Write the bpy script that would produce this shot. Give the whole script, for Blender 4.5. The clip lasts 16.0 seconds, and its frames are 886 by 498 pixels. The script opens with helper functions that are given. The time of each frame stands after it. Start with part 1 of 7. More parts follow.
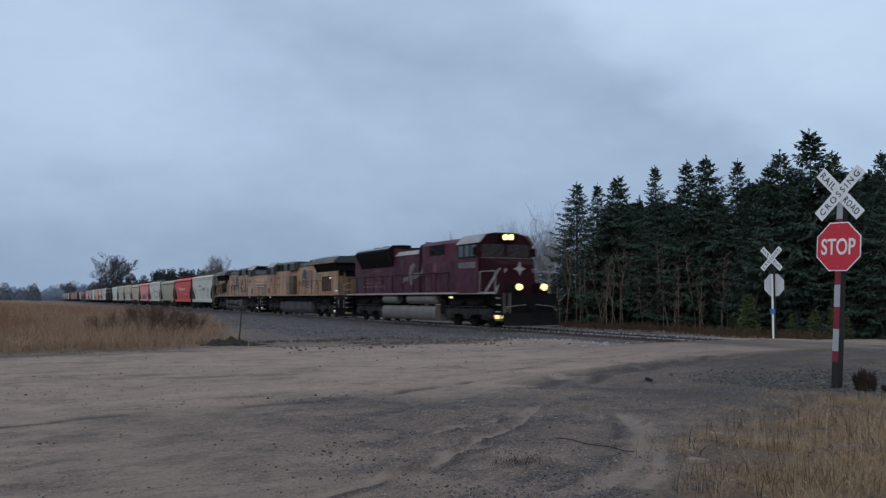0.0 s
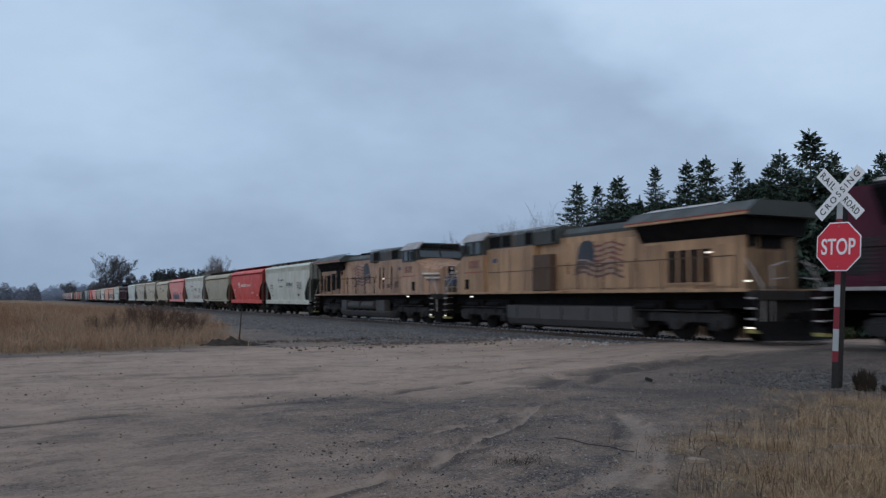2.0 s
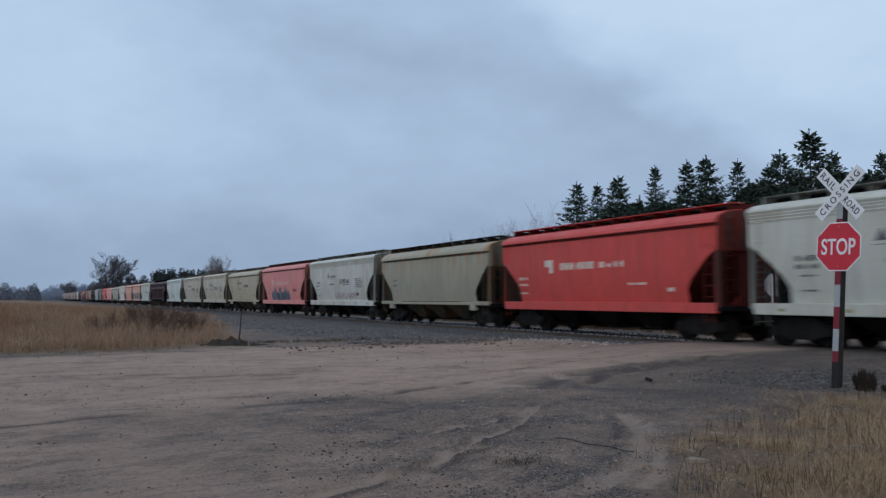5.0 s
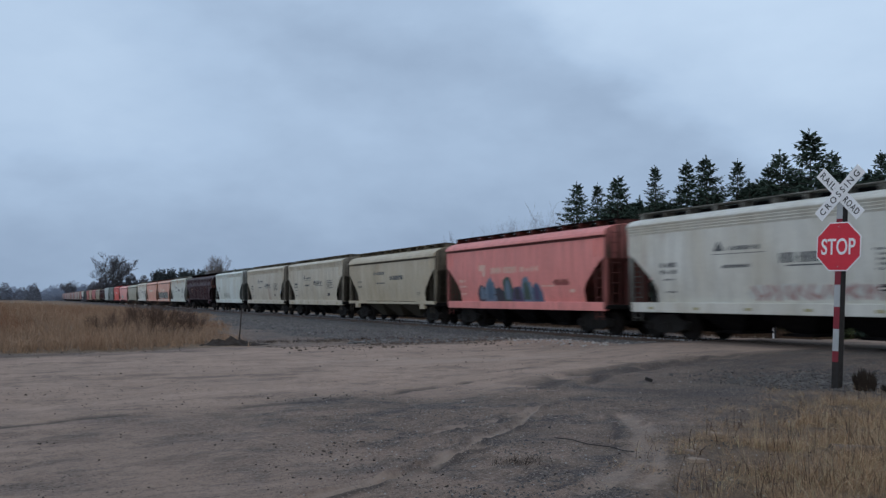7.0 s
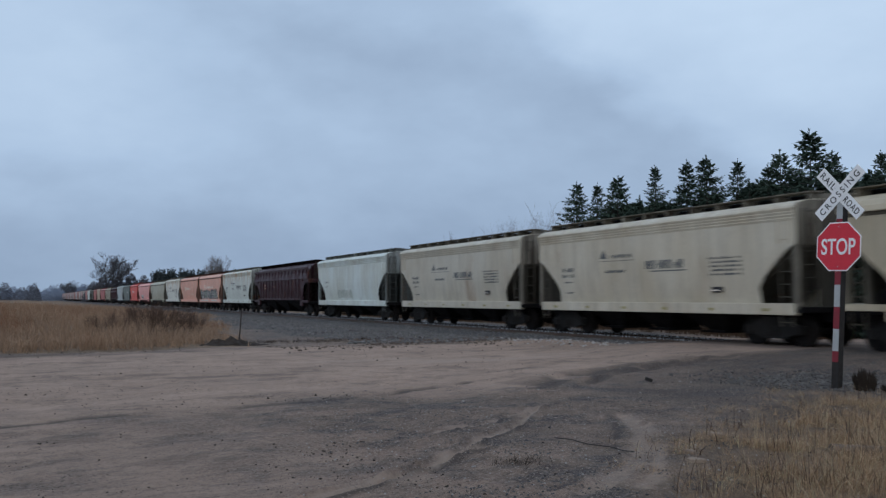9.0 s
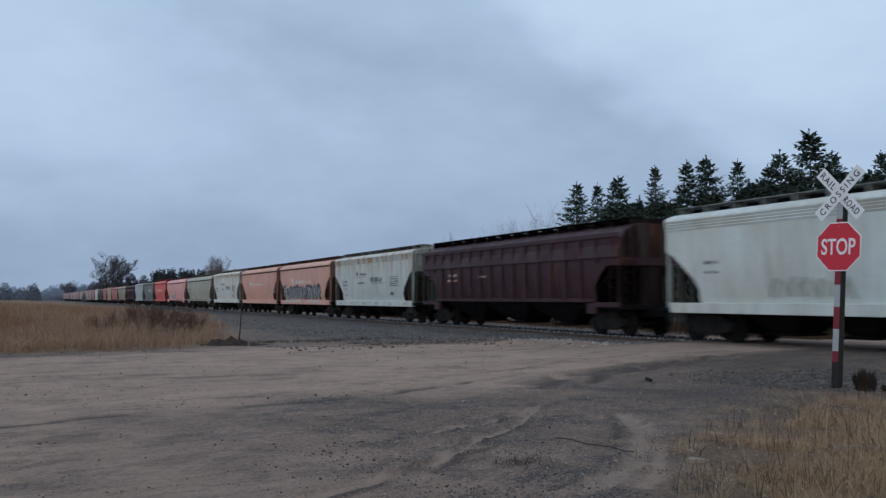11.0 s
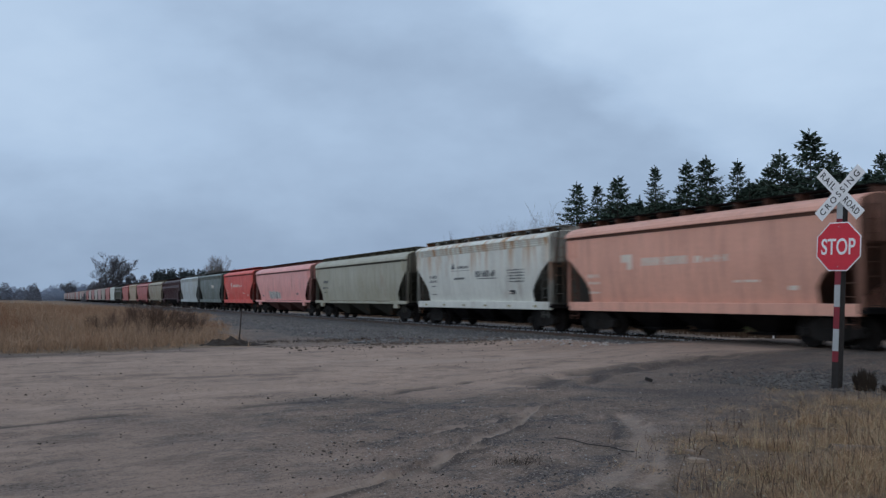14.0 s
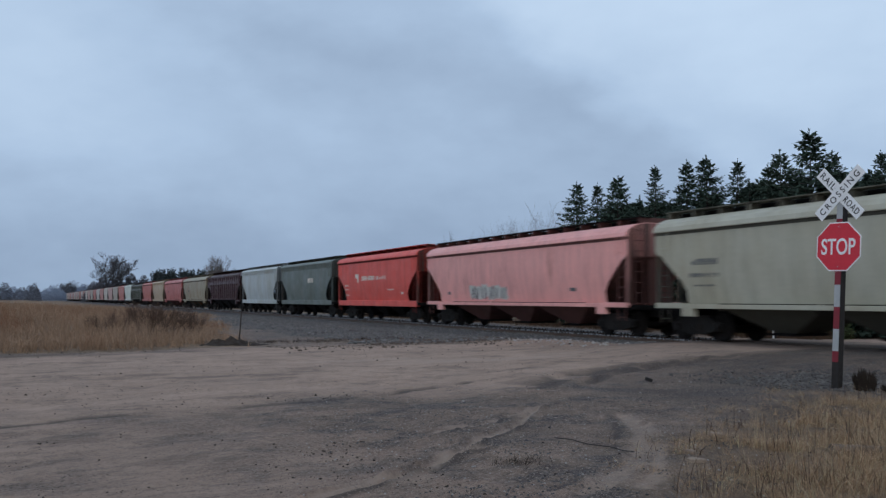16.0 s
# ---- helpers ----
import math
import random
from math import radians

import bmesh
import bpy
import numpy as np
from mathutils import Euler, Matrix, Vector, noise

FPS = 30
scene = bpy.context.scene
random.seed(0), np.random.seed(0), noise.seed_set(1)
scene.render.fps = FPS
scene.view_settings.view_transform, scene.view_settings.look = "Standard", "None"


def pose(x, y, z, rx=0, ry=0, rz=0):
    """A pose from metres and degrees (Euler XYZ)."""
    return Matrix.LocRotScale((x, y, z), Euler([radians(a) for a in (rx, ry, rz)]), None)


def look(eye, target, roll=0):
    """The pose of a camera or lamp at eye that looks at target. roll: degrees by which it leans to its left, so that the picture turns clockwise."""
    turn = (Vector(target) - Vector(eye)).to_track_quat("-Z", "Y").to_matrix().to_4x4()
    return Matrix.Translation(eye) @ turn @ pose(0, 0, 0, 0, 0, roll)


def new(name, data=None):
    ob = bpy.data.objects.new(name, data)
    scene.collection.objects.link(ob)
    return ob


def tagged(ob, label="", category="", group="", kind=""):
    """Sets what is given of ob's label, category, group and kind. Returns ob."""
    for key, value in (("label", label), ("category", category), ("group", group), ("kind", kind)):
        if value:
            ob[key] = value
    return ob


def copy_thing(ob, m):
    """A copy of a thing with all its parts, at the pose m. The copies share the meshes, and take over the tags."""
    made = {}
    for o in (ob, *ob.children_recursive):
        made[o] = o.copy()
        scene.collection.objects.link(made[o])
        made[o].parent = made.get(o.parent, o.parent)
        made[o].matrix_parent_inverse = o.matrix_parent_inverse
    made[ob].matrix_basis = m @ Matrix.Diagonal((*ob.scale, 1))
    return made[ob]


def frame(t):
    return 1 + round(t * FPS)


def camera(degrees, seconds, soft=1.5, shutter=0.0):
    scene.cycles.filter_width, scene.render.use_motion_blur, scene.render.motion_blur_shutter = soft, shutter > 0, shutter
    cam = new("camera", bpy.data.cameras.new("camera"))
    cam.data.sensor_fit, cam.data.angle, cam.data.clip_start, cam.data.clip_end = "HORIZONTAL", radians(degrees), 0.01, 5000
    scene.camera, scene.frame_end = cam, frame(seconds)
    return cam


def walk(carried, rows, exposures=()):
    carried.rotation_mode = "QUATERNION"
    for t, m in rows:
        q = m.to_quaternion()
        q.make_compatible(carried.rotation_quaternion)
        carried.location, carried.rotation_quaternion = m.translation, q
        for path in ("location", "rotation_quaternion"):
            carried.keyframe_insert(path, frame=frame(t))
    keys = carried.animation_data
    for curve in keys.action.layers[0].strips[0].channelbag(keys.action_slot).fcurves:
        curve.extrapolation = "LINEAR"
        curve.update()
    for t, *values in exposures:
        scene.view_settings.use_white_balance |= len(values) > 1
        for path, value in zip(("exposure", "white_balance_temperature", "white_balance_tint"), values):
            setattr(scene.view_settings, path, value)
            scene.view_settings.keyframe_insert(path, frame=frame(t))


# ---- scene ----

# X runs across the track, Y along it away from the crossing, z up; the train runs towards -Y.
FOV = 55.82
TURN, PITCH, EYE = 26.317, 3.364, 1.69
cam = camera(FOV, 16.0, soft=1.4, shutter=0.45)
CAM_POSE = pose(0, 0, EYE, 90 + PITCH, 0, -TURN)
walk(cam, [(0.0, CAM_POSE), (16.0, CAM_POSE)])

TRACK_X, RAIL_Z, SPEED = 21.1, 0.27, 19.216
GAUGE = 0.7525

# ---------------------------------------------------------------- light
world = bpy.data.worlds.new("world")
scene.world = world
world.use_nodes = True


def build_world():
    nt = world.node_tree
    nt.nodes.clear()
    N, L = nt.nodes.new, nt.links.new
    out, bg = N("ShaderNodeOutputWorld"), N("ShaderNodeBackground")
    sky = N("ShaderNodeTexSky")
    sky.sky_type, sky.sun_disc = "NISHITA", False
    sky.sun_elevation, sky.sun_rotation = radians(35), radians(220)
    tc, noise_tex = N("ShaderNodeTexCoord"), N("ShaderNodeTexNoise")
    noise_tex.inputs["Scale"].default_value, noise_tex.inputs["Detail"].default_value = 1.6, 4
    L(tc.outputs["Generated"], noise_tex.inputs["Vector"])
    ramp = N("ShaderNodeValToRGB")
    ramp.color_ramp.elements[0].position, ramp.color_ramp.elements[0].color = 0.3, (0.27, 0.335, 0.45, 1)
    ramp.color_ramp.elements[1].position, ramp.color_ramp.elements[1].color = 0.7, (0.43, 0.51, 0.64, 1)
    L(noise_tex.outputs["Fac"], ramp.inputs[0])
    # a little of the clear sky's colour through the overcast
    tint = N("ShaderNodeMix")
    tint.data_type, tint.blend_type = "RGBA", "ADD"
    tint.inputs["Factor"].default_value = 0.04
    L(ramp.outputs[0], tint.inputs["A"]), L(sky.outputs[0], tint.inputs["B"])
    L(tint.outputs["Result"], bg.inputs["Color"])
    bg.inputs["Strength"].default_value = SKY_STRENGTH
    L(bg.outputs[0], out.inputs[0])


SKY_STRENGTH = 0.95
build_world()
sun = new("sun", bpy.data.lights.new("sun", "SUN"))
sun.data.energy, sun.data.angle, sun.data.color = 0.5, radians(75), (1.0, 0.96, 0.92)
sun.matrix_world = look((-10, -20, 50), (20, 25, 0))
scene.view_settings.exposure = 0.0


# ---------------------------------------------------------------- materials
def material(name, colour, rough=0.7, metal=0.0, second=None, scale=3.0, amount=0.5, stretch=(1, 1, 1), fine=40.0, fine_amount=0.25,
             bump=0.0, bump_scale=60.0, rust=0.0, rust_scale=1.0, streak=0.0, spec=0.5, drip=0.0, pieces=0.0):
    """Two scales of colour change, relief, streaks and rust, in the thing's own space."""
    mt = bpy.data.materials.new(name)
    mt.use_nodes = True
    nt = mt.node_tree
    N, L = nt.nodes.new, nt.links.new
    b = nt.nodes["Principled BSDF"]
    b.inputs["Roughness"].default_value, b.inputs["Metallic"].default_value = rough, metal
    b.inputs["Specular IOR Level"].default_value = spec
    tc, info = N("ShaderNodeTexCoord"), N("ShaderNodeObjectInfo")
    shift = N("ShaderNodeVectorMath")
    shift.operation = "MULTIPLY_ADD"
    comb = N("ShaderNodeCombineXYZ")
    for i in range(3):
        L(info.outputs["Random"], comb.inputs[i])
    L(comb.outputs[0], shift.inputs[0])
    shift.inputs[1].default_value = (37, 53, 11)
    L(tc.outputs["Object"], shift.inputs[2])

    def noise_at(sc, detail=4, st=(1, 1, 1), rgh=0.55):
        mp, n = N("ShaderNodeMapping"), N("ShaderNodeTexNoise")
        mp.inputs["Scale"].default_value = st
        L(shift.outputs[0], mp.inputs[0]), L(mp.outputs[0], n.inputs["Vector"])
        n.inputs["Scale"].default_value, n.inputs["Detail"].default_value, n.inputs["Roughness"].default_value = sc, detail, rgh
        return n.outputs["Fac"]

    def ranged(sock, lo, hi, to=1.0, start=0.0):
        r = N("ShaderNodeMapRange")
        r.inputs[3].default_value = start
        r.inputs[1].default_value, r.inputs[2].default_value, r.inputs[4].default_value = lo, hi, to
        L(sock, r.inputs[0])
        return r.outputs[0]

    def mix(fac, a, col, blend="MIX"):
        n = N("ShaderNodeMix")
        n.data_type, n.blend_type = "RGBA", blend
        if isinstance(fac, float):
            n.inputs["Factor"].default_value = fac
        else:
            L(fac, n.inputs["Factor"])
        if isinstance(a, tuple):
            n.inputs["A"].default_value = (*a[:3], 1)
        else:
            L(a, n.inputs["A"])
        n.inputs["B"].default_value = (*col[:3], 1)
        return n.outputs["Result"]
    dark = second or tuple(c * 0.6 for c in colour)
    col = mix(ranged(noise_at(scale, 5, stretch), 0.35, 0.7, amount), tuple(colour), dark)
    col = mix(ranged(noise_at(fine, 3), 0.35, 0.75, fine_amount), col, tuple(c * 0.45 for c in colour))
    if pieces:
        geo = N("ShaderNodeNewGeometry")
        col = mix(ranged(geo.outputs["Random Per Island"], 0.0, 1.0, pieces), col, tuple(c * 0.3 for c in colour))
        bright = N("ShaderNodeMapRange")
        bright.inputs[1].default_value, bright.inputs[2].default_value, bright.inputs[4].default_value = 0.75, 1.0, pieces * 0.6
        L(geo.outputs["Random Per Island"], bright.inputs[0])
        col = mix(bright.outputs[0], col, tuple(min(0.8, c * 1.7) for c in colour))
    if streak:
        col = mix(ranged(noise_at(5.0, 4, (1, 1, 0.07), 0.6), 0.44, 0.75 if streak < 0.8 else 0.62, streak), col, (0.06, 0.05, 0.042))
    if rust:
        col = mix(ranged(noise_at(rust_scale, 6, (1, 1, 0.35), 0.65), 0.61 - 0.15 * rust, 0.75 - 0.15 * rust, min(1.0, rust + 0.3)), col, (0.22, 0.085, 0.03))
    if drip:
        # rust run down from the roof seams
        sx, mul = N("ShaderNodeSeparateXYZ"), N("ShaderNodeMath")
        L(tc.outputs["Object"], sx.inputs[0])
        mul.operation, mul.use_clamp = "MULTIPLY", True
        L(ranged(noise_at(1.9, 3, (0, 1, 0.08), 0.7), 0.50, 0.60, drip), mul.inputs[0])
        L(ranged(sx.outputs[2], 2.3, 3.95), mul.inputs[1])
        col = mix(mul.outputs[0], col, (0.44, 0.215, 0.06))
    L(col, b.inputs["Base Color"])
    L(ranged(noise_at(scale * 2.3, 4), 0.3, 0.7, min(1.0, rough + 0.15), max(0.05, rough - 0.12)), b.inputs["Roughness"])
    if bump:
        bp = N("ShaderNodeBump")
        bp.inputs["Strength"].default_value, bp.inputs["Distance"].default_value = min(1.0, bump), 0.02
        L(noise_at(bump_scale, 5), bp.inputs["Height"]), L(bp.outputs[0], b.inputs["Normal"])
    return mt


def glow(name, colour, strength):
    mt = bpy.data.materials.new(name)
    mt.use_nodes = True
    b = mt.node_tree.nodes["Principled BSDF"]
    b.inputs["Base Color"].default_value = (*colour, 1)
    b.inputs["Emission Color"].default_value, b.inputs["Emission Strength"].default_value = (*colour, 1), strength
    return mt


def paint(name, colour, rust=0.0, streak=0.35, rough=0.5, rust_scale=0.7, second=None, drip=0.0, spec=0.3, amount=0.35):
    return material(name, colour, rough, 0.0, second, 0.6, amount, (1, 1, 0.5), 9.0, 0.18, 0.12, 3.0, rust, rust_scale, streak, drip=drip, spec=spec)


M = {
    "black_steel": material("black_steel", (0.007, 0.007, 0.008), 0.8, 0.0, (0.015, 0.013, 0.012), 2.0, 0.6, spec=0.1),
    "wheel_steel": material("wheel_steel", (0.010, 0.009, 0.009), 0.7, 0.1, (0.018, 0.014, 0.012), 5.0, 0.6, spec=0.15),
    "rail_steel": material("rail_steel", (0.10, 0.075, 0.06), 0.6, 0.5, (0.16, 0.09, 0.055), 3.0, 0.7),
    "rail_head": material("rail_head", (0.45, 0.45, 0.46), 0.25, 0.95, (0.3, 0.29, 0.28), 3.0, 0.5),
    "tie_wood": material("tie_wood", (0.075, 0.06, 0.05), 0.9, 0, (0.12, 0.1, 0.085), 4.0, 0.7, (6, 1, 1), bump=0.6, bump_scale=25),
    "ballast": material("ballast", (0.09, 0.09, 0.095), 0.95, 0, (0.045, 0.045, 0.048), 1.3, 0.6, fine=22, fine_amount=0.75, bump=1.0, bump_scale=20),
    "stone": material("stone", (0.205, 0.20, 0.195), 0.95, 0, (0.095, 0.09, 0.087), 0.9, 0.8, fine=30, fine_amount=0.4, pieces=0.8),
    "dim_stone": material("dim_stone", (0.115, 0.115, 0.117), 0.95, 0, (0.06, 0.058, 0.058), 0.9, 0.8, fine=30, fine_amount=0.4, pieces=1.0),
    "brown_soil": material("brown_soil", (0.16, 0.125, 0.1), 0.95, 0, (0.08, 0.065, 0.055), 2.0, 0.7, spec=0.1, pieces=0.6),
    "sandstone": material("sandstone", (0.33, 0.26, 0.2), 0.95, 0, (0.22, 0.175, 0.14), 6.0, 0.7, spec=0.1, bump=0.5),
    "damp_stone": material("damp_stone", (0.15, 0.14, 0.13), 0.9, 0, (0.06, 0.055, 0.05), 0.9, 0.8, fine=30, fine_amount=0.4, pieces=0.8),
    "pale_stone": material("pale_stone", (0.42, 0.4, 0.37), 0.9, 0, (0.25, 0.235, 0.22), 2.0, 0.7),
    "bark": material("bark", (0.05, 0.043, 0.038), 0.95, 0, (0.03, 0.026, 0.024), 3.0, 0.7, (1, 1, 0.2), bump=0.8, bump_scale=20),
    "pale_bark": material("pale_bark", (0.25, 0.195, 0.155), 0.9, 0, (0.075, 0.057, 0.046), 1.0, 0.8, (1, 1, 0.6), bump=0.4, bump_scale=20),
    "needles": material("needles", (0.066, 0.100, 0.076), 0.9, 0, (0.040, 0.062, 0.050), 0.8, 0.7, fine=9, fine_amount=0.4, spec=0.08, pieces=0.5),
    "needles_light": material("needles_light", (0.12, 0.15, 0.075), 0.9, 0, (0.06, 0.085, 0.04), 0.8, 0.7, fine=9, fine_amount=0.4, spec=0.1),
    "twig": material("twig", (0.13, 0.11, 0.1), 0.95, 0, (0.07, 0.06, 0.055), 2.0, 0.6, spec=0.1),
    "dry_grass": material("dry_grass", (0.46, 0.315, 0.21), 0.95, 0, (0.28, 0.185, 0.125), 0.35, 0.8, fine=6, fine_amount=0.4, spec=0.1, pieces=0.75),
    "russet": material("russet", (0.31, 0.15, 0.085), 0.95, 0, (0.17, 0.085, 0.05), 0.4, 0.8, fine=6, fine_amount=0.4, spec=0.1, pieces=0.7),
    "brush": material("brush", (0.13, 0.085, 0.055), 0.95, 0, (0.075, 0.05, 0.036), 0.5, 0.8, fine=6, fine_amount=0.4, spec=0.1, pieces=0.6),
    "dark_soil": material("dark_soil", (0.05, 0.04, 0.033), 0.95, 0, (0.025, 0.021, 0.018), 3.0, 0.7, fine=30, bump=1.0, bump_scale=18, spec=0.15),
    "straw": material("straw", (0.63, 0.425, 0.26), 0.9, 0, (0.25, 0.16, 0.095), 1.5, 0.8, fine=12, fine_amount=0.35, spec=0.15, pieces=1.0),
    "bleached": material("bleached", (0.62, 0.45, 0.29), 0.9, 0, (0.36, 0.245, 0.15), 1.5, 0.7, fine=12, fine_amount=0.3, spec=0.15, pieces=0.7),
    "weed": material("weed", (0.055, 0.043, 0.034), 0.95, 0, (0.028, 0.024, 0.02), 2.0, 0.7, spec=0.1),
    "brown_twig": material("brown_twig", (0.115, 0.078, 0.06), 0.95, 0, (0.06, 0.042, 0.035), 2.0, 0.7, spec=0.1),
    "sign_white": material("sign_white", (0.86, 0.88, 0.89), 0.4, 0, (0.74, 0.75, 0.75), 6.0, 0.4, fine=50, fine_amount=0.05),
    "sign_red": material("sign_red", (0.66, 0.02, 0.042), 0.4, 0, (0.56, 0.018, 0.036), 6.0, 0.5, fine=50, fine_amount=0.05),
    "band_red": material("band_red", (0.24, 0.012, 0.026), 0.5, 0, (0.15, 0.012, 0.02), 5.0, 0.6, fine=30, fine_amount=0.2),
    "band_white": material("band_white", (0.43, 0.46, 0.47), 0.5, 0, (0.33, 0.35, 0.35), 5.0, 0.6, fine=30, fine_amount=0.2),
    "sign_black": material("sign_black", (0.015, 0.015, 0.018), 0.5, 0, None, 6.0, 0.3),
    "sign_back": material("sign_back", (0.42, 0.43, 0.45), 0.45, 0.6, (0.33, 0.33, 0.35), 5.0, 0.5),
    "plate_back": material("plate_back", (0.66, 0.68, 0.70), 0.5, 0.0, (0.55, 0.57, 0.59), 5.0, 0.5),
    "sign_blue": material("sign_blue", (0.05, 0.2, 0.5), 0.5),
    "weathered_wood": material("weathered_wood", (0.19, 0.145, 0.11), 0.9, 0, (0.09, 0.07, 0.055), 5.0, 0.8, (0.3, 3, 3), bump=0.6, bump_scale=25),
    "post_wood": material("post_wood", (0.015, 0.0135, 0.013), 0.9, 0, (0.028, 0.024, 0.021), 4.0, 0.7, (1, 1, 0.15), bump=0.5, bump_scale=25),
    "glass": material("glass", (0.03, 0.04, 0.045), 0.12, 0, (0.05, 0.06, 0.065), 3.0, 0.3, spec=0.8),
    "soiled_glass": material("soiled_glass", (0.03, 0.026, 0.024), 0.3, 0, (0.05, 0.043, 0.038), 3.0, 0.5, spec=0.35),
    "truck_dust": paint("truck_dust", (0.03, 0.03, 0.032), 0.0, 0.5, 0.8, second=(0.016, 0.015, 0.015), amount=0.9),
    "maroon": paint("maroon", (0.098, 0.010, 0.027), 0.0, 0.25, 0.5, second=(0.03, 0.008, 0.019), spec=0.25, amount=0.9),
    "maroon_dark": paint("maroon_dark", (0.012, 0.005, 0.006), 0.0, 0.0, 0.7, spec=0.1),
    "soiled_white": paint("soiled_white", (0.42, 0.4, 0.39), 0.0, 0.6),
    "tank_grey": paint("tank_grey", (0.19, 0.18, 0.165), 0.0, 0.7),
    "loco_yellow": paint("loco_yellow", (0.54, 0.335, 0.19), 0.28, 0.7, second=(0.27, 0.16, 0.095), amount=0.8),
    "loco_tan": paint("loco_tan", (0.53, 0.335, 0.22), 0.3, 0.7, second=(0.26, 0.155, 0.105), amount=0.85),
    "loco_end": paint("loco_end", (0.022, 0.02, 0.018), 0.1, 0.3, 0.7),
    "grime_brown": paint("grime_brown", (0.10, 0.058, 0.036), 0.4, 0.6),
    "end_grime": paint("end_grime", (0.31, 0.19, 0.10), 0.2, 0.8, second=(0.10, 0.065, 0.04), amount=0.9),
    "grime_black": paint("grime_black", (0.022, 0.02, 0.02), 0.0, 0.5),
    "flag_worn": paint("flag_worn", (0.15, 0.085, 0.085), 0, 0.6),
    "sign_worn_blue": paint("sign_worn_blue", (0.06, 0.085, 0.16), 0, 0.5),
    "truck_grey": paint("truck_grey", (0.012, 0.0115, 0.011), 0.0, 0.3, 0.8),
    "emblem_grey": paint("emblem_grey", (0.27, 0.22, 0.22), 0.0, 0.85),
    "maroon_faded": paint("maroon_faded", (0.2, 0.075, 0.085), 0.0, 0.6),
    "maroon_soot_shade": paint("maroon_soot_shade", (0.03, 0.007, 0.010), 0.0, 0.0, 0.7, second=(0.010, 0.006, 0.006), spec=0.1, amount=0.9),
    "loco_grey": paint("loco_grey", (0.05, 0.058, 0.055), 0.12, 0.5),
    "tank_dark": paint("tank_dark", (0.075, 0.072, 0.072), 0.1, 0.4, 0.7),
    "loco_red": paint("loco_red", (0.3, 0.05, 0.035), 0, 0.5),
    "flag_red": paint("flag_red", (0.24, 0.085, 0.07), 0, 0.7),
    "flag_blue": paint("flag_blue", (0.045, 0.055, 0.07), 0, 0.6),
    "faded_white": paint("faded_white", (0.38, 0.28, 0.23), 0, 0.6),
    "faint_lettering": paint("faint_lettering", (0.8, 0.52, 0.42), 0, 0.2),
    "lettering": paint("lettering", (0.11, 0.12, 0.125), 0, 0.1),
    "pale_lettering": paint("pale_lettering", (0.8, 0.72, 0.62), 0, 0.2),
    "lamp": glow("lamp", (1.0, 0.72, 0.24), 3.2),
    "lamp_white": glow("lamp_white", (1.0, 0.92, 0.8), 1.3),
    "lamp_small": glow("lamp_small", (1.0, 0.8, 0.35), 1.1),
    "step_yellow": paint("step_yellow", (0.33, 0.29, 0.09), 0, 0.6),
}


# ---------------------------------------------------------------- mesh helpers
def part(name, bm, mat, parent=None, label="", smooth=False):
    me = bpy.data.meshes.new(name)
    bmesh.ops.recalc_face_normals(bm, faces=bm.faces)
    bm.to_mesh(me)
    bm.free()
    me.materials.append(M[mat] if isinstance(mat, str) else mat)
    if smooth:
        for p in me.polygons:
            p.use_smooth = True
    ob = new(name, me)
    ob.parent = parent
    if label:
        ob["label"] = label
    return ob


def raw(name, verts, faces, mat, parent=None, smooth=False):
    me = bpy.data.meshes.new(name)
    me.from_pydata([tuple(v) for v in verts], [], faces)
    me.materials.append(M[mat] if isinstance(mat, str) else mat)
    if smooth:
        me.polygons.foreach_set("use_smooth", [True] * len(me.polygons))
    ob = new(name, me)
    ob.parent = parent
    return ob


def box(bm, x0, x1, y0, y1, z0, z1, bevel=0.0, m=None):
    g = bmesh.ops.create_cube(bm, size=1.0)
    mat = Matrix.Translation(((x0 + x1) / 2, (y0 + y1) / 2, (z0 + z1) / 2)) @ Matrix.Diagonal((x1 - x0, y1 - y0, z1 - z0, 1))
    bmesh.ops.transform(bm, matrix=(m @ mat) if m else mat, verts=g["verts"])
    if bevel:
        es = {e for v in g["verts"] for e in v.link_edges}
        bmesh.ops.bevel(bm, geom=list(es), offset=bevel, segments=2, affect="EDGES", profile=0.6)
    return bm


def rod(bm, a, b, r, seg=6, r2=None):
    a, b = Vector(a), Vector(b)
    d = b - a
    if d.length < 1e-5:
        return bm
    m = Matrix.Translation((a + b) / 2) @ d.to_track_quat("Z", "Y").to_matrix().to_4x4()
    bmesh.ops.create_cone(bm, cap_ends=True, segments=seg, radius1=r, radius2=r if r2 is None else r2, depth=d.length, matrix=m)
    return bm


def prism(bm, outline, axis, lo, hi):
    """A closed outline (pairs) drawn out along an axis. axis x: pairs are (y, z); y: (x, z); z: (x, y)."""
    def at(p, k):
        return {"x": (k, p[0], p[1]), "y": (p[0], k, p[1]), "z": (p[0], p[1], k)}[axis]
    lo_v = [bm.verts.new(at(p, lo)) for p in outline]
    hi_v = [bm.verts.new(at(p, hi)) for p in outline]
    bm.faces.new(lo_v), bm.faces.new(list(reversed(hi_v)))
    n = len(outline)
    for i in range(n):
        bm.faces.new((lo_v[i], hi_v[i], hi_v[(i + 1) % n], lo_v[(i + 1) % n]))
    return bm


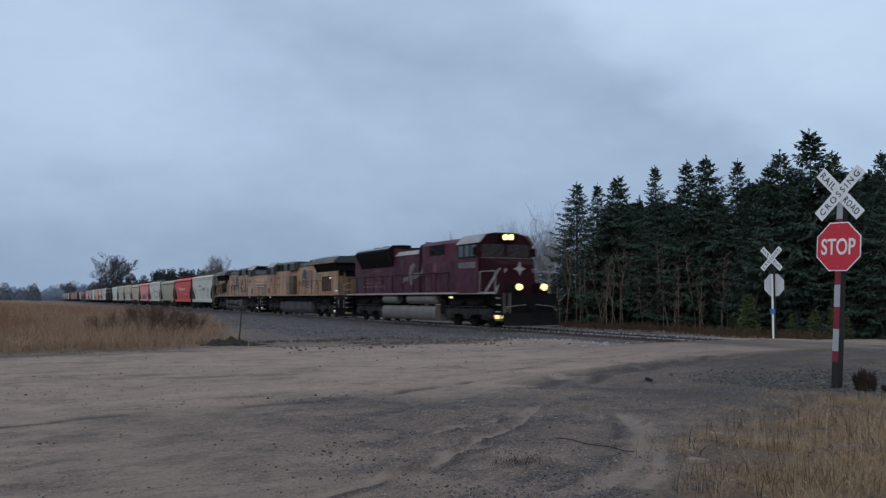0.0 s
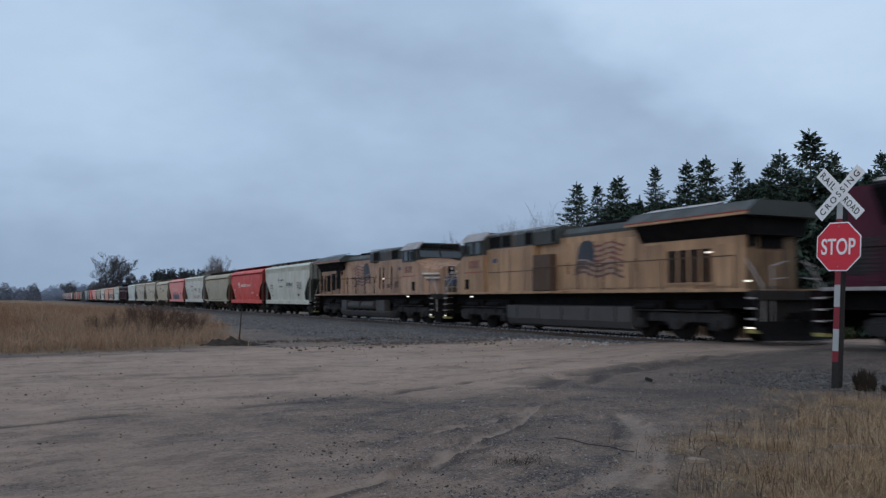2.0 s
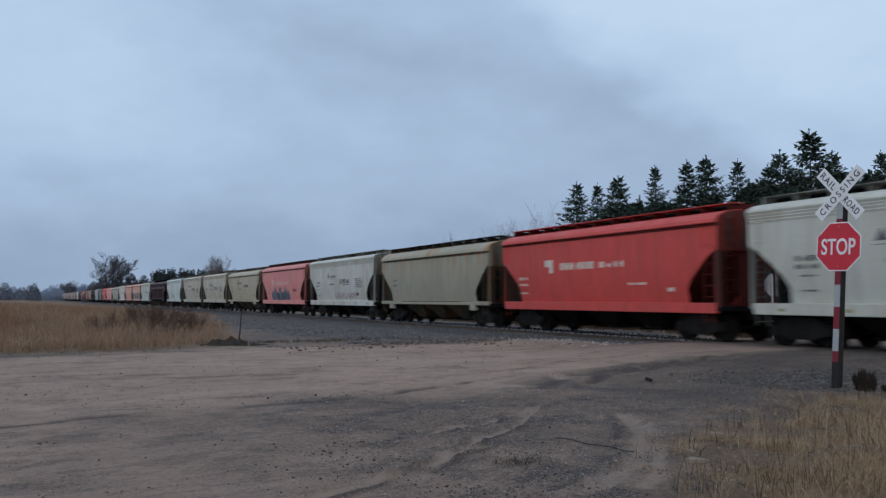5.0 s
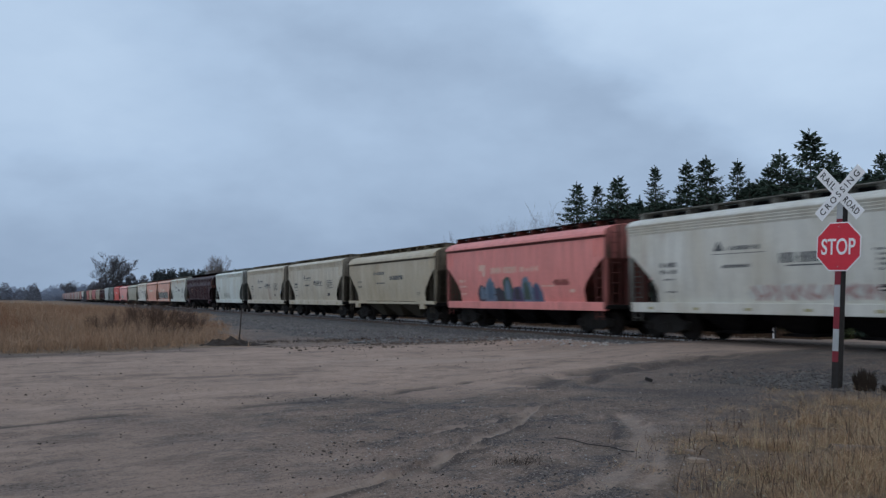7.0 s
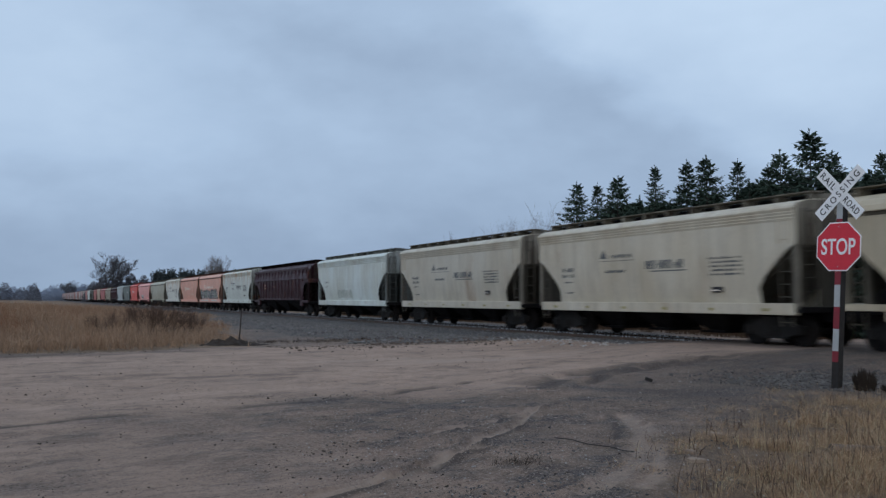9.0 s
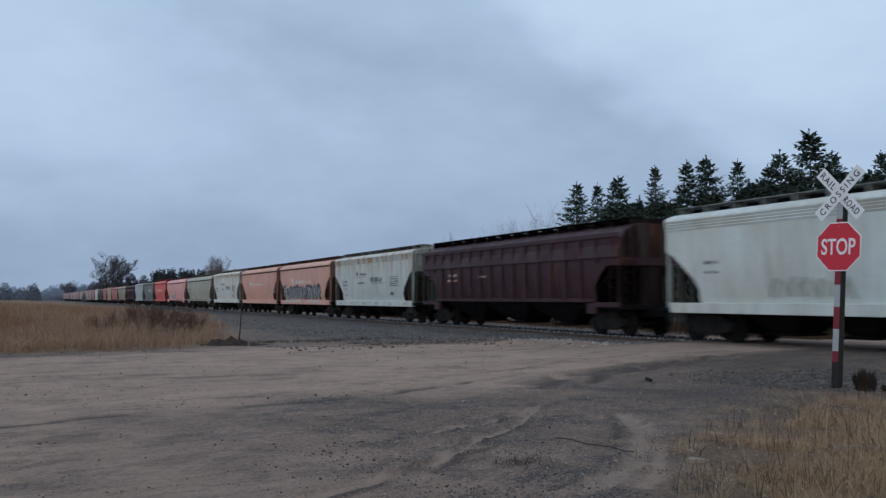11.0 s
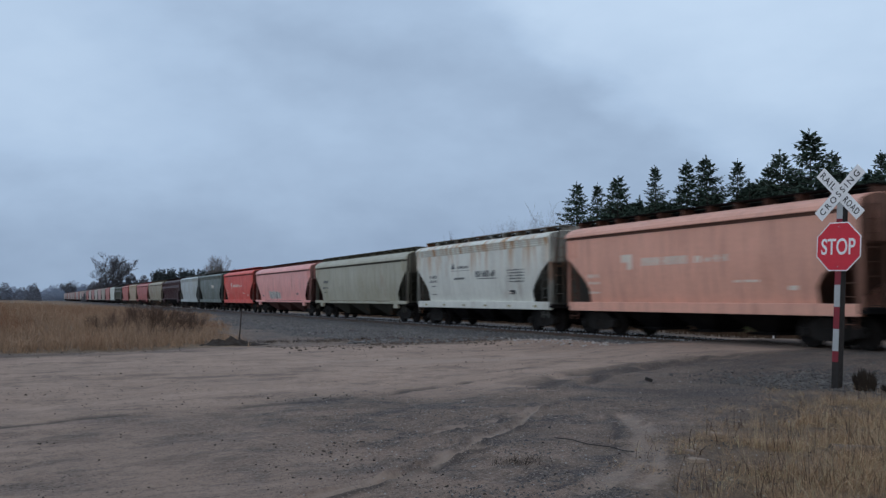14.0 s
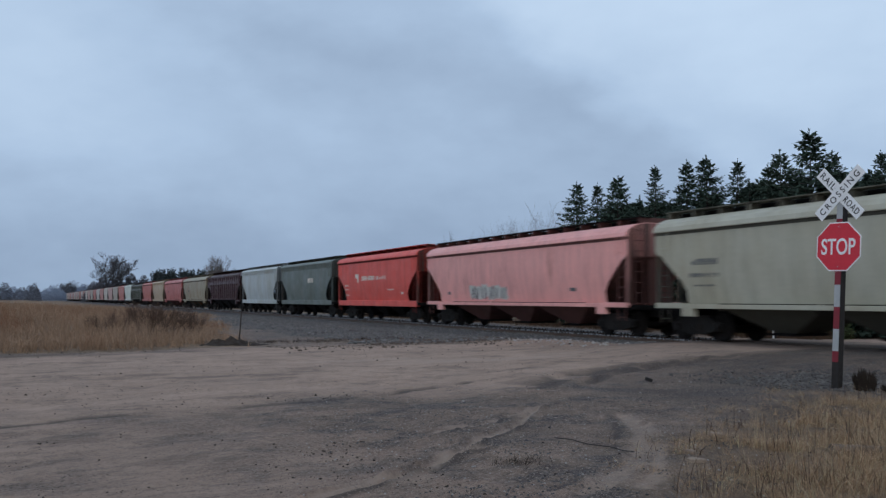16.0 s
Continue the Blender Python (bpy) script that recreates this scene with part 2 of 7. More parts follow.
def loft(bm, sections):
    """Rings of equal length, one after another, capped."""
    rings = [[bm.verts.new(p) for p in s] for s in sections]
    for a, b in zip(rings, rings[1:]):
        for i in range(len(a)):
            bm.faces.new((a[i], a[(i + 1) % len(a)], b[(i + 1) % len(a)], b[i]))
    bm.faces.new(rings[0]), bm.faces.new(list(reversed(rings[-1])))
    return bm


def B():
    return bmesh.new()


def thing(name, m, label, category, group="", kind=""):
    ob = new(name)
    ob.matrix_basis = m
    ob.empty_display_size = 0.3
    return tagged(ob, label, category, group, kind)


# ---------------------------------------------------------------- cloud backdrop, far off
def cloud_material():
    mt = bpy.data.materials.new("overcast_cloud")
    mt.use_nodes = True
    nt = mt.node_tree
    nt.nodes.clear()
    N, L = nt.nodes.new, nt.links.new
    out, em = N("ShaderNodeOutputMaterial"), N("ShaderNodeEmission")
    uv, sep = N("ShaderNodeUVMap"), N("ShaderNodeSeparateXYZ")
    uv.uv_map = "bearing"

    def math_node(op, a, b=None, c=None, clamp=False):
        n = N("ShaderNodeMath")
        n.operation, n.use_clamp = op, clamp
        for i, v in enumerate((a, b, c)):
            if v is None:
                continue
            if isinstance(v, (int, float)):
                n.inputs[i].default_value = v
            else:
                L(v, n.inputs[i])
        return n.outputs[0]

    def cloud_noise(scale, detail, off=0.0, st=(1, 1.9, 1)):
        mp, n = N("ShaderNodeMapping"), N("ShaderNodeTexNoise")
        mp.inputs["Location"].default_value, mp.inputs["Scale"].default_value = (off, off * 0.7, 0), st
        L(uv.outputs[0], mp.inputs[0]), L(mp.outputs[0], n.inputs["Vector"])
        n.inputs["Scale"].default_value, n.inputs["Detail"].default_value, n.inputs["Roughness"].default_value = scale, detail, 0.5
        return math_node("SUBTRACT", n.outputs["Fac"], 0.5)

    def smooth(v, lo, hi):
        r = N("ShaderNodeMapRange")
        r.interpolation_type = "SMOOTHSTEP"
        r.inputs[1].default_value, r.inputs[2].default_value = lo, hi
        L(v, r.inputs[0])
        return r.outputs[0]
    L(uv.outputs[0], sep.inputs[0])
    az = math_node("ADD", sep.outputs[0], math_node("MULTIPLY", cloud_noise(0.13, 4, 3.0), 10.0))
    el = math_node("ADD", sep.outputs[1], math_node("MULTIPLY", cloud_noise(0.13, 4, 31.0), 8.0))
    # broad darker bank across the sky, and the ragged edge of a brighter break
    bank = math_node("SUBTRACT", math_node("MULTIPLY_ADD", az, 0.2, el), 15.6)
    bank = math_node("DIVIDE", 1.0, math_node("MULTIPLY_ADD", math_node("MULTIPLY", bank, bank), 0.085, 1.0))
    bank = math_node("MULTIPLY", bank, smooth(math_node("MULTIPLY_ADD", az, 1.0, 0.0), -28.0, -4.0))
    az2 = math_node("ADD", sep.outputs[0], math_node("MULTIPLY", cloud_noise(0.16, 4, 43.0), 5.0))
    el2 = math_node("ADD", sep.outputs[1], math_node("MULTIPLY", cloud_noise(0.16, 4, 57.0), 4.0))
    gap = smooth(math_node("SUBTRACT", math_node("MULTIPLY_ADD", az2, 0.75, el2), 24.8), -1.8, 3.0)
    left = smooth(math_node("MULTIPLY", az, -1.0), 6.0, 24.0)
    high = smooth(el, 1.0, 13.0)
    v = math_node("MULTIPLY_ADD", high, 0.34, 0.12)
    v = math_node("MULTIPLY_ADD", bank, -0.21, v)
    v = math_node("MULTIPLY_ADD", math_node("MULTIPLY", left, high), 0.13, v)
    v = math_node("MULTIPLY_ADD", gap, 0.31, v)
    v = math_node("MULTIPLY_ADD", cloud_noise(0.11, 5, 7.0), 0.30, v)
    v = math_node("MULTIPLY_ADD", cloud_noise(0.45, 5, 17.0), 0.07, v)
    ramp = N("ShaderNodeValToRGB")
    e = ramp.color_ramp.elements
    e[0].position, e[0].color = 0.0, (0.25, 0.338, 0.48, 1)
    e[1].position, e[1].color = 0.85, (0.56, 0.71, 0.90, 1)
    mid = e.new(0.45)
    mid.color = (0.415, 0.55, 0.74, 1)
    L(v, ramp.inputs[0]), L(ramp.outputs[0], em.inputs["Color"])
    em.inputs["Strength"].default_value = 1.0
    L(em.outputs[0], out.inputs[0])
    mt.cycles.emission_sampling = "NONE"
    return mt


def build_clouds():
    az, el = np.arange(-66, 66.1, 3.0), np.arange(-2, 56.1, 2.0)
    A, E = np.meshgrid(az, el, indexing="ij")
    w = np.radians(A + TURN)
    R = 3600.0
    V = np.stack([R * np.cos(np.radians(E)) * np.sin(w), R * np.cos(np.radians(E)) * np.cos(w), R * np.sin(np.radians(E))], -1).reshape(-1, 3)
    m = len(el)
    F = [(i * m + j, (i + 1) * m + j, (i + 1) * m + j + 1, i * m + j + 1) for i in range(len(az) - 1) for j in range(m - 1)]
    ob = raw("cloud_backdrop", V.tolist(), F, cloud_material(), smooth=True)
    uvs = ob.data.uv_layers.new(name="bearing")
    flat = np.stack([A, E], -1).reshape(-1, 2)
    for lp in ob.data.loops:
        uvs.data[lp.index].uv = flat[lp.vertex_index]
    return tagged(ob, "drifting blue-grey overcast clouds with a brighter break", "sky", kind="structure")


CLOUDS = build_clouds()


# ---------------------------------------------------------------- ground
def lattice(x, y, scale, seed=0):
    """Smooth value noise in 0..1 on arrays."""
    x, y = np.asarray(x, float) * scale + seed * 17.3, np.asarray(y, float) * scale - seed * 9.1
    ix, iy = np.floor(x).astype(np.int64), np.floor(y).astype(np.int64)
    fx, fy = x - ix, y - iy
    fx, fy = fx * fx * (3 - 2 * fx), fy * fy * (3 - 2 * fy)

    def h(a, b):
        n = (a * 374761393 + b * 668265263 + seed * 982451653) & 0x7FFFFFFF
        n = ((n ^ (n >> 13)) * 1274126177) & 0x7FFFFFFF
        return ((n ^ (n >> 16)) & 0xFFFF) / 65535.0
    a = h(ix, iy) * (1 - fx) + h(ix + 1, iy) * fx
    b = h(ix, iy + 1) * (1 - fx) + h(ix + 1, iy + 1) * fx
    return a * (1 - fy) + b * fy


def step(v, a, b):
    t = np.clip((np.asarray(v, float) - a) / (b - a), 0, 1)
    return t * t * (3 - 2 * t)


def near_line(x, y, pts):
    """Distance from a bent line in the plan."""
    d = np.full(np.shape(x), 1e9)
    for (ax, ay), (bx, by) in zip(pts, pts[1:]):
        ux, uy = bx - ax, by - ay
        t = np.clip(((x - ax) * ux + (y - ay) * uy) / (ux * ux + uy * uy), 0, 1)
        d = np.minimum(d, np.hypot(x - ax - t * ux, y - ay - t * uy))
    return d


RUTS = [
    [(2.2, 6.9), (3.03, 7.23), (3.61, 7.6), (4.34, 8.26), (5.26, 8.98), (6.07, 9.83), (6.9, 10.7)],
    [(2.15, 7.0), (2.74, 7.19), (3.42, 7.45), (4.5, 8.18)],
    [(4.33, 5.88), (4.91, 6.24), (5.58, 6.78), (6.38, 7.64), (7.1, 8.67), (7.63, 9.67)],
    [(4.92, 5.86), (5.64, 6.59), (6.5, 7.58), (7.36, 8.81)],
    [(4.4, 9.27), (5.21, 9.6), (6.49, 10.43), (7.4, 11.2)],
    [(8.47, 13.21), (10.05, 14.4), (11.88, 15.3), (13.59, 16.0), (15.34, 16.2), (18.7, 15.8)],
    [(-12, 15.5), (-4, 15.2), (4, 16.0), (12, 17.8), (19, 18.4)],
    [(-12, 17.6), (-4, 17.3), (4, 18.0), (12, 19.6), (19, 20.0)],
    [(-12, 22.4), (-2, 22.6), (8, 22.4), (19, 21.6)],
    [(-12, 24.4), (-2, 24.6), (8, 24.3), (19, 23.2)],
    [(-9, 8.5), (-3, 10.2), (2, 12.6), (8, 16.2)],
    [(-6, 7.6), (0, 9.6), (4, 11.6), (9, 15.2)],
    [(-6, 11.6), (0, 12.8), (4.62, 13.21), (5.6, 13.62), (8, 15.0)],
]
# depth, half width
RUT_FORM = [(1.2, 0.075), (0.9, 0.06), (0.6, 0.13), (0.5, 0.1), (0.6, 0.10), (1.1, 0.30), (0.35, 0.2), (0.35, 0.2), (0.3, 0.2), (0.3, 0.2), (0.25, 0.2), (0.25, 0.2), (0.4, 0.14)]


def bend(x):
    """The Y of the road's near edge where it bends to the line."""
    return np.interp(np.asarray(x, float), [8.5, 9.67, 10.66, 11.64, 13.13, 14.26, 15.68, 18.7], [12.3, 13.44, 14.24, 14.94, 15.89, 16.28, 16.61, 16.7])


def crossing(x, y):
    return step(y, 9.5, 13.0) * (1 - step(y, 21.2, 24.2)) * step(x, 13.5, 19.0) * (1 - step(x, 23.4, 29.0))


def height(x, y):
    x, y = np.asarray(x, float), np.asarray(y, float)
    r = np.hypot(x, y)
    near = 1 - step(r, 40, 70)
    z = (lattice(x, y, 0.12, 1) - 0.5) * 0.12 + near * ((lattice(x, y, 0.7, 2) - 0.5) * 0.05 + (lattice(x, y, 2.6, 3) - 0.5) * 0.022 + (lattice(x, y, 8.0, 4) - 0.5) * 0.012)
    for i, (pts, (k, w)) in enumerate(zip(RUTS, RUT_FORM)):
        sway = (lattice(x, y, 1.9, 60 + i) - 0.5) * 0.09
        d = near_line(x + sway, y - sway, pts)
        w = w * (0.7 + 0.6 * lattice(x, y, 1.1, 5 + i))
        rough = 0.35 + 1.2 * lattice(x, y, 1.7, 80 + i)
        z = z + near * k * rough * (-0.035 * np.exp(-(d / w) ** 6) + 0.022 * np.exp(-((d - 1.6 * w) / (0.5 * w)) ** 2))
    # clods and scuffs
    scuff = step(lattice(x, y, 0.5, 70), 0.5, 0.8)
    z = z + near * scuff * (0.03 * (lattice(x, y, 5.0, 71) - 0.5) + 0.03 * (lattice(x, y, 12.0, 72) - 0.5))
    # the road's edge stands over the lot along its bend
    arc = bend(x)
    z = z + 0.10 * step(y - arc + (lattice(x, y, 2.2, 66) - 0.5) * 0.25, -0.12, 0.22) * (1 - step(y - arc, 1.0, 5.0)) * step(x, 8.0, 10.0) * (1 - step(x, 15.5, 18.0))
    # the field beyond the road swells a little
    field = step(y, 30.0, 52.0) * (0.3 * (1 - step(x, 4.0, 11.0)) + 0.7 * (1 - step(x, -3.0, 6.5)))
    z = z + field * (0.72 + 0.3 * (lattice(x, y, 0.03, 9) - 0.5))
    # ditch beside the line, and the road's ramp over it
    cross = crossing(x, y)
    bed = (1 - step(np.abs(x - TRACK_X), 4.5, 8.5)) * (1 - cross)
    z = z - 0.12 * bed * (1 - step(np.abs(x - TRACK_X), 2.0, 3.0))
    z = z * (1 - 0.8 * cross) + cross * (RAIL_Z + 0.004)
    off = np.clip(TRACK_X - x, 0, 8)
    ramp = step(y, 20.0, 22.0) * (1 - step(y, 27.0, 31.0)) * step(x, TRACK_X - 6.0, TRACK_X - 4.0) * (1 - step(x, TRACK_X - 1.75, TRACK_X - 1.6))
    z = z * (1 - ramp) + ramp * (0.13 - 0.035 * (off - 1.7) + 0.4 * z)
    z = z - 0.25 * step(x, 29, 33) * step(np.abs(y - 19), 6, 12)
    return z


def field_edge(y):
    """Where the field's grass ends towards the line."""
    return np.minimum(7.0 + 0.17 * np.maximum(np.asarray(y, float) - 32, 0), 16.3)


def zones(x, y):
    """How far the ground is pale road dirt, grey gravel, grassy soil."""
    n = lattice(x, y, 0.35, 21) * 0.6 + lattice(x, y, 1.2, 22) * 0.4
    wob = (n - 0.5)
    # pale travelled road along X, joined by a bend in front
    road_lo = 13.4 + 3.2 * step(x, 7, 16) - 3.2 * (1 - step(x, -9, 5)) + wob * 2.0
    road = step(y, road_lo - 1.2, road_lo + 1.2) * (1 - step(y, 27.0 + wob * 2, 29.6 + wob * 2))
    left = (1 - step(x, -0.8 + wob * 6, 6.0 + wob * 6)) * (1 - step(y, 27, 29.5))
    road = np.maximum(road, 0.85 * left)
    # pale dust pressed into the wheel tracks
    dust = np.zeros(np.shape(x))
    for i, w in ((0, 0.085), (1, 0.07), (2, 0.12), (3, 0.09), (4, 0.06)):
        sway = (lattice(x, y, 1.9, 60 + i) - 0.5) * 0.09
        d = near_line(x + sway, y - sway, RUTS[i]) + 0.09 * (lattice(x, y, 4.5, 85) - 0.5)
        dust = np.maximum(dust, (1.0 if i < 2 else 0.65) * np.exp(-(np.maximum(d, 0) / w) ** 4) * np.clip(2.6 * (0.6 * lattice(x, y, 1.2, 90 + i) + 0.4 * lattice(x, y, 5.0, 110 + i)) - (0.55 if i in (0, 1, 4) else 0.35), 0, 1))
    for cx, cy, rx, ry in ((3.0, 7.2, 0.55, 0.2), (6.2, 9.9, 0.35, 0.22), (5.0, 9.6, 0.5, 0.15), (4.75, 6.2, 0.35, 0.3), (12.0, 20.4, 3.6, 0.5), (16.0, 21.4, 2.6, 0.4), (8.5, 21.6, 2.2, 0.35)):
        dust = np.maximum(dust, 0.7 * np.clip(1.2 - np.hypot((x - cx) / rx, (y - cy) / ry) + 0.8 * wob, 0, 1))
    gravel = step(y, 30.0 + wob * 1.6, 31.6 + wob * 1.6) * step(x, 8.0 + wob * 5, 13.0 + wob * 5) * (1 - step(x, 27, 30))
    gravel = np.maximum(gravel, 0.55 * (1 - step(np.hypot((x - 14.0) / 2.3, (y - 11.7) / 1.7), 0.4, 1.1 + wob * 0.8)))
    gravel = np.maximum(gravel, step(x, 14.5, 17) * (1 - step(x, 26, 29)) * (1 - step(y, 10.5, 12.5)))
    soil = step(y, 28.6 + wob * 1.2, 29.6 + wob * 1.2) * (1 - step(x, field_edge(y) - 1.0 + wob * 2, field_edge(y) + 1.2 + wob * 2))
    verge = 0.95 * step(x - 1.28 * y, -3.1 + wob * 3.6, -1.5 + wob * 3.6) * (1 - step(y, 9.6, 11.2)) * step(x, 3.8, 5.2)
    soil = np.maximum(soil, verge)
    soil = np.maximum(soil, step(x, 27.0, 30.0) * (1 - step(y, 11, 13) * (1 - step(y, 24, 26.5))))
    soil = np.maximum(soil, step(np.hypot(x, y), 70, 110) * (1 - (1 - step(np.abs(x - TRACK_X), 5, 9))))
    mud_shade = np.zeros(np.shape(x))
    # mud along the ruts; the offset strips paint in their edges' shadows
    for i, w, off in ((5, 0.45, 0.0), (0, 0.055, 0.10), (1, 0.045, 0.08), (2, 0.07, -0.2), (4, 0.06, 0.1), (12, 0.16, 0.0)):
        sway = (lattice(x, y, 1.9, 60 + i) - 0.5) * 0.09
        d = near_line(x + sway - off, y - sway + off, RUTS[i])
        mud_shade = np.maximum(mud_shade, np.exp(-(d / w) ** 2) * np.clip(2.6 * lattice(x, y, 1.9, 95 + i) - 0.5, 0, 1))
    mud_shade = np.maximum(mud_shade, 0.4 * step(lattice(x, y, 0.7, 99) * 0.45 + lattice(x * 0.5, y * 1.6, 2.2, 98) * 0.35 + lattice(x, y, 7.0, 97) * 0.2, 0.58, 0.74) * (1 - step(np.hypot(x, y), 24, 34)))
    # darker gravelly ground round the near sign
    mud_shade = np.maximum(mud_shade, 0.7 * np.clip(1.25 - np.hypot((x - 14.5) / 5.0, (y - 13.2) / 2.6), 0, 1) * np.clip(0.5 + lattice(x, y, 1.4, 34), 0, 1))
    # the shaded drop of the road's edge, put into the colour along its bend
    arc = bend(x) + (lattice(x, y, 2.2, 66) - 0.5) * 0.3
    edge = step(x, 8.8, 10.2) * (1 - step(x, 16.0, 18.5))
    mud_shade = np.maximum(mud_shade, np.exp(-((y - arc + 0.1) / 0.2) ** 2) * edge * np.clip(0.5 + lattice(x, y, 1.8, 35), 0, 1))
    # worn dark ground inside the bend, trodden soil under the straw
    mud_shade = np.maximum(mud_shade, (0.5 + 0.35 * lattice(x, y, 0.9, 36)) * step(x, 7.0, 10.0) * step(arc - y, 0.0, 0.5) * np.clip(0.4 + 0.9 * n, 0, 1))
    mud_shade = np.maximum(mud_shade, 0.35 * verge * np.clip(0.3 + lattice(x, y, 1.5, 37), 0, 1))
    mud_shade = np.maximum(mud_shade, 0.4 * step(x, 13.0, 17.0) * (1 - step(x, 24, 28)) * (1 - step(y, 24, 28)) * np.clip(0.4 + 0.9 * n, 0, 1))
    # shade under the train, painted into the ground along the track bed
    mud_shade = np.maximum(mud_shade, 0.85 * step(x, 18.0, 19.6) * (1 - step(x, 22.4, 24.0)) * np.clip(0.5 + 0.7 * n, 0, 1))
    # damp strip along the field
    mud_shade = np.maximum(mud_shade, 0.75 * np.exp(-((y - 27.9 - wob) / 0.8) ** 2) * (1 - step(x, 3.0, 8.0)) * np.clip(1.6 * lattice(x * 0.4, y, 1.2, 33), 0, 1))
    return np.clip(road, 0, 1), np.clip(gravel * (1 - soil), 0, 1), np.clip(soil, 0, 1), np.clip(mud_shade, 0, 1), np.clip(dust, 0, 1)


def ground_material():
    mt = bpy.data.materials.new("ground_dirt")
    mt.use_nodes = True
    nt = mt.node_tree
    N, L = nt.nodes.new, nt.links.new
    b = nt.nodes["Principled BSDF"]
    tc = N("ShaderNodeTexCoord")

    def noise_at(sc, det=5, rgh=0.6, st=(1, 1, 1)):
        mp, n = N("ShaderNodeMapping"), N("ShaderNodeTexNoise")
        mp.inputs["Scale"].default_value = st
        L(tc.outputs["Object"], mp.inputs[0]), L(mp.outputs[0], n.inputs["Vector"])
        n.inputs["Scale"].default_value, n.inputs["Detail"].default_value, n.inputs["Roughness"].default_value = sc, det, rgh
        return n.outputs["Fac"]

    def ranged(s, a, c, to=1.0):
        r = N("ShaderNodeMapRange")
        r.inputs[1].default_value, r.inputs[2].default_value, r.inputs[4].default_value = a, c, to
        L(s, r.inputs[0])
        return r.outputs[0]

    def mix(fac, a, c):
        n = N("ShaderNodeMix")
        n.data_type = "RGBA"
        L(fac, n.inputs["Factor"])
        for k, v in (("A", a), ("B", c)):
            if isinstance(v, tuple):
                n.inputs[k].default_value = (*v, 1)
            else:
                L(v, n.inputs[k])
        return n.outputs["Result"]

    def attr(name):
        a = N("ShaderNodeAttribute")
        a.attribute_name = name
        return a.outputs["Fac"]
    big, mid, fine, grit = noise_at(0.25), noise_at(1.4), noise_at(9.0), noise_at(45.0, 3)
    dirt = mix(ranged(big, 0.35, 0.65), DIRT_A, DIRT_B)
    dirt = mix(ranged(mid, 0.40, 0.66, 0.8), dirt, DIRT_C)
    road = mix(ranged(noise_at(0.5, 5, 0.6, (0.4, 1.6, 1)), 0.35, 0.68), ROAD_A, ROAD_B)
    road = mix(ranged(noise_at(2.2, 6, 0.65, (0.6, 1.3, 1)), 0.52, 0.74, 0.5), road, DIRT_B)
    col = mix(attr("road"), dirt, road)
    stones = N("ShaderNodeTexVoronoi")
    stones.inputs["Scale"].default_value = 16.0
    L(tc.outputs["Object"], stones.inputs["Vector"])
    bw = N("ShaderNodeRGBToBW")
    L(stones.outputs["Color"], bw.inputs[0])
    grav = mix(ranged(bw.outputs[0], 0.15, 0.85), (0.045, 0.043, 0.042), (0.17, 0.165, 0.16))
    col = mix(attr("gravel"), col, grav)
    soil = mix(ranged(mid, 0.35, 0.65), (0.26, 0.18, 0.115), (0.12, 0.084, 0.057))
    soil = mix(ranged(fine, 0.45, 0.7, 0.5), soil, (0.28, 0.195, 0.12))
    col = mix(attr("soil"), col, soil)
    col = mix(ranged(attr("mud_shade"), 0.0, 1.0, 0.75), col, (0.075, 0.066, 0.062))
    clod = N("ShaderNodeTexVoronoi")
    clod.inputs["Scale"].default_value = 15.0
    L(tc.outputs["Object"], clod.inputs["Vector"])
    speck = N("ShaderNodeMath")
    speck.operation = "MULTIPLY"
    r1 = N("ShaderNodeMapRange")
    r1.inputs[1].default_value, r1.inputs[2].default_value, r1.inputs[3].default_value, r1.inputs[4].default_value = 0.16, 0.3, 1.0, 0.0
    L(clod.outputs["Distance"], r1.inputs[0]), L(r1.outputs[0], speck.inputs[0]), L(ranged(noise_at(0.9, 3), 0.52, 0.60, 0.85), speck.inputs[1])
    col = mix(speck.outputs[0], col, (0.06, 0.052, 0.048))
    col = mix(ranged(noise_at(3.2, 8, 0.78, (0.8, 1.25, 1)), 0.50, 0.66, 0.3), col, (0.085, 0.07, 0.06))
    # loose grit lies where wheels don't sweep the dirt smooth
    loose = N("ShaderNodeMapRange")
    loose.inputs[3].default_value, loose.inputs[4].default_value = 1.0, 0.35
    worn = N("ShaderNodeMath")
    worn.operation = "MAXIMUM"
    L(attr("road"), worn.inputs[0]), L(attr("soil"), worn.inputs[1])
    L(worn.outputs[0], loose.inputs[0])

    def scaled(v, w):
        n = N("ShaderNodeMath")
        n.operation = "MULTIPLY"
        L(v, n.inputs[0]), L(w, n.inputs[1])
        return n.outputs[0]
    chips = N("ShaderNodeTexVoronoi")
    chips.inputs["Scale"].default_value = 42.0
    L(tc.outputs["Object"], chips.inputs["Vector"])
    tone = N("ShaderNodeRGBToBW")
    L(chips.outputs["Color"], tone.inputs[0])
    grit_col = mix(ranged(tone.outputs[0], 0.2, 0.8), (0.035, 0.033, 0.034), (0.17, 0.155, 0.15))
    col = mix(scaled(ranged(noise_at(0.85, 7, 0.7, (0.7, 1.3, 1)), 0.50, 0.60, 0.8), loose.outputs[0]), col, grit_col)
    col = mix(scaled(ranged(noise_at(14.0, 6, 0.75), 0.49, 0.63, 0.65), loose.outputs[0]), col, (0.07, 0.059, 0.052))
    col = mix(scaled(ranged(noise_at(60.0, 4, 0.7), 0.52, 0.66, 0.75), loose.outputs[0]), col, (0.05, 0.044, 0.041))
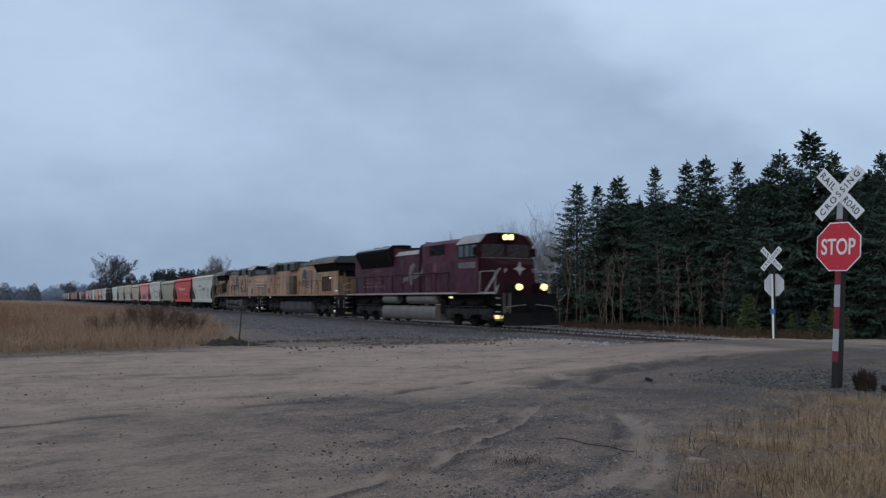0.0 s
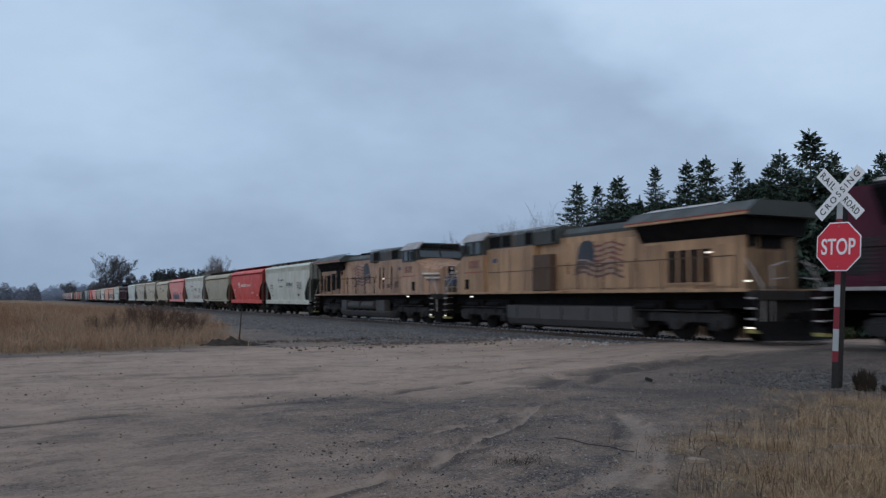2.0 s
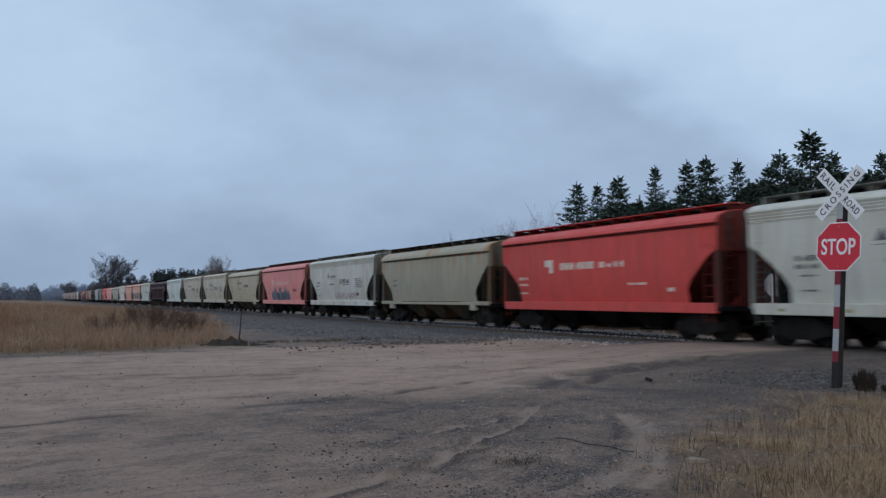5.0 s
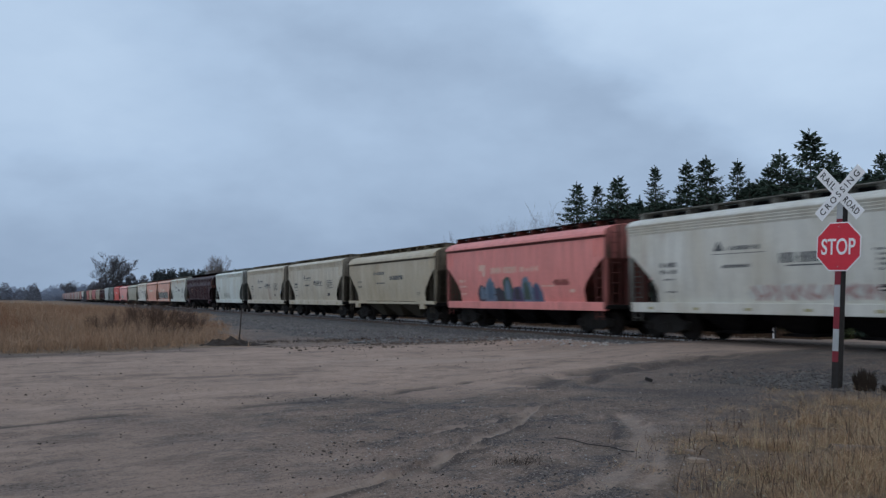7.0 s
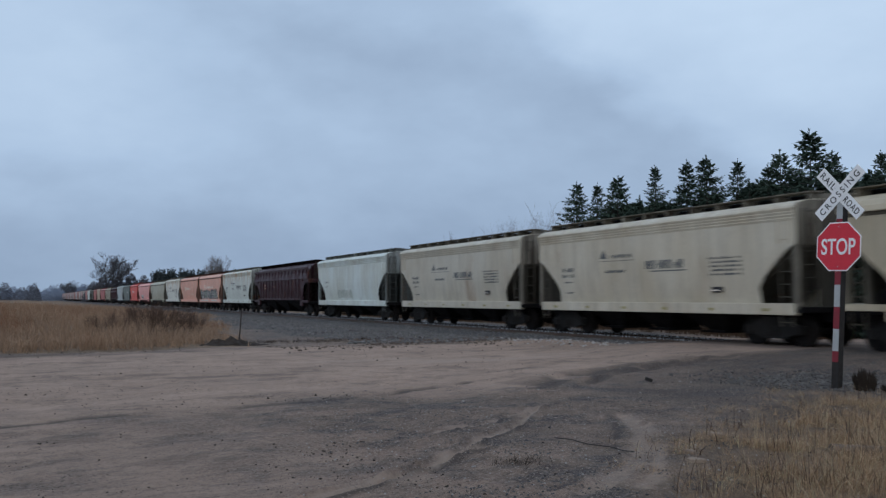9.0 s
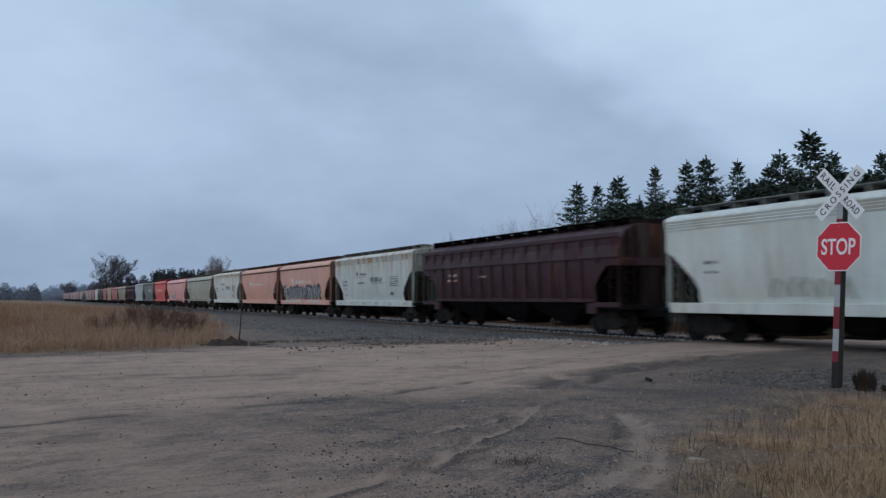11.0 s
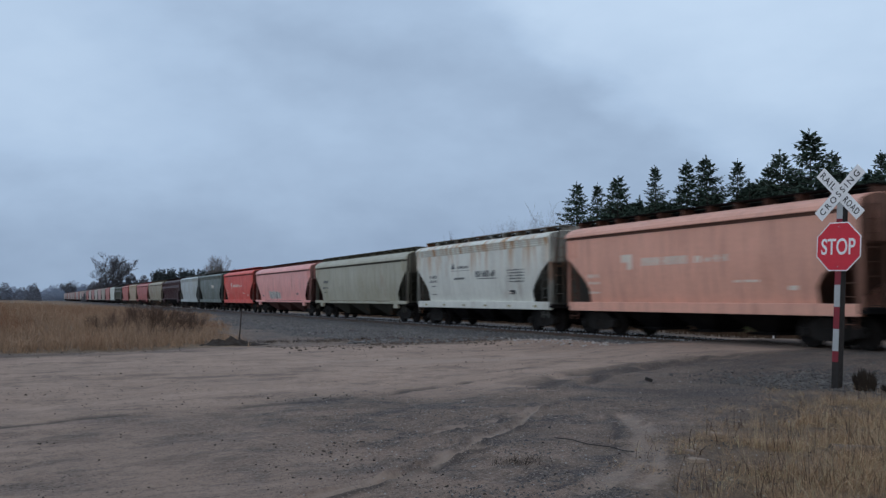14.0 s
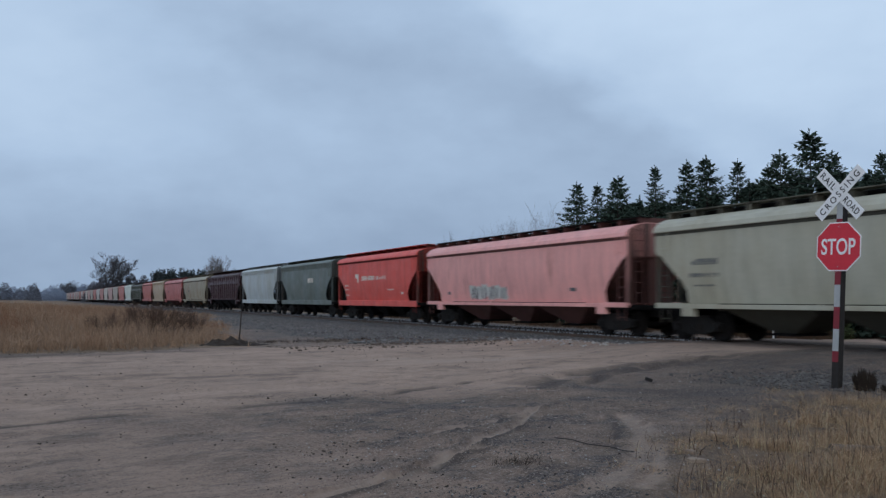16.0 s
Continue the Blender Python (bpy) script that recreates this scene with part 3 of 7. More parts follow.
    col = mix(scaled(ranged(noise_at(33.0, 5, 0.7), 0.54, 0.64, 0.75), loose.outputs[0]), col, (0.46, 0.385, 0.32))
    col = mix(ranged(attr("mud_shade"), 0.25, 1.0, 0.4), col, (0.05, 0.042, 0.038))
    col = mix(ranged(attr("dust"), 0.0, 1.0, 0.8), col, (0.42, 0.33, 0.265))
    L(col, b.inputs["Base Color"])
    b.inputs["Roughness"].default_value = 0.93
    b.inputs["Specular IOR Level"].default_value = 0.15
    bp, bp2 = N("ShaderNodeBump"), N("ShaderNodeBump")
    bp.inputs["Strength"].default_value, bp.inputs["Distance"].default_value = 0.9, 0.08
    bp2.inputs["Strength"].default_value, bp2.inputs["Distance"].default_value = 0.7, 0.02
    L(noise_at(6.0, 7, 0.72), bp.inputs["Height"]), L(noise_at(40.0, 5, 0.7), bp2.inputs["Height"])
    L(bp.outputs[0], bp2.inputs["Normal"]), L(bp2.outputs[0], b.inputs["Normal"])
    return mt


DIRT_A, DIRT_B, DIRT_C = (0.335, 0.247, 0.19), (0.225, 0.168, 0.134), (0.125, 0.095, 0.078)
ROAD_A, ROAD_B = (0.485, 0.354, 0.273), (0.385, 0.283, 0.22)


def build_ground():
    rad = np.concatenate([np.geomspace(0.4, 5.5, 16)[:-1], np.geomspace(5.5, 48, 350)[:-1], np.geomspace(48, 4000, 80)])
    front = np.arange(TURN - 36, TURN + 36.01, 0.18)
    back = np.arange(TURN + 36, TURN + 324.01, 6.0)[1:-1]
    ang = np.radians(np.concatenate([front, back]))
    R, A = np.meshgrid(rad, ang, indexing="ij")
    X, Y = R * np.sin(A), R * np.cos(A)
    Z = height(X, Y)
    nr, na = R.shape
    verts = np.stack([X, Y, Z], -1).reshape(-1, 3)
    verts = np.vstack([verts, [[0, 0, float(height(0.0, 0.0))]]])
    i, j = np.meshgrid(np.arange(nr - 1), np.arange(na), indexing="ij")
    k = (j + 1) % na
    quads = np.stack([i * na + j, i * na + k, (i + 1) * na + k, (i + 1) * na + j], -1).reshape(-1, 4)
    c = len(verts) - 1
    faces = quads.tolist() + [[c, (q + 1) % na, q] for q in range(na)]
    ob = raw("ground", verts.tolist(), faces, ground_material(), smooth=True)
    for name, v in zip(("road", "gravel", "soil", "mud_shade", "dust"), zones(verts[:, 0], verts[:, 1])):
        ob.data.attributes.new(name, "FLOAT", "POINT").data.foreach_set("value", v.astype(np.float32))
    return tagged(ob, "damp grey-brown dirt road and lot with ruts and gravel", "ground", kind="structure")


build_ground()


def stone_mesh(seed, r=1.0):
    rnd = random.Random(seed)
    bm = B()
    bmesh.ops.create_icosphere(bm, subdivisions=1, radius=r)
    for v in bm.verts:
        v.co *= rnd.uniform(0.7, 1.15)
        v.co.z *= 0.7
    vs, fs = [tuple(v.co) for v in bm.verts], [[v.index for v in f.verts] for f in bm.faces]
    bm.free()
    return np.array(vs), np.array(fs)


def scatter_stones(name, places, sizes, mat, label, seed=1):
    rnd = random.Random(seed)
    kinds = [stone_mesh(seed * 10 + k) for k in range(5)]
    V, F, n = [], [], 0
    for (x, y, z), s in zip(places, sizes):
        v, f = kinds[rnd.randrange(5)]
        a = rnd.uniform(0, 6.28)
        c, q = math.cos(a), math.sin(a)
        st = rnd.uniform(0.7, 1.3)
        w = np.stack([(v[:, 0] * c - v[:, 1] * q * st) * s + x, (v[:, 0] * q + v[:, 1] * c * st) * s + y, v[:, 2] * s + z + s * 0.25], -1)
        V.append(w), F.append(f + n)
        n += len(v)
    ob = raw(name, np.vstack(V).tolist(), np.vstack(F).tolist(), mat)
    return tagged(ob, label, "stones", kind="stuff")


# ---------------------------------------------------------------- railway line
def build_track():
    y0, y1 = -300.0, 1500.0
    bm = B()
    top = RAIL_Z - 0.19
    prism(bm, [(TRACK_X - 4.0, -0.5), (TRACK_X - 3.6, -0.14), (TRACK_X - 1.75, top), (TRACK_X + 1.75, top), (TRACK_X + 3.6, -0.14), (TRACK_X + 4.0, -0.5)], "y", y0, y1)
    tagged(part("ballast_bed", bm, "ballast"), "grey crushed stone ballast bed under the rails", "ballast", kind="structure")
    for side in (-1, 1):
        xc = TRACK_X + side * GAUGE
        rail = thing("rail", pose(0, 0, 0), "long steel rail with a worn bright head", "rail", "rails of the track")
        bm = B()
        z = RAIL_Z
        prism(bm, [(xc - 0.075, z - 0.18), (xc + 0.075, z - 0.18), (xc + 0.02, z - 0.15), (xc + 0.012, z - 0.05), (xc - 0.012, z - 0.05), (xc - 0.02, z - 0.15)], "y", y0, y1)
        part("web", bm, "rail_steel", rail)
        bm = B()
        prism(bm, [(xc - 0.036, z - 0.05), (xc + 0.036, z - 0.05), (xc + 0.036, z - 0.006), (xc + 0.028, z), (xc - 0.028, z), (xc - 0.036, z - 0.006)], "y", y0, y1)
        part("head", bm, "rail_head", rail)
    # wooden ties
    bm = B()
    box(bm, TRACK_X - 1.28, TRACK_X + 1.28, -0.11, 0.11, RAIL_Z - 0.36, RAIL_Z - 0.178)
    first = part("railroad_tie", bm, "tie_wood")
    tagged(first, "weathered dark wooden railroad tie in ballast", "railroad tie", "ties under the rails")
    first.matrix_basis = pose(0, 22.9, 0)
    y, k = 23.45, 0
    while y < 150:
        copy_thing(first, pose(0, y, random.Random(k).uniform(-0.015, 0.01), 0, 0, random.Random(k + 900).uniform(-0.6, 0.6)))
        y, k = y + 0.55, k + 1
    bm = B()
    for i in range(320):
        y = 150.4 + i * 0.56
        box(bm, TRACK_X - 1.28, TRACK_X + 1.28, y - 0.11, y + 0.11, RAIL_Z - 0.36, RAIL_Z - 0.18)
    tagged(part("far_railroad_ties", bm, "tie_wood"), "row of far dark wooden railroad ties", "railroad ties", kind="stuff")
    # loose ballast stones
    rnd = np.random.RandomState(4)
    n = 9000
    xs = TRACK_X + rnd.uniform(-4.6, 1.5, n)
    ys = 22.6 + 64 * rnd.power(0.6, n)
    keep = (ys > 29.5) | (np.abs(xs - TRACK_X) < 1.9 + 0.5 * lattice(xs, ys, 0.8, 19))
    xs, ys = xs[keep], ys[keep]
    n = len(xs)
    top = np.where(np.abs(xs - TRACK_X) < 1.75, RAIL_Z - 0.19, RAIL_Z - 0.19 - (np.abs(xs - TRACK_X) - 1.75) * 0.119)
    zs = np.maximum(top, height(xs, ys))
    scatter_stones("ballast_stones", np.stack([xs, ys, zs], -1).tolist(), rnd.uniform(0.025, 0.06, n), "stone", "loose grey crushed ballast stones beside the track", 3)


build_track()


def loose_stones():
    rnd = np.random.RandomState(8)
    # round the sign post
    n = 3000
    xs, ys = rnd.normal(14.0, 1.25, n), rnd.normal(11.7, 0.95, n)
    keep = xs + 0.4 * ys > 16.6 + 2.0 * lattice(xs, ys, 0.9, 18)
    xs, ys = xs[keep], ys[keep]
    scatter_stones("post_gravel", np.stack([xs, ys, height(xs, ys)], -1).tolist(), 0.010 + 0.040 * rnd.power(0.5, len(xs)), "damp_stone", "dark grey gravel heaped round the sign post", 5)
    # over the lot
    n = 14000
    r, a = 6.3 * np.exp(rnd.uniform(0, 1.5, n)), np.radians(TURN + rnd.uniform(-31, 31, n))
    xs, ys = r * np.sin(a), r * np.cos(a)
    keep = rnd.uniform(0, 1, n) < 0.04 + 0.96 * step(lattice(xs, ys, 0.6, 14) * 0.5 + lattice(xs, ys, 2.2, 15) * 0.5, 0.57, 0.72)
    xs, ys = xs[keep], ys[keep]
    scatter_stones("lot_clods", np.stack([xs, ys, height(xs, ys)], -1).tolist(), 0.004 + 0.013 * rnd.power(0.25, len(xs)), "dark_soil", "small dark clods scattered on the dirt", 6)
    n = 3600
    xs, ys = rnd.uniform(-14, 17, n), rnd.uniform(12.5, 29.5, n)
    keep = rnd.uniform(0, 1, n) < step(lattice(xs * 0.25, ys, 1.0, 16) * 0.6 + lattice(xs, ys, 1.1, 17) * 0.4, 0.5, 0.8)
    xs, ys = xs[keep], ys[keep]
    scatter_stones("road_clods", np.stack([xs, ys, height(xs, ys)], -1).tolist(), 0.006 + 0.026 * rnd.power(0.22, len(xs)), "dark_soil", "dark clods strewn in rows along the road", 12)
    n = 2600
    xs, ys = rnd.uniform(7.5, 18.5, n), rnd.normal(30.0, 1.5, n)
    keep = lattice(xs * 0.5, ys, 0.9, 20) > 0.45
    xs, ys = xs[keep], ys[keep]
    n = len(xs)
    scatter_stones("edge_clods", np.stack([xs, ys, height(xs, ys)], -1).tolist(), 0.015 + 0.06 * rnd.power(0.25, n), "brown_soil", "brown clods along the road's far edge", 13)
    n = 2600
    r, a = 6.5 * np.exp(rnd.uniform(0, 1.2, n)), np.radians(TURN + rnd.uniform(-10, 31, n))
    xs, ys = r * np.sin(a), r * np.cos(a)
    scatter_stones("lot_pebbles", np.stack([xs, ys, height(xs, ys)], -1).tolist(), 0.003 + 0.011 * rnd.power(0.3, n), "pale_stone", "small pale pebbles scattered on the dirt", 9)
    # patches of loose grit in the near lot
    n = 11000
    r, a = 6.2 * np.exp(rnd.uniform(0, 0.95, n)), np.radians(TURN + rnd.uniform(-8, 24, n))
    xs, ys = r * np.sin(a), r * np.cos(a)
    keep = lattice(xs * 0.7, ys * 1.3, 0.9, 23) * 0.55 + lattice(xs, ys, 3.1, 24) * 0.45 > 0.56
    xs, ys = xs[keep], ys[keep]
    scatter_stones("lot_grit", np.stack([xs, ys, height(xs, ys)], -1).tolist(), 0.004 + 0.011 * rnd.power(0.35, len(xs)), "dim_stone", "dark grey grit lying in patches on the dirt", 19)
    # gravel shoulder of the line
    n = 3500
    xs, ys = rnd.uniform(9.5, 17.5, n), 29.5 + 45 * rnd.power(0.55, n)
    keep = xs > 9.5 + 2.5 * lattice(xs, ys, 0.4, 6)
    xs, ys = xs[keep], ys[keep]
    scatter_stones("shoulder_gravel", np.stack([xs, ys, height(xs, ys)], -1).tolist(), 0.02 + 0.075 * rnd.power(0.5, len(xs)), "stone", "grey gravel strewn on the track's shoulder", 7)
    # pale broken stones beside the rail at the crossing
    n = 300
    xs, ys = rnd.normal(18.2, 0.8, n), 23.0 + 7.5 * rnd.power(1.3, n)
    scatter_stones("pale_rubble", np.stack([xs, ys, height(xs, ys)], -1).tolist(), 0.02 + 0.05 * rnd.power(0.4, n), "pale_stone", "pale broken stones beside the rail", 17)


loose_stones()


def litter():
    """Bits lying on the dirt: a wood chunk, a thin stick, flat pale stones, scraps."""
    rnd = random.Random(77)
    bm = B()
    box(bm, -0.075, 0.075, -0.03, 0.03, -0.02, 0.045, 0.01)
    ob = part("wood_chunk", bm, "post_wood")
    ob.matrix_basis = pose(11.3, 13.45, float(height(11.3, 13.45)) + 0.03, 0, 14, -75)
    tagged(ob, "broken dark chunk of wood lying on the dirt", "wood")
    bm = B()
    pts = [(0, 0, 0.01), (0.22, 0.05, 0.016), (0.5, 0.01, 0.01), (0.85, 0.06, 0.018), (1.05, 0.03, 0.012), (1.23, 0.0, 0.03)]
    for a, b in zip(pts, pts[1:]):
        rod(bm, a, b, 0.006, 6)
    ob = part("stick", bm, "post_wood")
    ob.matrix_basis = pose(5.57, 8.31, float(height(5.65, 7.8)), 0, 0, -81.6)
    tagged(ob, "thin dark stick lying in the dirt", "stick")
    bm = B()
    knots = [(-0.6, 0.0, 0.05), (-0.2, 0.02, 0.055), (0.25, -0.02, 0.05), (0.7, 0.01, 0.06)]
    for k, (p, q) in enumerate(zip(knots, knots[1:])):
        rod(bm, p, q, 0.062 - 0.006 * k, 9, 0.056 - 0.006 * k)
    ob = part("log", bm, "weathered_wood")
    ob.matrix_basis = pose(8.1, 5.9, float(height(8.1, 5.9)) - 0.02, 0, 3, -22)
    tagged(ob, "weathered grey log lying in the straw", "log")
    for i, (x, y, s) in enumerate(((6.0, 6.45, 0.10), (7.35, 7.55, 0.12), (6.35, 6.9, 0.07))):
        bm = B()
        n = 9
        o = []
        for k in range(n):
            r = s * rnd.uniform(0.7, 1.15)
            o.append((r * math.cos(6.283 * k / n), 0.7 * r * math.sin(6.283 * k / n)))
        prism(bm, o, "z", -0.03, 0.025)
        bmesh.ops.bevel(bm, geom=bm.edges[:], offset=0.008, segments=1, affect="EDGES")
        ob = part("flat_stone", bm, "sandstone")
        ob.matrix_basis = pose(x, y, float(height(x, y)) + 0.01, rnd.uniform(-6, 6), rnd.uniform(-6, 6), rnd.uniform(0, 360))
        tagged(ob, "flat pale sandy stone in the verge", "stone", "flat stones of the verge")
    for i, (x, y) in enumerate(((6.35, 12.1), (8.2, 12.75), (4.0, 7.4), (9.2, 8.1), (12.0, 13.0), (11.85, 13.15))):
        bm = B()
        box(bm, -0.026, 0.026, -0.012, 0.012, 0.0, 0.013, 0.004)
        ob = part("paper_scrap", bm, "pale_stone")
        ob.matrix_basis = pose(x, y, float(height(x, y)), 0, rnd.uniform(-10, 10), rnd.uniform(0, 180))
        tagged(ob, "small crumpled pale scrap on the dirt", "litter", "scraps of litter")


litter()


# ---------------------------------------------------------------- crossing signs
def letters(text, width, tall, mat, parent, m, name="lettering", bold=0.012, gap=1.0):
    cu = bpy.data.curves.new("text", "FONT")
    cu.body, cu.align_x, cu.align_y, cu.extrude, cu.offset = text, "LEFT", "BOTTOM", 0.004, bold
    cu.space_character = gap
    tmp = new("text", cu)
    me = bpy.data.meshes.new_from_object(tmp.evaluated_get(bpy.context.evaluated_depsgraph_get()))
    bpy.data.objects.remove(tmp)
    co = np.array([v.co for v in me.vertices])
    lo, hi = co.min(0), co.max(0)
    k = Matrix.Diagonal((width / (hi[0] - lo[0]), tall / (hi[1] - lo[1]), 1, 1)) @ Matrix.Translation((-(lo[0] + hi[0]) / 2, -(lo[1] + hi[1]) / 2, 0))
    # the text stands upright, facing -Y
    me.transform(m @ pose(0, 0, 0, 90, 0, 0) @ k)
    me.materials.clear()
    me.materials.append(M[mat])
    ob = new(name, me)
    ob.parent = parent
    return ob


def octagon(r):
    return [(r * math.cos(radians(22.5 + 45 * i)), r * math.sin(radians(22.5 + 45 * i))) for i in range(8)]


def crossbuck(parent, zc, y, both=False):
    """Two crossed blades, 1.22 by 0.23 m, in front of the post."""
    for k, (tilt, yy, words) in enumerate(((45, y + 0.012, (("RAIL", -0.35), ("ROAD", 0.35))), (-45, y, (("CROSSING", 0.0),)))):
        m = pose(0, 0, zc, 0, tilt, 0)
        bm = B()
        box(bm, -0.61, 0.61, yy - 0.003, yy + 0.003, -0.114, 0.114, m=m)
        blade = part("crossbuck_blade", bm, "sign_white", parent, "white blade with black railroad crossing lettering")
        for w, off in words:
            letters(w, 1.06 if w == "CROSSING" else 0.40, 0.125, "sign_black", blade, m @ pose(off, yy - 0.004, 0), "lettering", 0.004, 1.45 if w == "CROSSING" else 1.2)
        bm = B()
        for s in (-0.5, 0.5):
            rod(bm, m @ Vector((s * 0.3, yy - 0.008, 0)), m @ Vector((s * 0.3, yy, 0)), 0.009)
        part("bolt", bm, "sign_back", blade)


def build_signs():
    # wooden post with stop sign
    fwd = Vector((math.sin(radians(TURN)), math.cos(radians(TURN)), 0))
    m = Matrix.Translation((13.44, 10.745, float(height(13.44, 10.745)) - 0.02)) @ Matrix.Rotation(radians(3.4), 4, fwd) @ pose(0, 0, 0, 0, 0, -87.0)
    sign = thing("crossing_sign", m, "leaning dark wooden post with red stop sign and white crossbuck", "road sign", "railroad crossing signs")
    bm = B()
    box(bm, -0.07, 0.07, -0.075, 0.062, -0.4, 3.86, 0.008)
    part("post", bm, "post_wood", sign, "dark weathered square wooden post")
    # red and white reflective bands on the face
    levels = [0.52, 0.72, 1.13, 1.54, 1.95, 2.36, 2.77, 3.18, 3.59, 3.84]
    for i, (z0, z1) in enumerate(zip(levels, levels[1:])):
        bm = B()
        box(bm, -0.062, 0.058, -0.081, -0.0755, z0 + 0.001, z1 - 0.001)
        part("reflective_band", bm, "band_red" if i % 2 == 0 else "band_white", sign)
    zs = 2.66
    face = B()
    prism(face, [(x, z + zs) for x, z in octagon(0.457 / math.cos(radians(22.5)))], "y", -0.090, -0.084)
    plate = part("stop_plate", face, "sign_white", sign, "octagonal red stop sign with white border")
    bm = B()
    prism(bm, [(x, z + zs) for x, z in octagon(0.435 / math.cos(radians(22.5)))], "y", -0.094, -0.0902)
    part("red_field", bm, "sign_red", plate)
    letters("STOP", 0.70, 0.305, "sign_white", plate, pose(0, -0.097, zs), "stop_lettering")
    bm = B()
    for z in (zs + 0.37, zs - 0.37):
        rod(bm, (0, -0.10, z), (0, -0.09, z), 0.012)
    part("bolt", bm, "sign_back", plate)
    crossbuck(sign, 3.66, -0.105)
    # thin metal post beyond the track, its stop sign seen from behind
    m = Matrix.Translation((27.5, 24.9, float(height(27.5, 24.9)) - 0.02)) @ pose(0, 0, 0, 0, 0, -82)
    far = thing("crossing_sign", m, "white-faced post with crossbuck and bare stop sign back", "road sign", "railroad crossing signs")
    bm = B()
    box(bm, -0.06, 0.06, -0.06, 0.06, -0.3, 3.9, 0.006)
    part("post", bm, "post_wood", far)
    bm = B()
    box(bm, -0.045, 0.045, -0.067, -0.0605, 0.0, 2.75)
    part("reflective_band", bm, "sign_white", far)
    bm = B()
    prism(bm, [(x, z + 2.3) for x, z in octagon(0.457 / math.cos(radians(22.5)))], "y", 0.064, 0.070)
    part("stop_plate", bm, "plate_back", far, "bare grey metal back of an octagonal sign")
    bm = B()
    box(bm, -0.12, 0.12, -0.074, -0.068, 1.12, 1.32)
    part("notice_plate", bm, "sign_blue", far, "small blue notice plate")
    crossbuck(far, 3.38, -0.085)


build_signs()


# ---------------------------------------------------------------- rolling stock: shared pieces
# In a car's own space y runs along it, its leading end at -y; z is above the rail.
def wheelset(parent, y, r):
    bm = B()
    for s in (-1, 1):
        rod(bm, (s * 0.69, 0, 0), (s * 0.82, 0, 0), r, 20)
        rod(bm, (s * 0.665, 0, 0), (s * 0.70, 0, 0), r + 0.028, 20)
        rod(bm, (s * 0.815, 0, 0), (s * 0.845, 0, 0), r * 0.86, 16, r * 0.80)
        rod(bm, (s * 0.84, 0, 0), (s * 0.90, 0, 0), 0.13, 8)
        for k in range(4):
            a = radians(90 * k + 20)
            rod(bm, (s * 0.846, 0.6 * r * math.cos(a), 0.6 * r * math.sin(a)), (s * 0.853, 0.6 * r * math.cos(a), 0.6 * r * math.sin(a)), 0.03, 5)
    rod(bm, (-0.98, 0, 0), (0.98, 0, 0), 0.085, 10)
    ob = part("wheelset", bm, "wheel_steel", parent, "rolling pair of steel wheels on an axle")
    ob.location = (0, y, r)
    return ob


def freight_truck(parent, yc):
    r = 0.46
    bm = B()
    box(bm, -1.05, 1.05, yc - 0.2, yc + 0.2, 0.42, 0.80, 0.03)
    rod(bm, (0, yc, 0.8), (0, yc, 1.02), 0.35, 16)
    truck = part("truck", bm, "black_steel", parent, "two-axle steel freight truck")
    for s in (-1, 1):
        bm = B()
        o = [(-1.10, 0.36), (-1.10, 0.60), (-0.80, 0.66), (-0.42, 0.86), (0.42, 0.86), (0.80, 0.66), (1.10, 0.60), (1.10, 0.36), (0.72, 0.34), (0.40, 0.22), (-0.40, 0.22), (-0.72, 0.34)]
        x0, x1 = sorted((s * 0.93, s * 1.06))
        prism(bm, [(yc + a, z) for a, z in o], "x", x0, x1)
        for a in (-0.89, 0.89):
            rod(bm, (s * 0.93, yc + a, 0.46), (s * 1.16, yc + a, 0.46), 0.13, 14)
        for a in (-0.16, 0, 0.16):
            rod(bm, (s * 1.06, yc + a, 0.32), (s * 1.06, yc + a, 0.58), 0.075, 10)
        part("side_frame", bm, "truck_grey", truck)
    for a in (-0.89, 0.89):
        wheelset(truck, yc + a, r)


def coupler(parent, y, sgn):
    bm = B()
    box(bm, -0.09, 0.09, min(y, y - sgn * 0.75), max(y, y - sgn * 0.75), 0.78, 0.98, 0.02)
    box(bm, -0.17, 0.13, min(y, y - sgn * 0.24), max(y, y - sgn * 0.24), 0.72, 1.04, 0.05)
    rod(bm, (0.3, y - sgn * 0.6, 0.85), (0.22, y - sgn * 0.05, 0.45), 0.03, 6)
    part("coupler", bm, "black_steel", parent)


def ladder(parent, x, y, z0, z1, width, mat, along="y", name="ladder"):
    bm = B()
    for k in (-0.5, 0.5):
        p = (x, y + k * width) if along == "y" else (x + k * width, y)
        rod(bm, (*p, z0), (*p, z1), 0.022, 6)
    n = max(2, int((z1 - z0) / 0.33))
    for i in range(n):
        z = z0 + 0.12 + i * (z1 - z0 - 0.2) / (n - 1)
        a, b = ((x, y - width / 2, z), (x, y + width / 2, z)) if along == "y" else ((x - width / 2, y, z), (x + width / 2, y, z))
        rod(bm, a, b, 0.014, 5)
    return part(name, bm, mat, parent)


def bars(parent, x, rows, mat, name="marking", label=""):
    """Plain bars in place of lettering, flat on the side at x."""
    for y0, y1, z0, z1 in rows:
        bm = B()
        xx = x + bow((z0 + z1) / 2) if x == -1.6 else x
        box(bm, xx - 0.004, xx, y0, y1, z0, z1)
        part(name, bm, mat, parent, label)


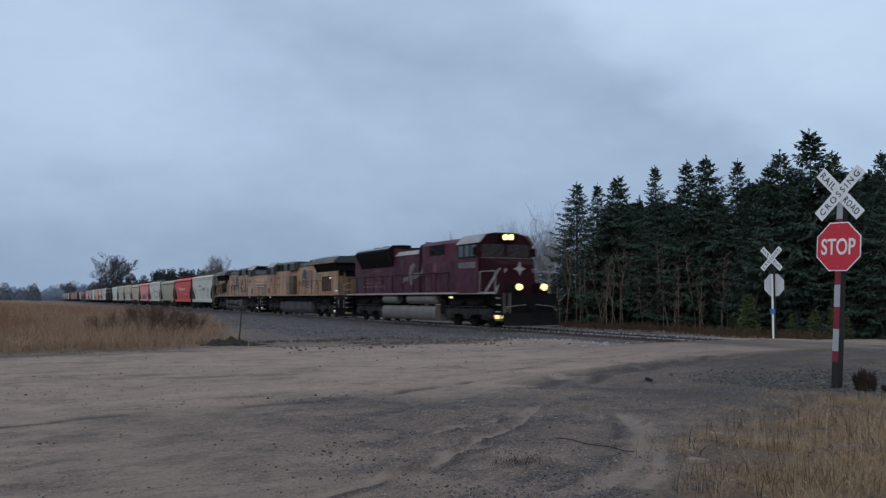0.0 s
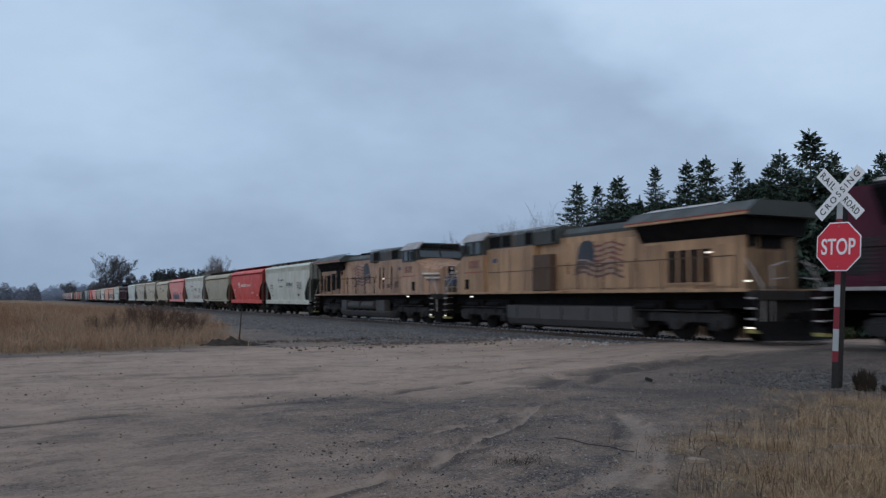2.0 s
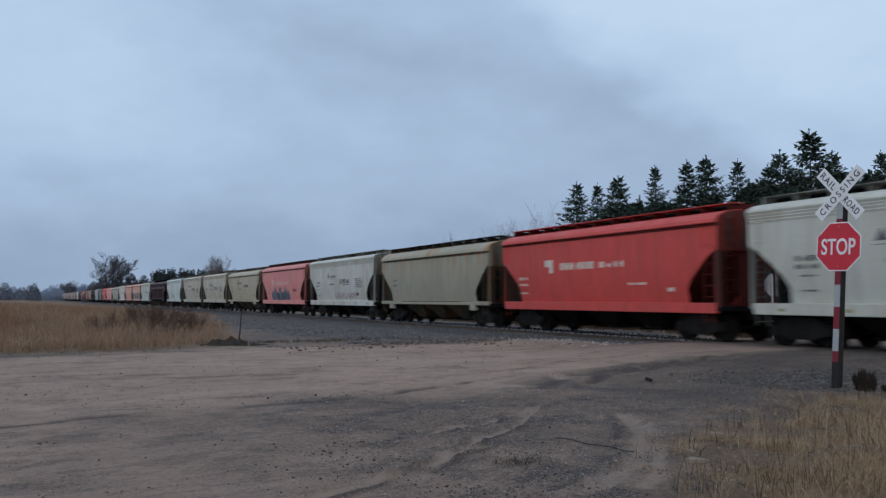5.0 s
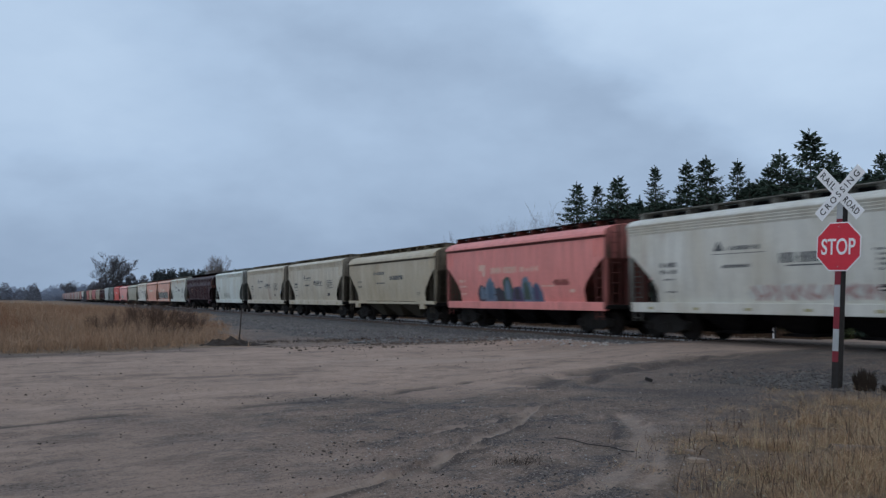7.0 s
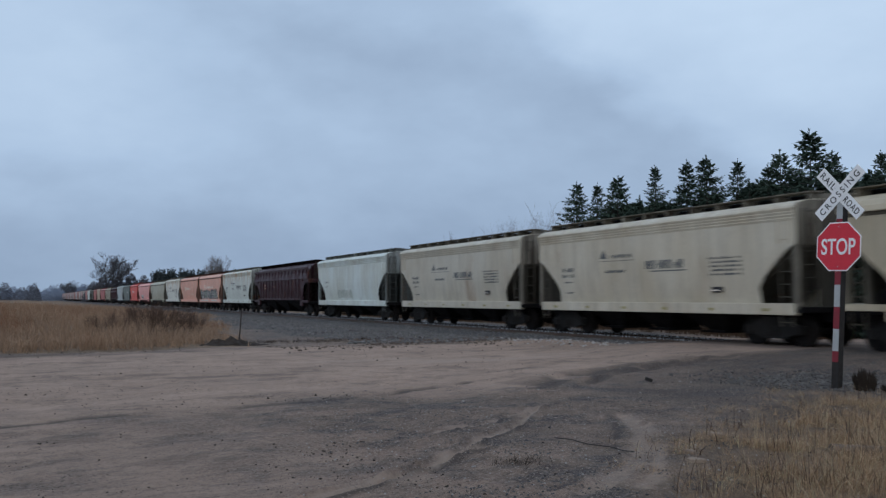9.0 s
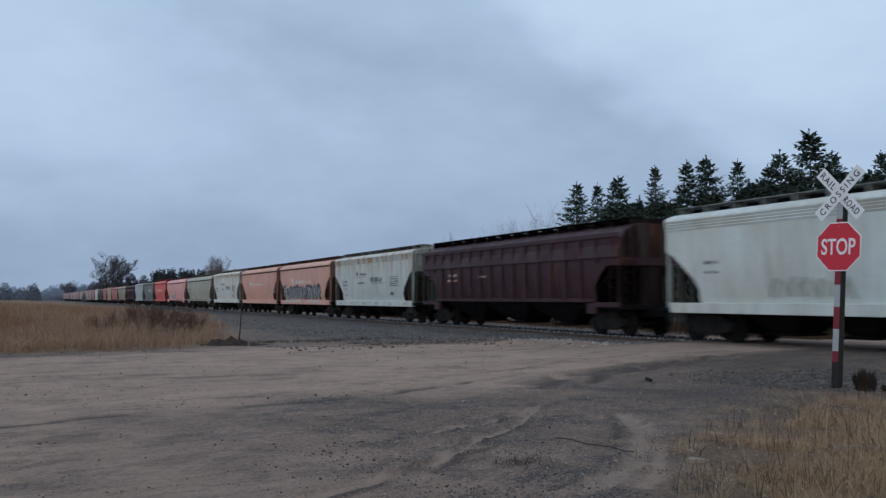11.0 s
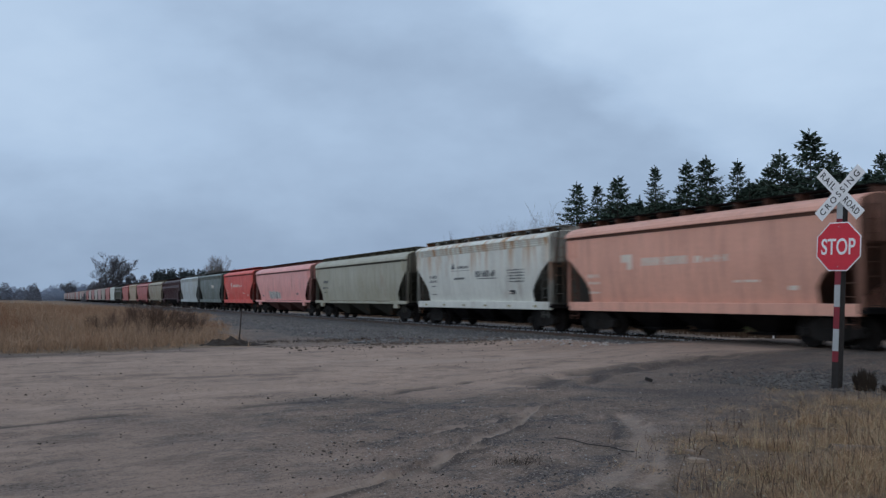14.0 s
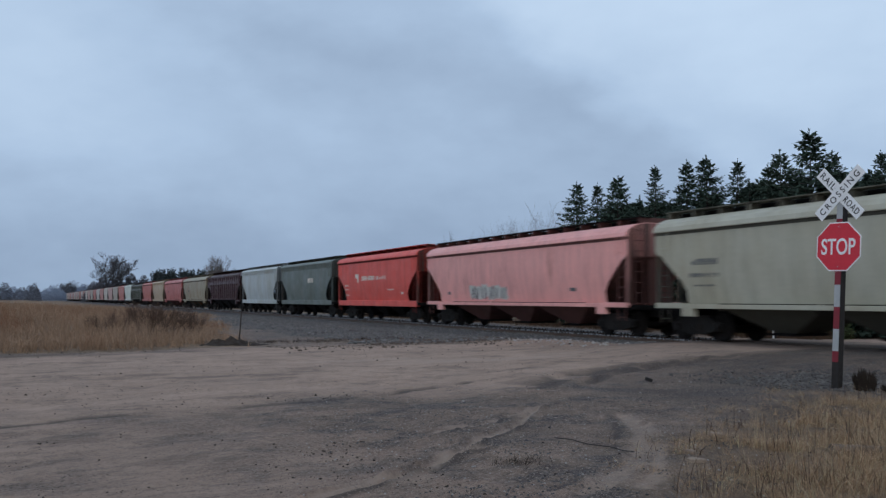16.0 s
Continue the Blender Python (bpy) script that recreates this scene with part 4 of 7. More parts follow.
def word(parent, y0, y1, z0, z1, n, mat, name="marking", x=-1.6):
    """Unreadable lettering as a row of plain short bars, one mesh; it reads from the car's rear (+y) end."""
    rnd = random.Random(int(1000 * (y0 + z0)) + n)
    bm = B()
    w = (y1 - y0) / n
    for i in range(n):
        if rnd.random() < 0.1 and n > 5:
            continue
        a, k = y0 + i * w, rnd.random()
        xx = x + bow((z0 + z1) / 2) if x == -1.6 else x
        top = z1 if k > 0.2 else z0 + 0.7 * (z1 - z0)
        box(bm, xx - 0.004, xx, a, a + w * 0.34, z0, top)
        if k > 0.35:
            box(bm, xx - 0.004, xx, a + w * 0.5, a + w * 0.84, z0, top)
        q = z0 + (top - z0) * (0.8 if k > 0.6 else 0.4)
        box(bm, xx - 0.0042, xx, a + w * 0.2, a + w * 0.6, q, q + (z1 - z0) * 0.2)
    return part(name, bm, mat, parent)


def bow(z):
    """How far a hopper's side draws in below its middle."""
    return 0.16 * (max(0.0, 2.9 - z) / 1.6) ** 2


def side_outline(b, low, tall, cut, mid):
    """Outline of a hopper's side sheet: cut back over the trucks."""
    o = []
    for s in (1, -1):
        pts = [(b - cut, low), (b - cut - 0.02, low + 0.45), (b - cut * 0.86, low + 0.78), (b - cut * 0.55, low + 1.18), (b - cut * 0.22, mid - 0.12), (b - 0.06, mid), (b, mid + 0.1), (b, tall)]
        o += [(s * y, z) for y, z in (pts if s == 1 else reversed(pts))]
    return o


def hopper_car(L, style, label):
    """A covered hopper. style band: deep side sill, ribbed band under the roof; sill: the same with a plain eave lip; bare: thin sill, chutes in view; ribbed: vertical ribs."""
    car = thing("hopper_car", pose(0, 0, 0), label, "freight car", "cars of the train")
    P = M["body_paint"]
    b, W = L / 2 - 0.68, 1.6
    low = {"band": 1.27, "sill": 1.27, "bare": 1.22, "ribbed": 1.40}[style]
    eave = {"band": 3.66, "sill": 3.76, "bare": 3.60, "ribbed": 3.78}[style]
    z0, zr = {"band": (3.98, 4.30), "sill": (3.83, 4.28), "bare": (3.67, 4.21), "ribbed": (3.88, 4.24)}[style]
    deep = style in ("band", "sill")
    mid = 2.95
    cut = 1.42 if style != "ribbed" else 1.55
    for s in (-1, 1):
        bm = B()
        x0, x1 = sorted((s * (W - 0.012), s * W))
        prism(bm, side_outline(b, low, eave, cut, mid), "x", x0, x1)
        for z in (1.5, 1.75, 2.0, 2.25, 2.5, 2.75):
            bmesh.ops.bisect_plane(bm, geom=bm.verts[:] + bm.edges[:] + bm.faces[:], plane_co=(0, 0, z), plane_no=(0, 0, 1))
        for v in bm.verts:
            v.co.x -= s * bow(v.co.z)
        sheet = part("side_sheet", bm, P, car)
        bm = B()
        # ribbed eave band; on plain eaves a dark strip paints in the lip's shadow
        if style == "band":
            prism(bm, [(s * (W - x), z) for x, z in ((0.04, 3.65), (-0.004, 3.65), (-0.03, 3.72), (-0.012, 3.735), (-0.045, 3.81), (-0.027, 3.825), (-0.06, 3.90), (-0.042, 3.915), (-0.078, 3.98), (0.04, 3.98))], "y", -b, b)
            part("eave_band", bm, P, sheet)
        elif style in ("sill", "bare"):
            box(bm, *sorted((s * (W - 0.02), s * (W + 0.012))), -b, b, eave - 0.04, z0)
            part("eave_angle", bm, M["grimy_shade_paint"], sheet, "dark strip under the roof lip with its shadow painted in")
            for i in range(5 if style == "bare" else 4):
                n = 5 if style == "bare" else 4
                y = -(b - 1.6) + i * 2 * (b - 1.6) / (n - 1)
                sb = B()
                box(sb, *sorted((s * (W - 0.004), s * (W + 0.005))), y - 0.012, y + 0.012, 2.92, eave - 0.042)
                part("weld_seam", sb, P, sheet)
        else:
            box(bm, *sorted((s * (W - 0.02), s * (W + 0.07))), -b, b, 3.70, 3.88, 0.015)
            part("top_chord", bm, P, sheet)
            n = 17
            for i in range(n):
                y = -(b - 0.35) + i * 2 * (b - 0.35) / (n - 1)
                z0 = low if abs(y) < b - cut else mid - 0.2 if abs(y) < b - 0.4 else mid
                rb = B()
                box(rb, *sorted((s * W, s * (W + 0.075))), y - 0.05, y + 0.05, z0, 3.70, 0.012)
                part("rib", rb, P, sheet)
        # sill
        bm = B()
        if deep:
            box(bm, *sorted((s * (W - 0.24), s * (W - 0.03))), -(b - 0.12), b - 0.12, 0.93, 1.27, 0.02)
        else:
            box(bm, *sorted((s * (W - 0.14), s * (W + 0.03))), -(b - cut), b - cut, low - 0.14, low, 0.015)
            for q in (-1, 1):
                box(bm, *sorted((s * (W - 0.14), s * (W + 0.03))), *sorted((q * (b - cut - 0.45), q * (b - cut + 0.12))), 0.82, 1.22, 0.015)
                box(bm, *sorted((s * (W - 0.14), s * (W + 0.02))), *sorted((q * (b - cut), q * b)), 1.08, 1.26, 0.015)
        part("side_sill", bm, P, car)
    # body core under the roof, so that the sheets have a box behind them
    bm = B()
    h = zr - z0
    half = [(W + 0.078, z0), (W + 0.08, z0 + 0.03), (W + 0.03, z0 + 0.30 * h), (1.5, z0 + 0.56 * h), (1.3, z0 + 0.76 * h), (1.05, z0 + 0.91 * h), (0.7, zr)]
    prism(bm, [(-W + 0.02, z0 - 0.3), (-W + 0.02, z0)] + [(-x, z) for x, z in half] + [(x, z) for x, z in reversed(half)] + [(W - 0.02, z0), (W - 0.02, z0 - 0.3)], "y", -b, b)
    part("roof", bm, P, car, smooth=False)
    for q in (-1, 1):
        y = q * b
        bm = B()
        box(bm, -W + 0.015, W - 0.015, *sorted((y - q * 0.03, y + q * 0.004)), mid, z0)
        prism(bm, [(-W + 0.02, z0), (-1.5, z0 + 0.52 * h), (-1.05, z0 + 0.87 * h), (-0.7, zr - 0.02), (0.7, zr - 0.02), (1.05, z0 + 0.87 * h), (1.5, z0 + 0.52 * h), (W - 0.02, z0)], "y", *sorted((y, y + q * 0.004)))
        for x in (-0.9, 0, 0.9):
            box(bm, x - 0.05, x + 0.05, *sorted((y, y + q * 0.06)), mid, 3.75)
        part("end_wall", bm, M["end_paint"], car)
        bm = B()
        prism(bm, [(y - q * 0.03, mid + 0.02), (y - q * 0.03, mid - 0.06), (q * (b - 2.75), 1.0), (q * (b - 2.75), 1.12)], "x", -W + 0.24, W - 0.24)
        # the recess's shade is put into the paint of slope sheet and end frame
        part("slope_sheet", bm, M["grimy_shade_paint"], car)
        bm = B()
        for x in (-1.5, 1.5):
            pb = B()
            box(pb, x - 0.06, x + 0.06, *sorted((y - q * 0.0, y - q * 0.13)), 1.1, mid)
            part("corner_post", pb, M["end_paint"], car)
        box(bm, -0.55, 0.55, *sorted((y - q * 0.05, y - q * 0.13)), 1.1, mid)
        part("end_frame", bm, M["grimy_shade_paint"], car)
        bm = B()
        box(bm, -1.55, 1.55, *sorted((y + q * 0.12, y - q * 1.3)), 1.0, 1.16, 0.015)
        box(bm, -0.3, 0.3, *sorted((y + q * 0.3, y - q * 2.4)), 0.72, 1.05, 0.02)
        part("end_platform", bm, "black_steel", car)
        for x in (-1.56, 1.56):
            ladder(car, x * 0.985, y - q * 0.42, 0.6, mid + 0.05, 0.42, M["grimy_shade_paint"])
            ladder(car, x * 1.035, y - q * 0.42, mid + 0.05, 3.75, 0.42, P, "y", "grab_iron")
        ladder(car, -1.15, y + q * 0.08, 1.1, 4.0, 0.4, M["grimy_shade_paint"], "x")
        coupler(car, q * L / 2, q)
        freight_truck(car, q * (b - 1.38))
    # brake reservoir on the trailing end
    bm = B()
    rod(bm, (-0.9, b - 0.75, 1.45), (0.9, b - 0.75, 1.45), 0.2, 14)
    part("air_reservoir", bm, "black_steel", car)
    # chutes
    n = 3
    span = 2 * (b - 2.75)
    for i in range(n):
        c = -span / 2 + span * (i + 0.5) / n
        h = span / n / 2 - 0.05
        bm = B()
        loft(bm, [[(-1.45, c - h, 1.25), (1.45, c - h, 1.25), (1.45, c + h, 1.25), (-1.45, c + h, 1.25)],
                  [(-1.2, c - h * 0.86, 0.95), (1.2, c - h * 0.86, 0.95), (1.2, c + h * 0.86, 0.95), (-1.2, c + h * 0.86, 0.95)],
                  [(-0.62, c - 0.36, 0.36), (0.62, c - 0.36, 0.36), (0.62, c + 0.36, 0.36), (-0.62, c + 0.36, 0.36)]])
        # the underside's shade is put into the bay's dark colour
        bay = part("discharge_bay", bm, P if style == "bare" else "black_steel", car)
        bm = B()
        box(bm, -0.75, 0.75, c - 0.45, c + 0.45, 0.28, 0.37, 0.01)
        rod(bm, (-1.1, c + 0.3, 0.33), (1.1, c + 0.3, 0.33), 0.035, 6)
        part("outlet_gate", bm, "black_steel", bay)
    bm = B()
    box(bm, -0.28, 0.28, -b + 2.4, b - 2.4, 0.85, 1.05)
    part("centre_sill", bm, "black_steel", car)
    # roof walk and hatches
    for s in (-1, 1):
        bm = B()
        box(bm, *sorted((s * 0.5, s * 1.02)), -b - 0.1, b + 0.1, zr + 0.185, zr + 0.21)
        part("roof_walk", bm, M["roof_walk_paint"], car)
    k = int(2 * b / 1.2)
    for i in range(k + 1):
        y = -b + 0.04 + i * (2 * b - 0.08) / k
        bm = B()
        box(bm, -1.0, 1.0, y - 0.03, y + 0.03, zr - 0.06, zr + 0.184)
        part("walk_support", bm, M["end_paint"], car)
    for i in range(5):
        y = -b * 0.8 + i * b * 0.4
        bm = B()
        box(bm, -0.46, 0.46, y - b * 0.198, y + b * 0.198, zr - 0.01, zr + 0.178, 0.02)
        part("hatch_cover", bm, "black_steel", car)
    return car


PAINTED = ("side_sheet", "eave_band", "top_chord", "rib", "side_sill", "roof", "grab_iron", "weld_seam")
SHADED = ("slope_sheet", "end_frame", "ladder", "discharge_bay", "eave_angle")


# grimy: streaked body paint, darkened to paint in the shade of recesses and undersides
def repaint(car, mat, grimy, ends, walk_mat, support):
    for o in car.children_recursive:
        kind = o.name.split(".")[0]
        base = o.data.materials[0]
        fresh = mat if kind in PAINTED and base == M["body_paint"] else grimy if kind in SHADED and base != M["black_steel"] else ends if kind in ("end_wall", "corner_post") else support if kind == "walk_support" else walk_mat if kind == "roof_walk" else None
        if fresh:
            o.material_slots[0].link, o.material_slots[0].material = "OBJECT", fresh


def on_side(bm):
    """Bend flat shapes at x = 0 onto a hopper's near side."""
    for z in (1.5, 1.75, 2.0, 2.25):
        bmesh.ops.bisect_plane(bm, geom=bm.verts[:] + bm.edges[:] + bm.faces[:], plane_co=(0, 0, z), plane_no=(0, 0, 1))
    for v in bm.verts:
        v.co.x += -1.6 + bow(v.co.z)


def ribbon(bm, pts, t, depth):
    """A flat painted stroke of width t through (y, z) points."""
    for i, ((ya, za), (yb, zb)) in enumerate(zip(pts, pts[1:])):
        d = math.hypot(yb - ya, zb - za)
        u, v = (yb - ya) / d, (zb - za) / d
        n = (-v * t / 2, u * t / 2)
        ya, za, yb, zb = ya - u * t * 0.3, za - v * t * 0.3, yb + u * t * 0.3, zb + v * t * 0.3
        prism(bm, [(ya - n[0], za - n[1]), (yb - n[0], zb - n[1]), (yb + n[0], zb + n[1]), (ya + n[0], za + n[1])], "x", -depth - 0.0004 * i, 0.0)


def spray(car, y0, y1, z0, z1, fills, edge, count, seed):
    """Unreadable sprayed shapes: a ragged dark ground with bent pale strokes and drips over it, flat on the near side sheet."""
    rnd = random.Random(seed)
    w, h = (y1 - y0) / count, z1 - z0
    for i in range(count):
        c = y0 + (i + 0.5) * w
        bm = B()
        lift = rnd.uniform(-0.10, 0.12) * h
        pts = [(c + 0.60 * w * math.cos(a) * rnd.uniform(0.75, 1.2), (z0 + z1) / 2 + lift + 0.5 * h * max(-1, min(1, 1.4 * math.sin(a))) * rnd.uniform(0.75, 1.15)) for a in (math.pi * k / 7 for k in range(14))]
        prism(bm, [(a, max(z, z0)) for a, z in pts], "x", -0.003 - 0.0004 * (i % 2), 0.0)
        on_side(bm)
        part("graffiti", bm, edge if isinstance(edge, bpy.types.Material) else edge[i % len(edge)], car, "weathered unreadable spray-painted shape")
        for k in range(3):
            a = c + (k - 1) * 0.3 * w + rnd.uniform(-0.06, 0.06) * w
            lo, hi = z0 + rnd.uniform(0.02, 0.2) * h, z1 - rnd.uniform(0.02, 0.25) * h
            mid = (lo + hi) / 2 + rnd.uniform(-0.15, 0.15) * h
            bend_y = rnd.uniform(-0.25, 0.25) * w
            bm = B()
            ribbon(bm, [(a - bend_y, lo), (a + bend_y * rnd.uniform(-0.6, 1), mid), (a + rnd.uniform(-0.2, 0.2) * w, hi)], rnd.uniform(0.08, 0.15) * w, 0.0045 + 0.0012 * k)
            on_side(bm)
            part("graffiti", bm, fills[(i + k) % len(fills)], car)


def lobes(car, y0, y1, z0, rows, seed):
    """Overlapping sprayed domes side by side, rising from the sill: (height, paint)."""
    rnd = random.Random(seed)
    w = (y1 - y0) / len(rows)
    for i, (top, mat) in enumerate(rows):
        c, r = y0 + (i + 0.5) * w, w * rnd.uniform(0.55, 0.72)
        for k, grow in ((0, 1.0), (1, 0.5)):
            bm = B()
            pts = [(c + r * grow * math.cos(a) * rnd.uniform(0.85, 1.1), z0 + 0.12 * k + (top - z0) * (0.55 + 0.5 * grow) * max(0.0, math.sin(a)) ** 0.6 * rnd.uniform(0.88, 1.08)) for a in (math.pi * j / 9 for j in range(10))]
            prism(bm, pts, "x", -0.003 - 0.0006 * (i % 3) - 0.002 * k, 0.0)
            on_side(bm)
            part("graffiti", bm, mat if k == 0 else rows[(i + 2) % len(rows)][1], car, "weathered unreadable spray-painted shape")


def sill_marks(car, logo=True):
    x = -1.6
    for y0, y1, z0, z1, n in ((4.2, 5.0, 2.46, 2.62, 4), (4.2, 5.0, 2.24, 2.38, 6), (4.3, 4.9, 2.02, 2.08, 7), (-2.05, -0.12, 2.44, 2.74, 7), (1.0, 2.2, 2.36, 2.46, 10), (4.3, 4.9, 1.6, 1.66, 6)):
        word(car, y0, y1, z0, z1, n, "lettering")
    for i in range(5):
        word(car, -4.6, -3.2 - 0.12 * (i % 2), 2.14 + 0.13 * i, 2.21 + 0.13 * i, 18, "lettering")
    bars(car, x, [(-2.2, -0.4, 2.34, 2.38)], "lettering")
    bars(car, x, [(-3.78, -3.28, 1.60, 1.90)], "sign_black", "test_plate")
    bars(car, x - 0.004, [(-3.70, -3.36, 1.645, 1.69)], "pale_lettering", "plate_text")
    if logo:
        word(car, 0.6, 1.9, 2.9, 3.03, 8, "lettering")
        bars(car, x, [(0.4, 2.5, 2.79, 2.81)], "lettering")
        bm = B()
        prism(bm, [(2.0, 2.9), (2.45, 2.9), (2.25, 3.24)], "x", x - 0.004, x)
        part("logo_mark", bm, "lettering", car)
    bars(car, -1.573, [(-5.6 + i * 2.2, -5.4 + i * 2.2, 1.03, 1.12) for i in range(6)], "step_yellow", "reflector")


def brand_marks(car, mat="faint_lettering"):
    x = -1.6
    bars(car, x, [(2.6, 2.85, 2.45, 3.0), (2.85, 3.2, 2.72, 3.0), (-4.6, -4.3, 1.65, 1.85)], mat)
    word(car, -0.2, 2.1, 2.56, 2.84, 7, mat), word(car, -2.0, -0.5, 2.58, 2.80, 4, mat)
    for z0, z1, n in ((2.2, 2.34, 4), (1.95, 2.07, 6), (1.6, 1.68, 6)):
        word(car, 4.6, 5.3, z0, z1, n, mat)
    word(car, -3.2, -2.2, 1.9, 1.98, 9, mat)


# ---------------------------------------------------------------- locomotives
def loco_truck(parent, yc, r=0.53):
    bm = B()
    box(bm, -1.0, 1.0, yc - 1.2, yc + 1.2, 0.5, 0.85, 0.03)
    rod(bm, (0, yc, 0.8), (0, yc, 1.3), 0.4, 16)
    truck = part("truck", bm, "black_steel", parent, "three-axle locomotive truck")
    for s in (-1, 1):
        bm = B()
        o = [(-2.5, 0.52), (-2.5, 0.82), (-2.2, 0.92), (2.2, 0.92), (2.5, 0.82), (2.5, 0.52), (2.25, 0.42), (1.6, 0.62), (0.5, 0.62), (0.25, 0.42), (-0.25, 0.42), (-0.5, 0.62), (-1.6, 0.62), (-2.25, 0.42)]
        prism(bm, [(yc + a, z) for a, z in o], "x", *sorted((s * 1.02, s * 1.18)))
        for a in (-1.85, 0, 1.85):
            box(bm, *sorted((s * 1.0, s * 1.26)), yc + a - 0.22, yc + a + 0.22, 0.36, 0.72, 0.03)
            rod(bm, (s * 1.2, yc + a, 0.53), (s * 1.3, yc + a, 0.53), 0.12, 12)
        for a in (-1.0, 1.0):
            rod(bm, (s * 1.16, yc + a, 0.66), (s * 1.16, yc + a, 1.08), 0.12, 10)
            rod(bm, (s * 1.1, yc + a * 2.3, 0.75), (s * 1.1, yc + a * 1.75, 0.75), 0.1, 10)
        rod(bm, (s * 1.3, yc - 2.2, 1.0), (s * 1.3, yc + 2.2, 1.0), 0.03, 6)
        part("side_frame", bm, "truck_dust", truck)
    for a in (-1.85, 0, 1.85):
        wheelset(truck, yc + a, r)


def handrail(parent, s, y0, y1, z0, mat, x=1.5):
    n = max(2, int(abs(y1 - y0) / 1.5) + 1)
    ys = [y0 + (y1 - y0) * i / (n - 1) for i in range(n)]
    for y in ys:
        bm = B()
        rod(bm, (s * x, y, z0), (s * x, y, z0 + 1.05), 0.022, 6)
        part("stanchion", bm, mat, parent)
    bm = B()
    rod(bm, (s * x, y0, z0 + 1.05), (s * x, y1, z0 + 1.05), 0.02, 6)
    part("handrail", bm, mat, parent)


def underframe(loco, tank, deck_mat, stripe, tank_mat="tank_grey", split=(-1, 1), cylinders=None, low=0.6):
    """Deck, frame, fuel tank, trucks and end steps. On the sides named in split the air reservoirs lie over a lower tank."""
    bm = B()
    box(bm, -1.5, 1.5, -10.2, 10.3, 1.58, 1.66, 0.02)
    box(bm, -0.95, 0.95, -10.2, 10.3, 1.1, 1.585)
    part("underframe", bm, "black_steel", loco)
    for s in (-1, 1):
        bm = B()
        box(bm, *sorted((s * 1.49, s * 1.535)), -10.2, 10.3, 1.62, 1.72, 0.008)
        part("sill_stripe", bm, stripe, loco)
    y0, y1 = tank
    tops = [low if s in split else 1.1 for s in (-1, 1)]
    bm = B()
    if len(split) == 2:
        half, mid = (low - 0.2) / 2, (low + 0.2) / 2
        bulge = [(1.16 + 0.28 * math.cos(q * math.pi / 12.2) ** 0.7, mid + half * math.sin(q * math.pi / 12)) for q in range(-6, 7)]
        prism(bm, bulge + [(-x, z) for x, z in reversed(bulge)], "y", y0, y1)
    else:
        prism(bm, [(-1.42, 0.55), (-1.3, 0.3), (-1.0, 0.2), (1.0, 0.2), (1.3, 0.3), (1.42, 0.55), (1.42, tops[1]), (0.9, tops[1] + 0.04), (-0.9, tops[0] + 0.04), (-1.42, tops[0])], "y", y0, y1)
    body = part("fuel_tank", bm, tank_mat, loco, "long soiled fuel tank")
    for k in range(5 if len(split) == 1 else 0):
        y = y0 + (y1 - y0) * (k + 0.5) / 5
        for s, top in zip((-1, 1), tops):
            bm = B()
            box(bm, *sorted((s * 1.41, s * 1.435)), y - 0.02, y + 0.02, 0.55, top)
            part("tank_seam", bm, "black_steel", body)
    zc = low + 0.36
    for s in split:
        for a, b in cylinders or ((-1.45, 0.65), (1.1, 3.2)):
            bm = B()
            rod(bm, (s * 1.18, a + 0.06, zc), (s * 1.18, b - 0.06, zc), 0.27, 20)
            rod(bm, (s * 1.18, a, zc), (s * 1.18, a + 0.06, zc), 0.2, 20, 0.27)
            rod(bm, (s * 1.18, b - 0.06, zc), (s * 1.18, b, zc), 0.27, 20, 0.2)
            r = part("air_reservoir", bm, tank_mat, loco, "cylindrical air reservoir")
            for k in (0.25, 0.75):
                bm = B()
                y = a + (b - a) * k
                box(bm, *sorted((s * 0.95, s * 1.2)), y - 0.04, y + 0.04, low, zc)
                part("cradle", bm, "black_steel", r)
        if not cylinders:
            for a, b in ((-3.3, -1.95), (3.5, 4.5)):
                bm = B()
                box(bm, *sorted((s * 0.95, s * 1.4)), a, b, low + 0.02, 1.3, 0.02)
                part("side_box", bm, tank_mat, loco)
    loco_truck(loco, -6.7)
    loco_truck(loco, 6.7)
    for y in (-5.6, -7.6, 5.4, 7.7):
        bm = B()
        box(bm, -1.25, 1.25, y - 0.8, y + 0.8, 0.95, 1.34, 0.03)
        rod(bm, (-1.3, y - 0.7, 1.12), (-1.3, y + 0.5, 1.12), 0.1, 10)
        rod(bm, (1.3, y - 0.7, 1.12), (1.3, y + 0.5, 1.12), 0.1, 10)
        part("equipment_box", bm, "black_steel", loco)
    for y in (y0 - 0.45, y1 + 0.45):
        bm = B()
        box(bm, -1.2, 1.2, y - 0.3, y + 0.3, 0.6, 1.34, 0.04)
        part("battery_box", bm, "black_steel", loco)
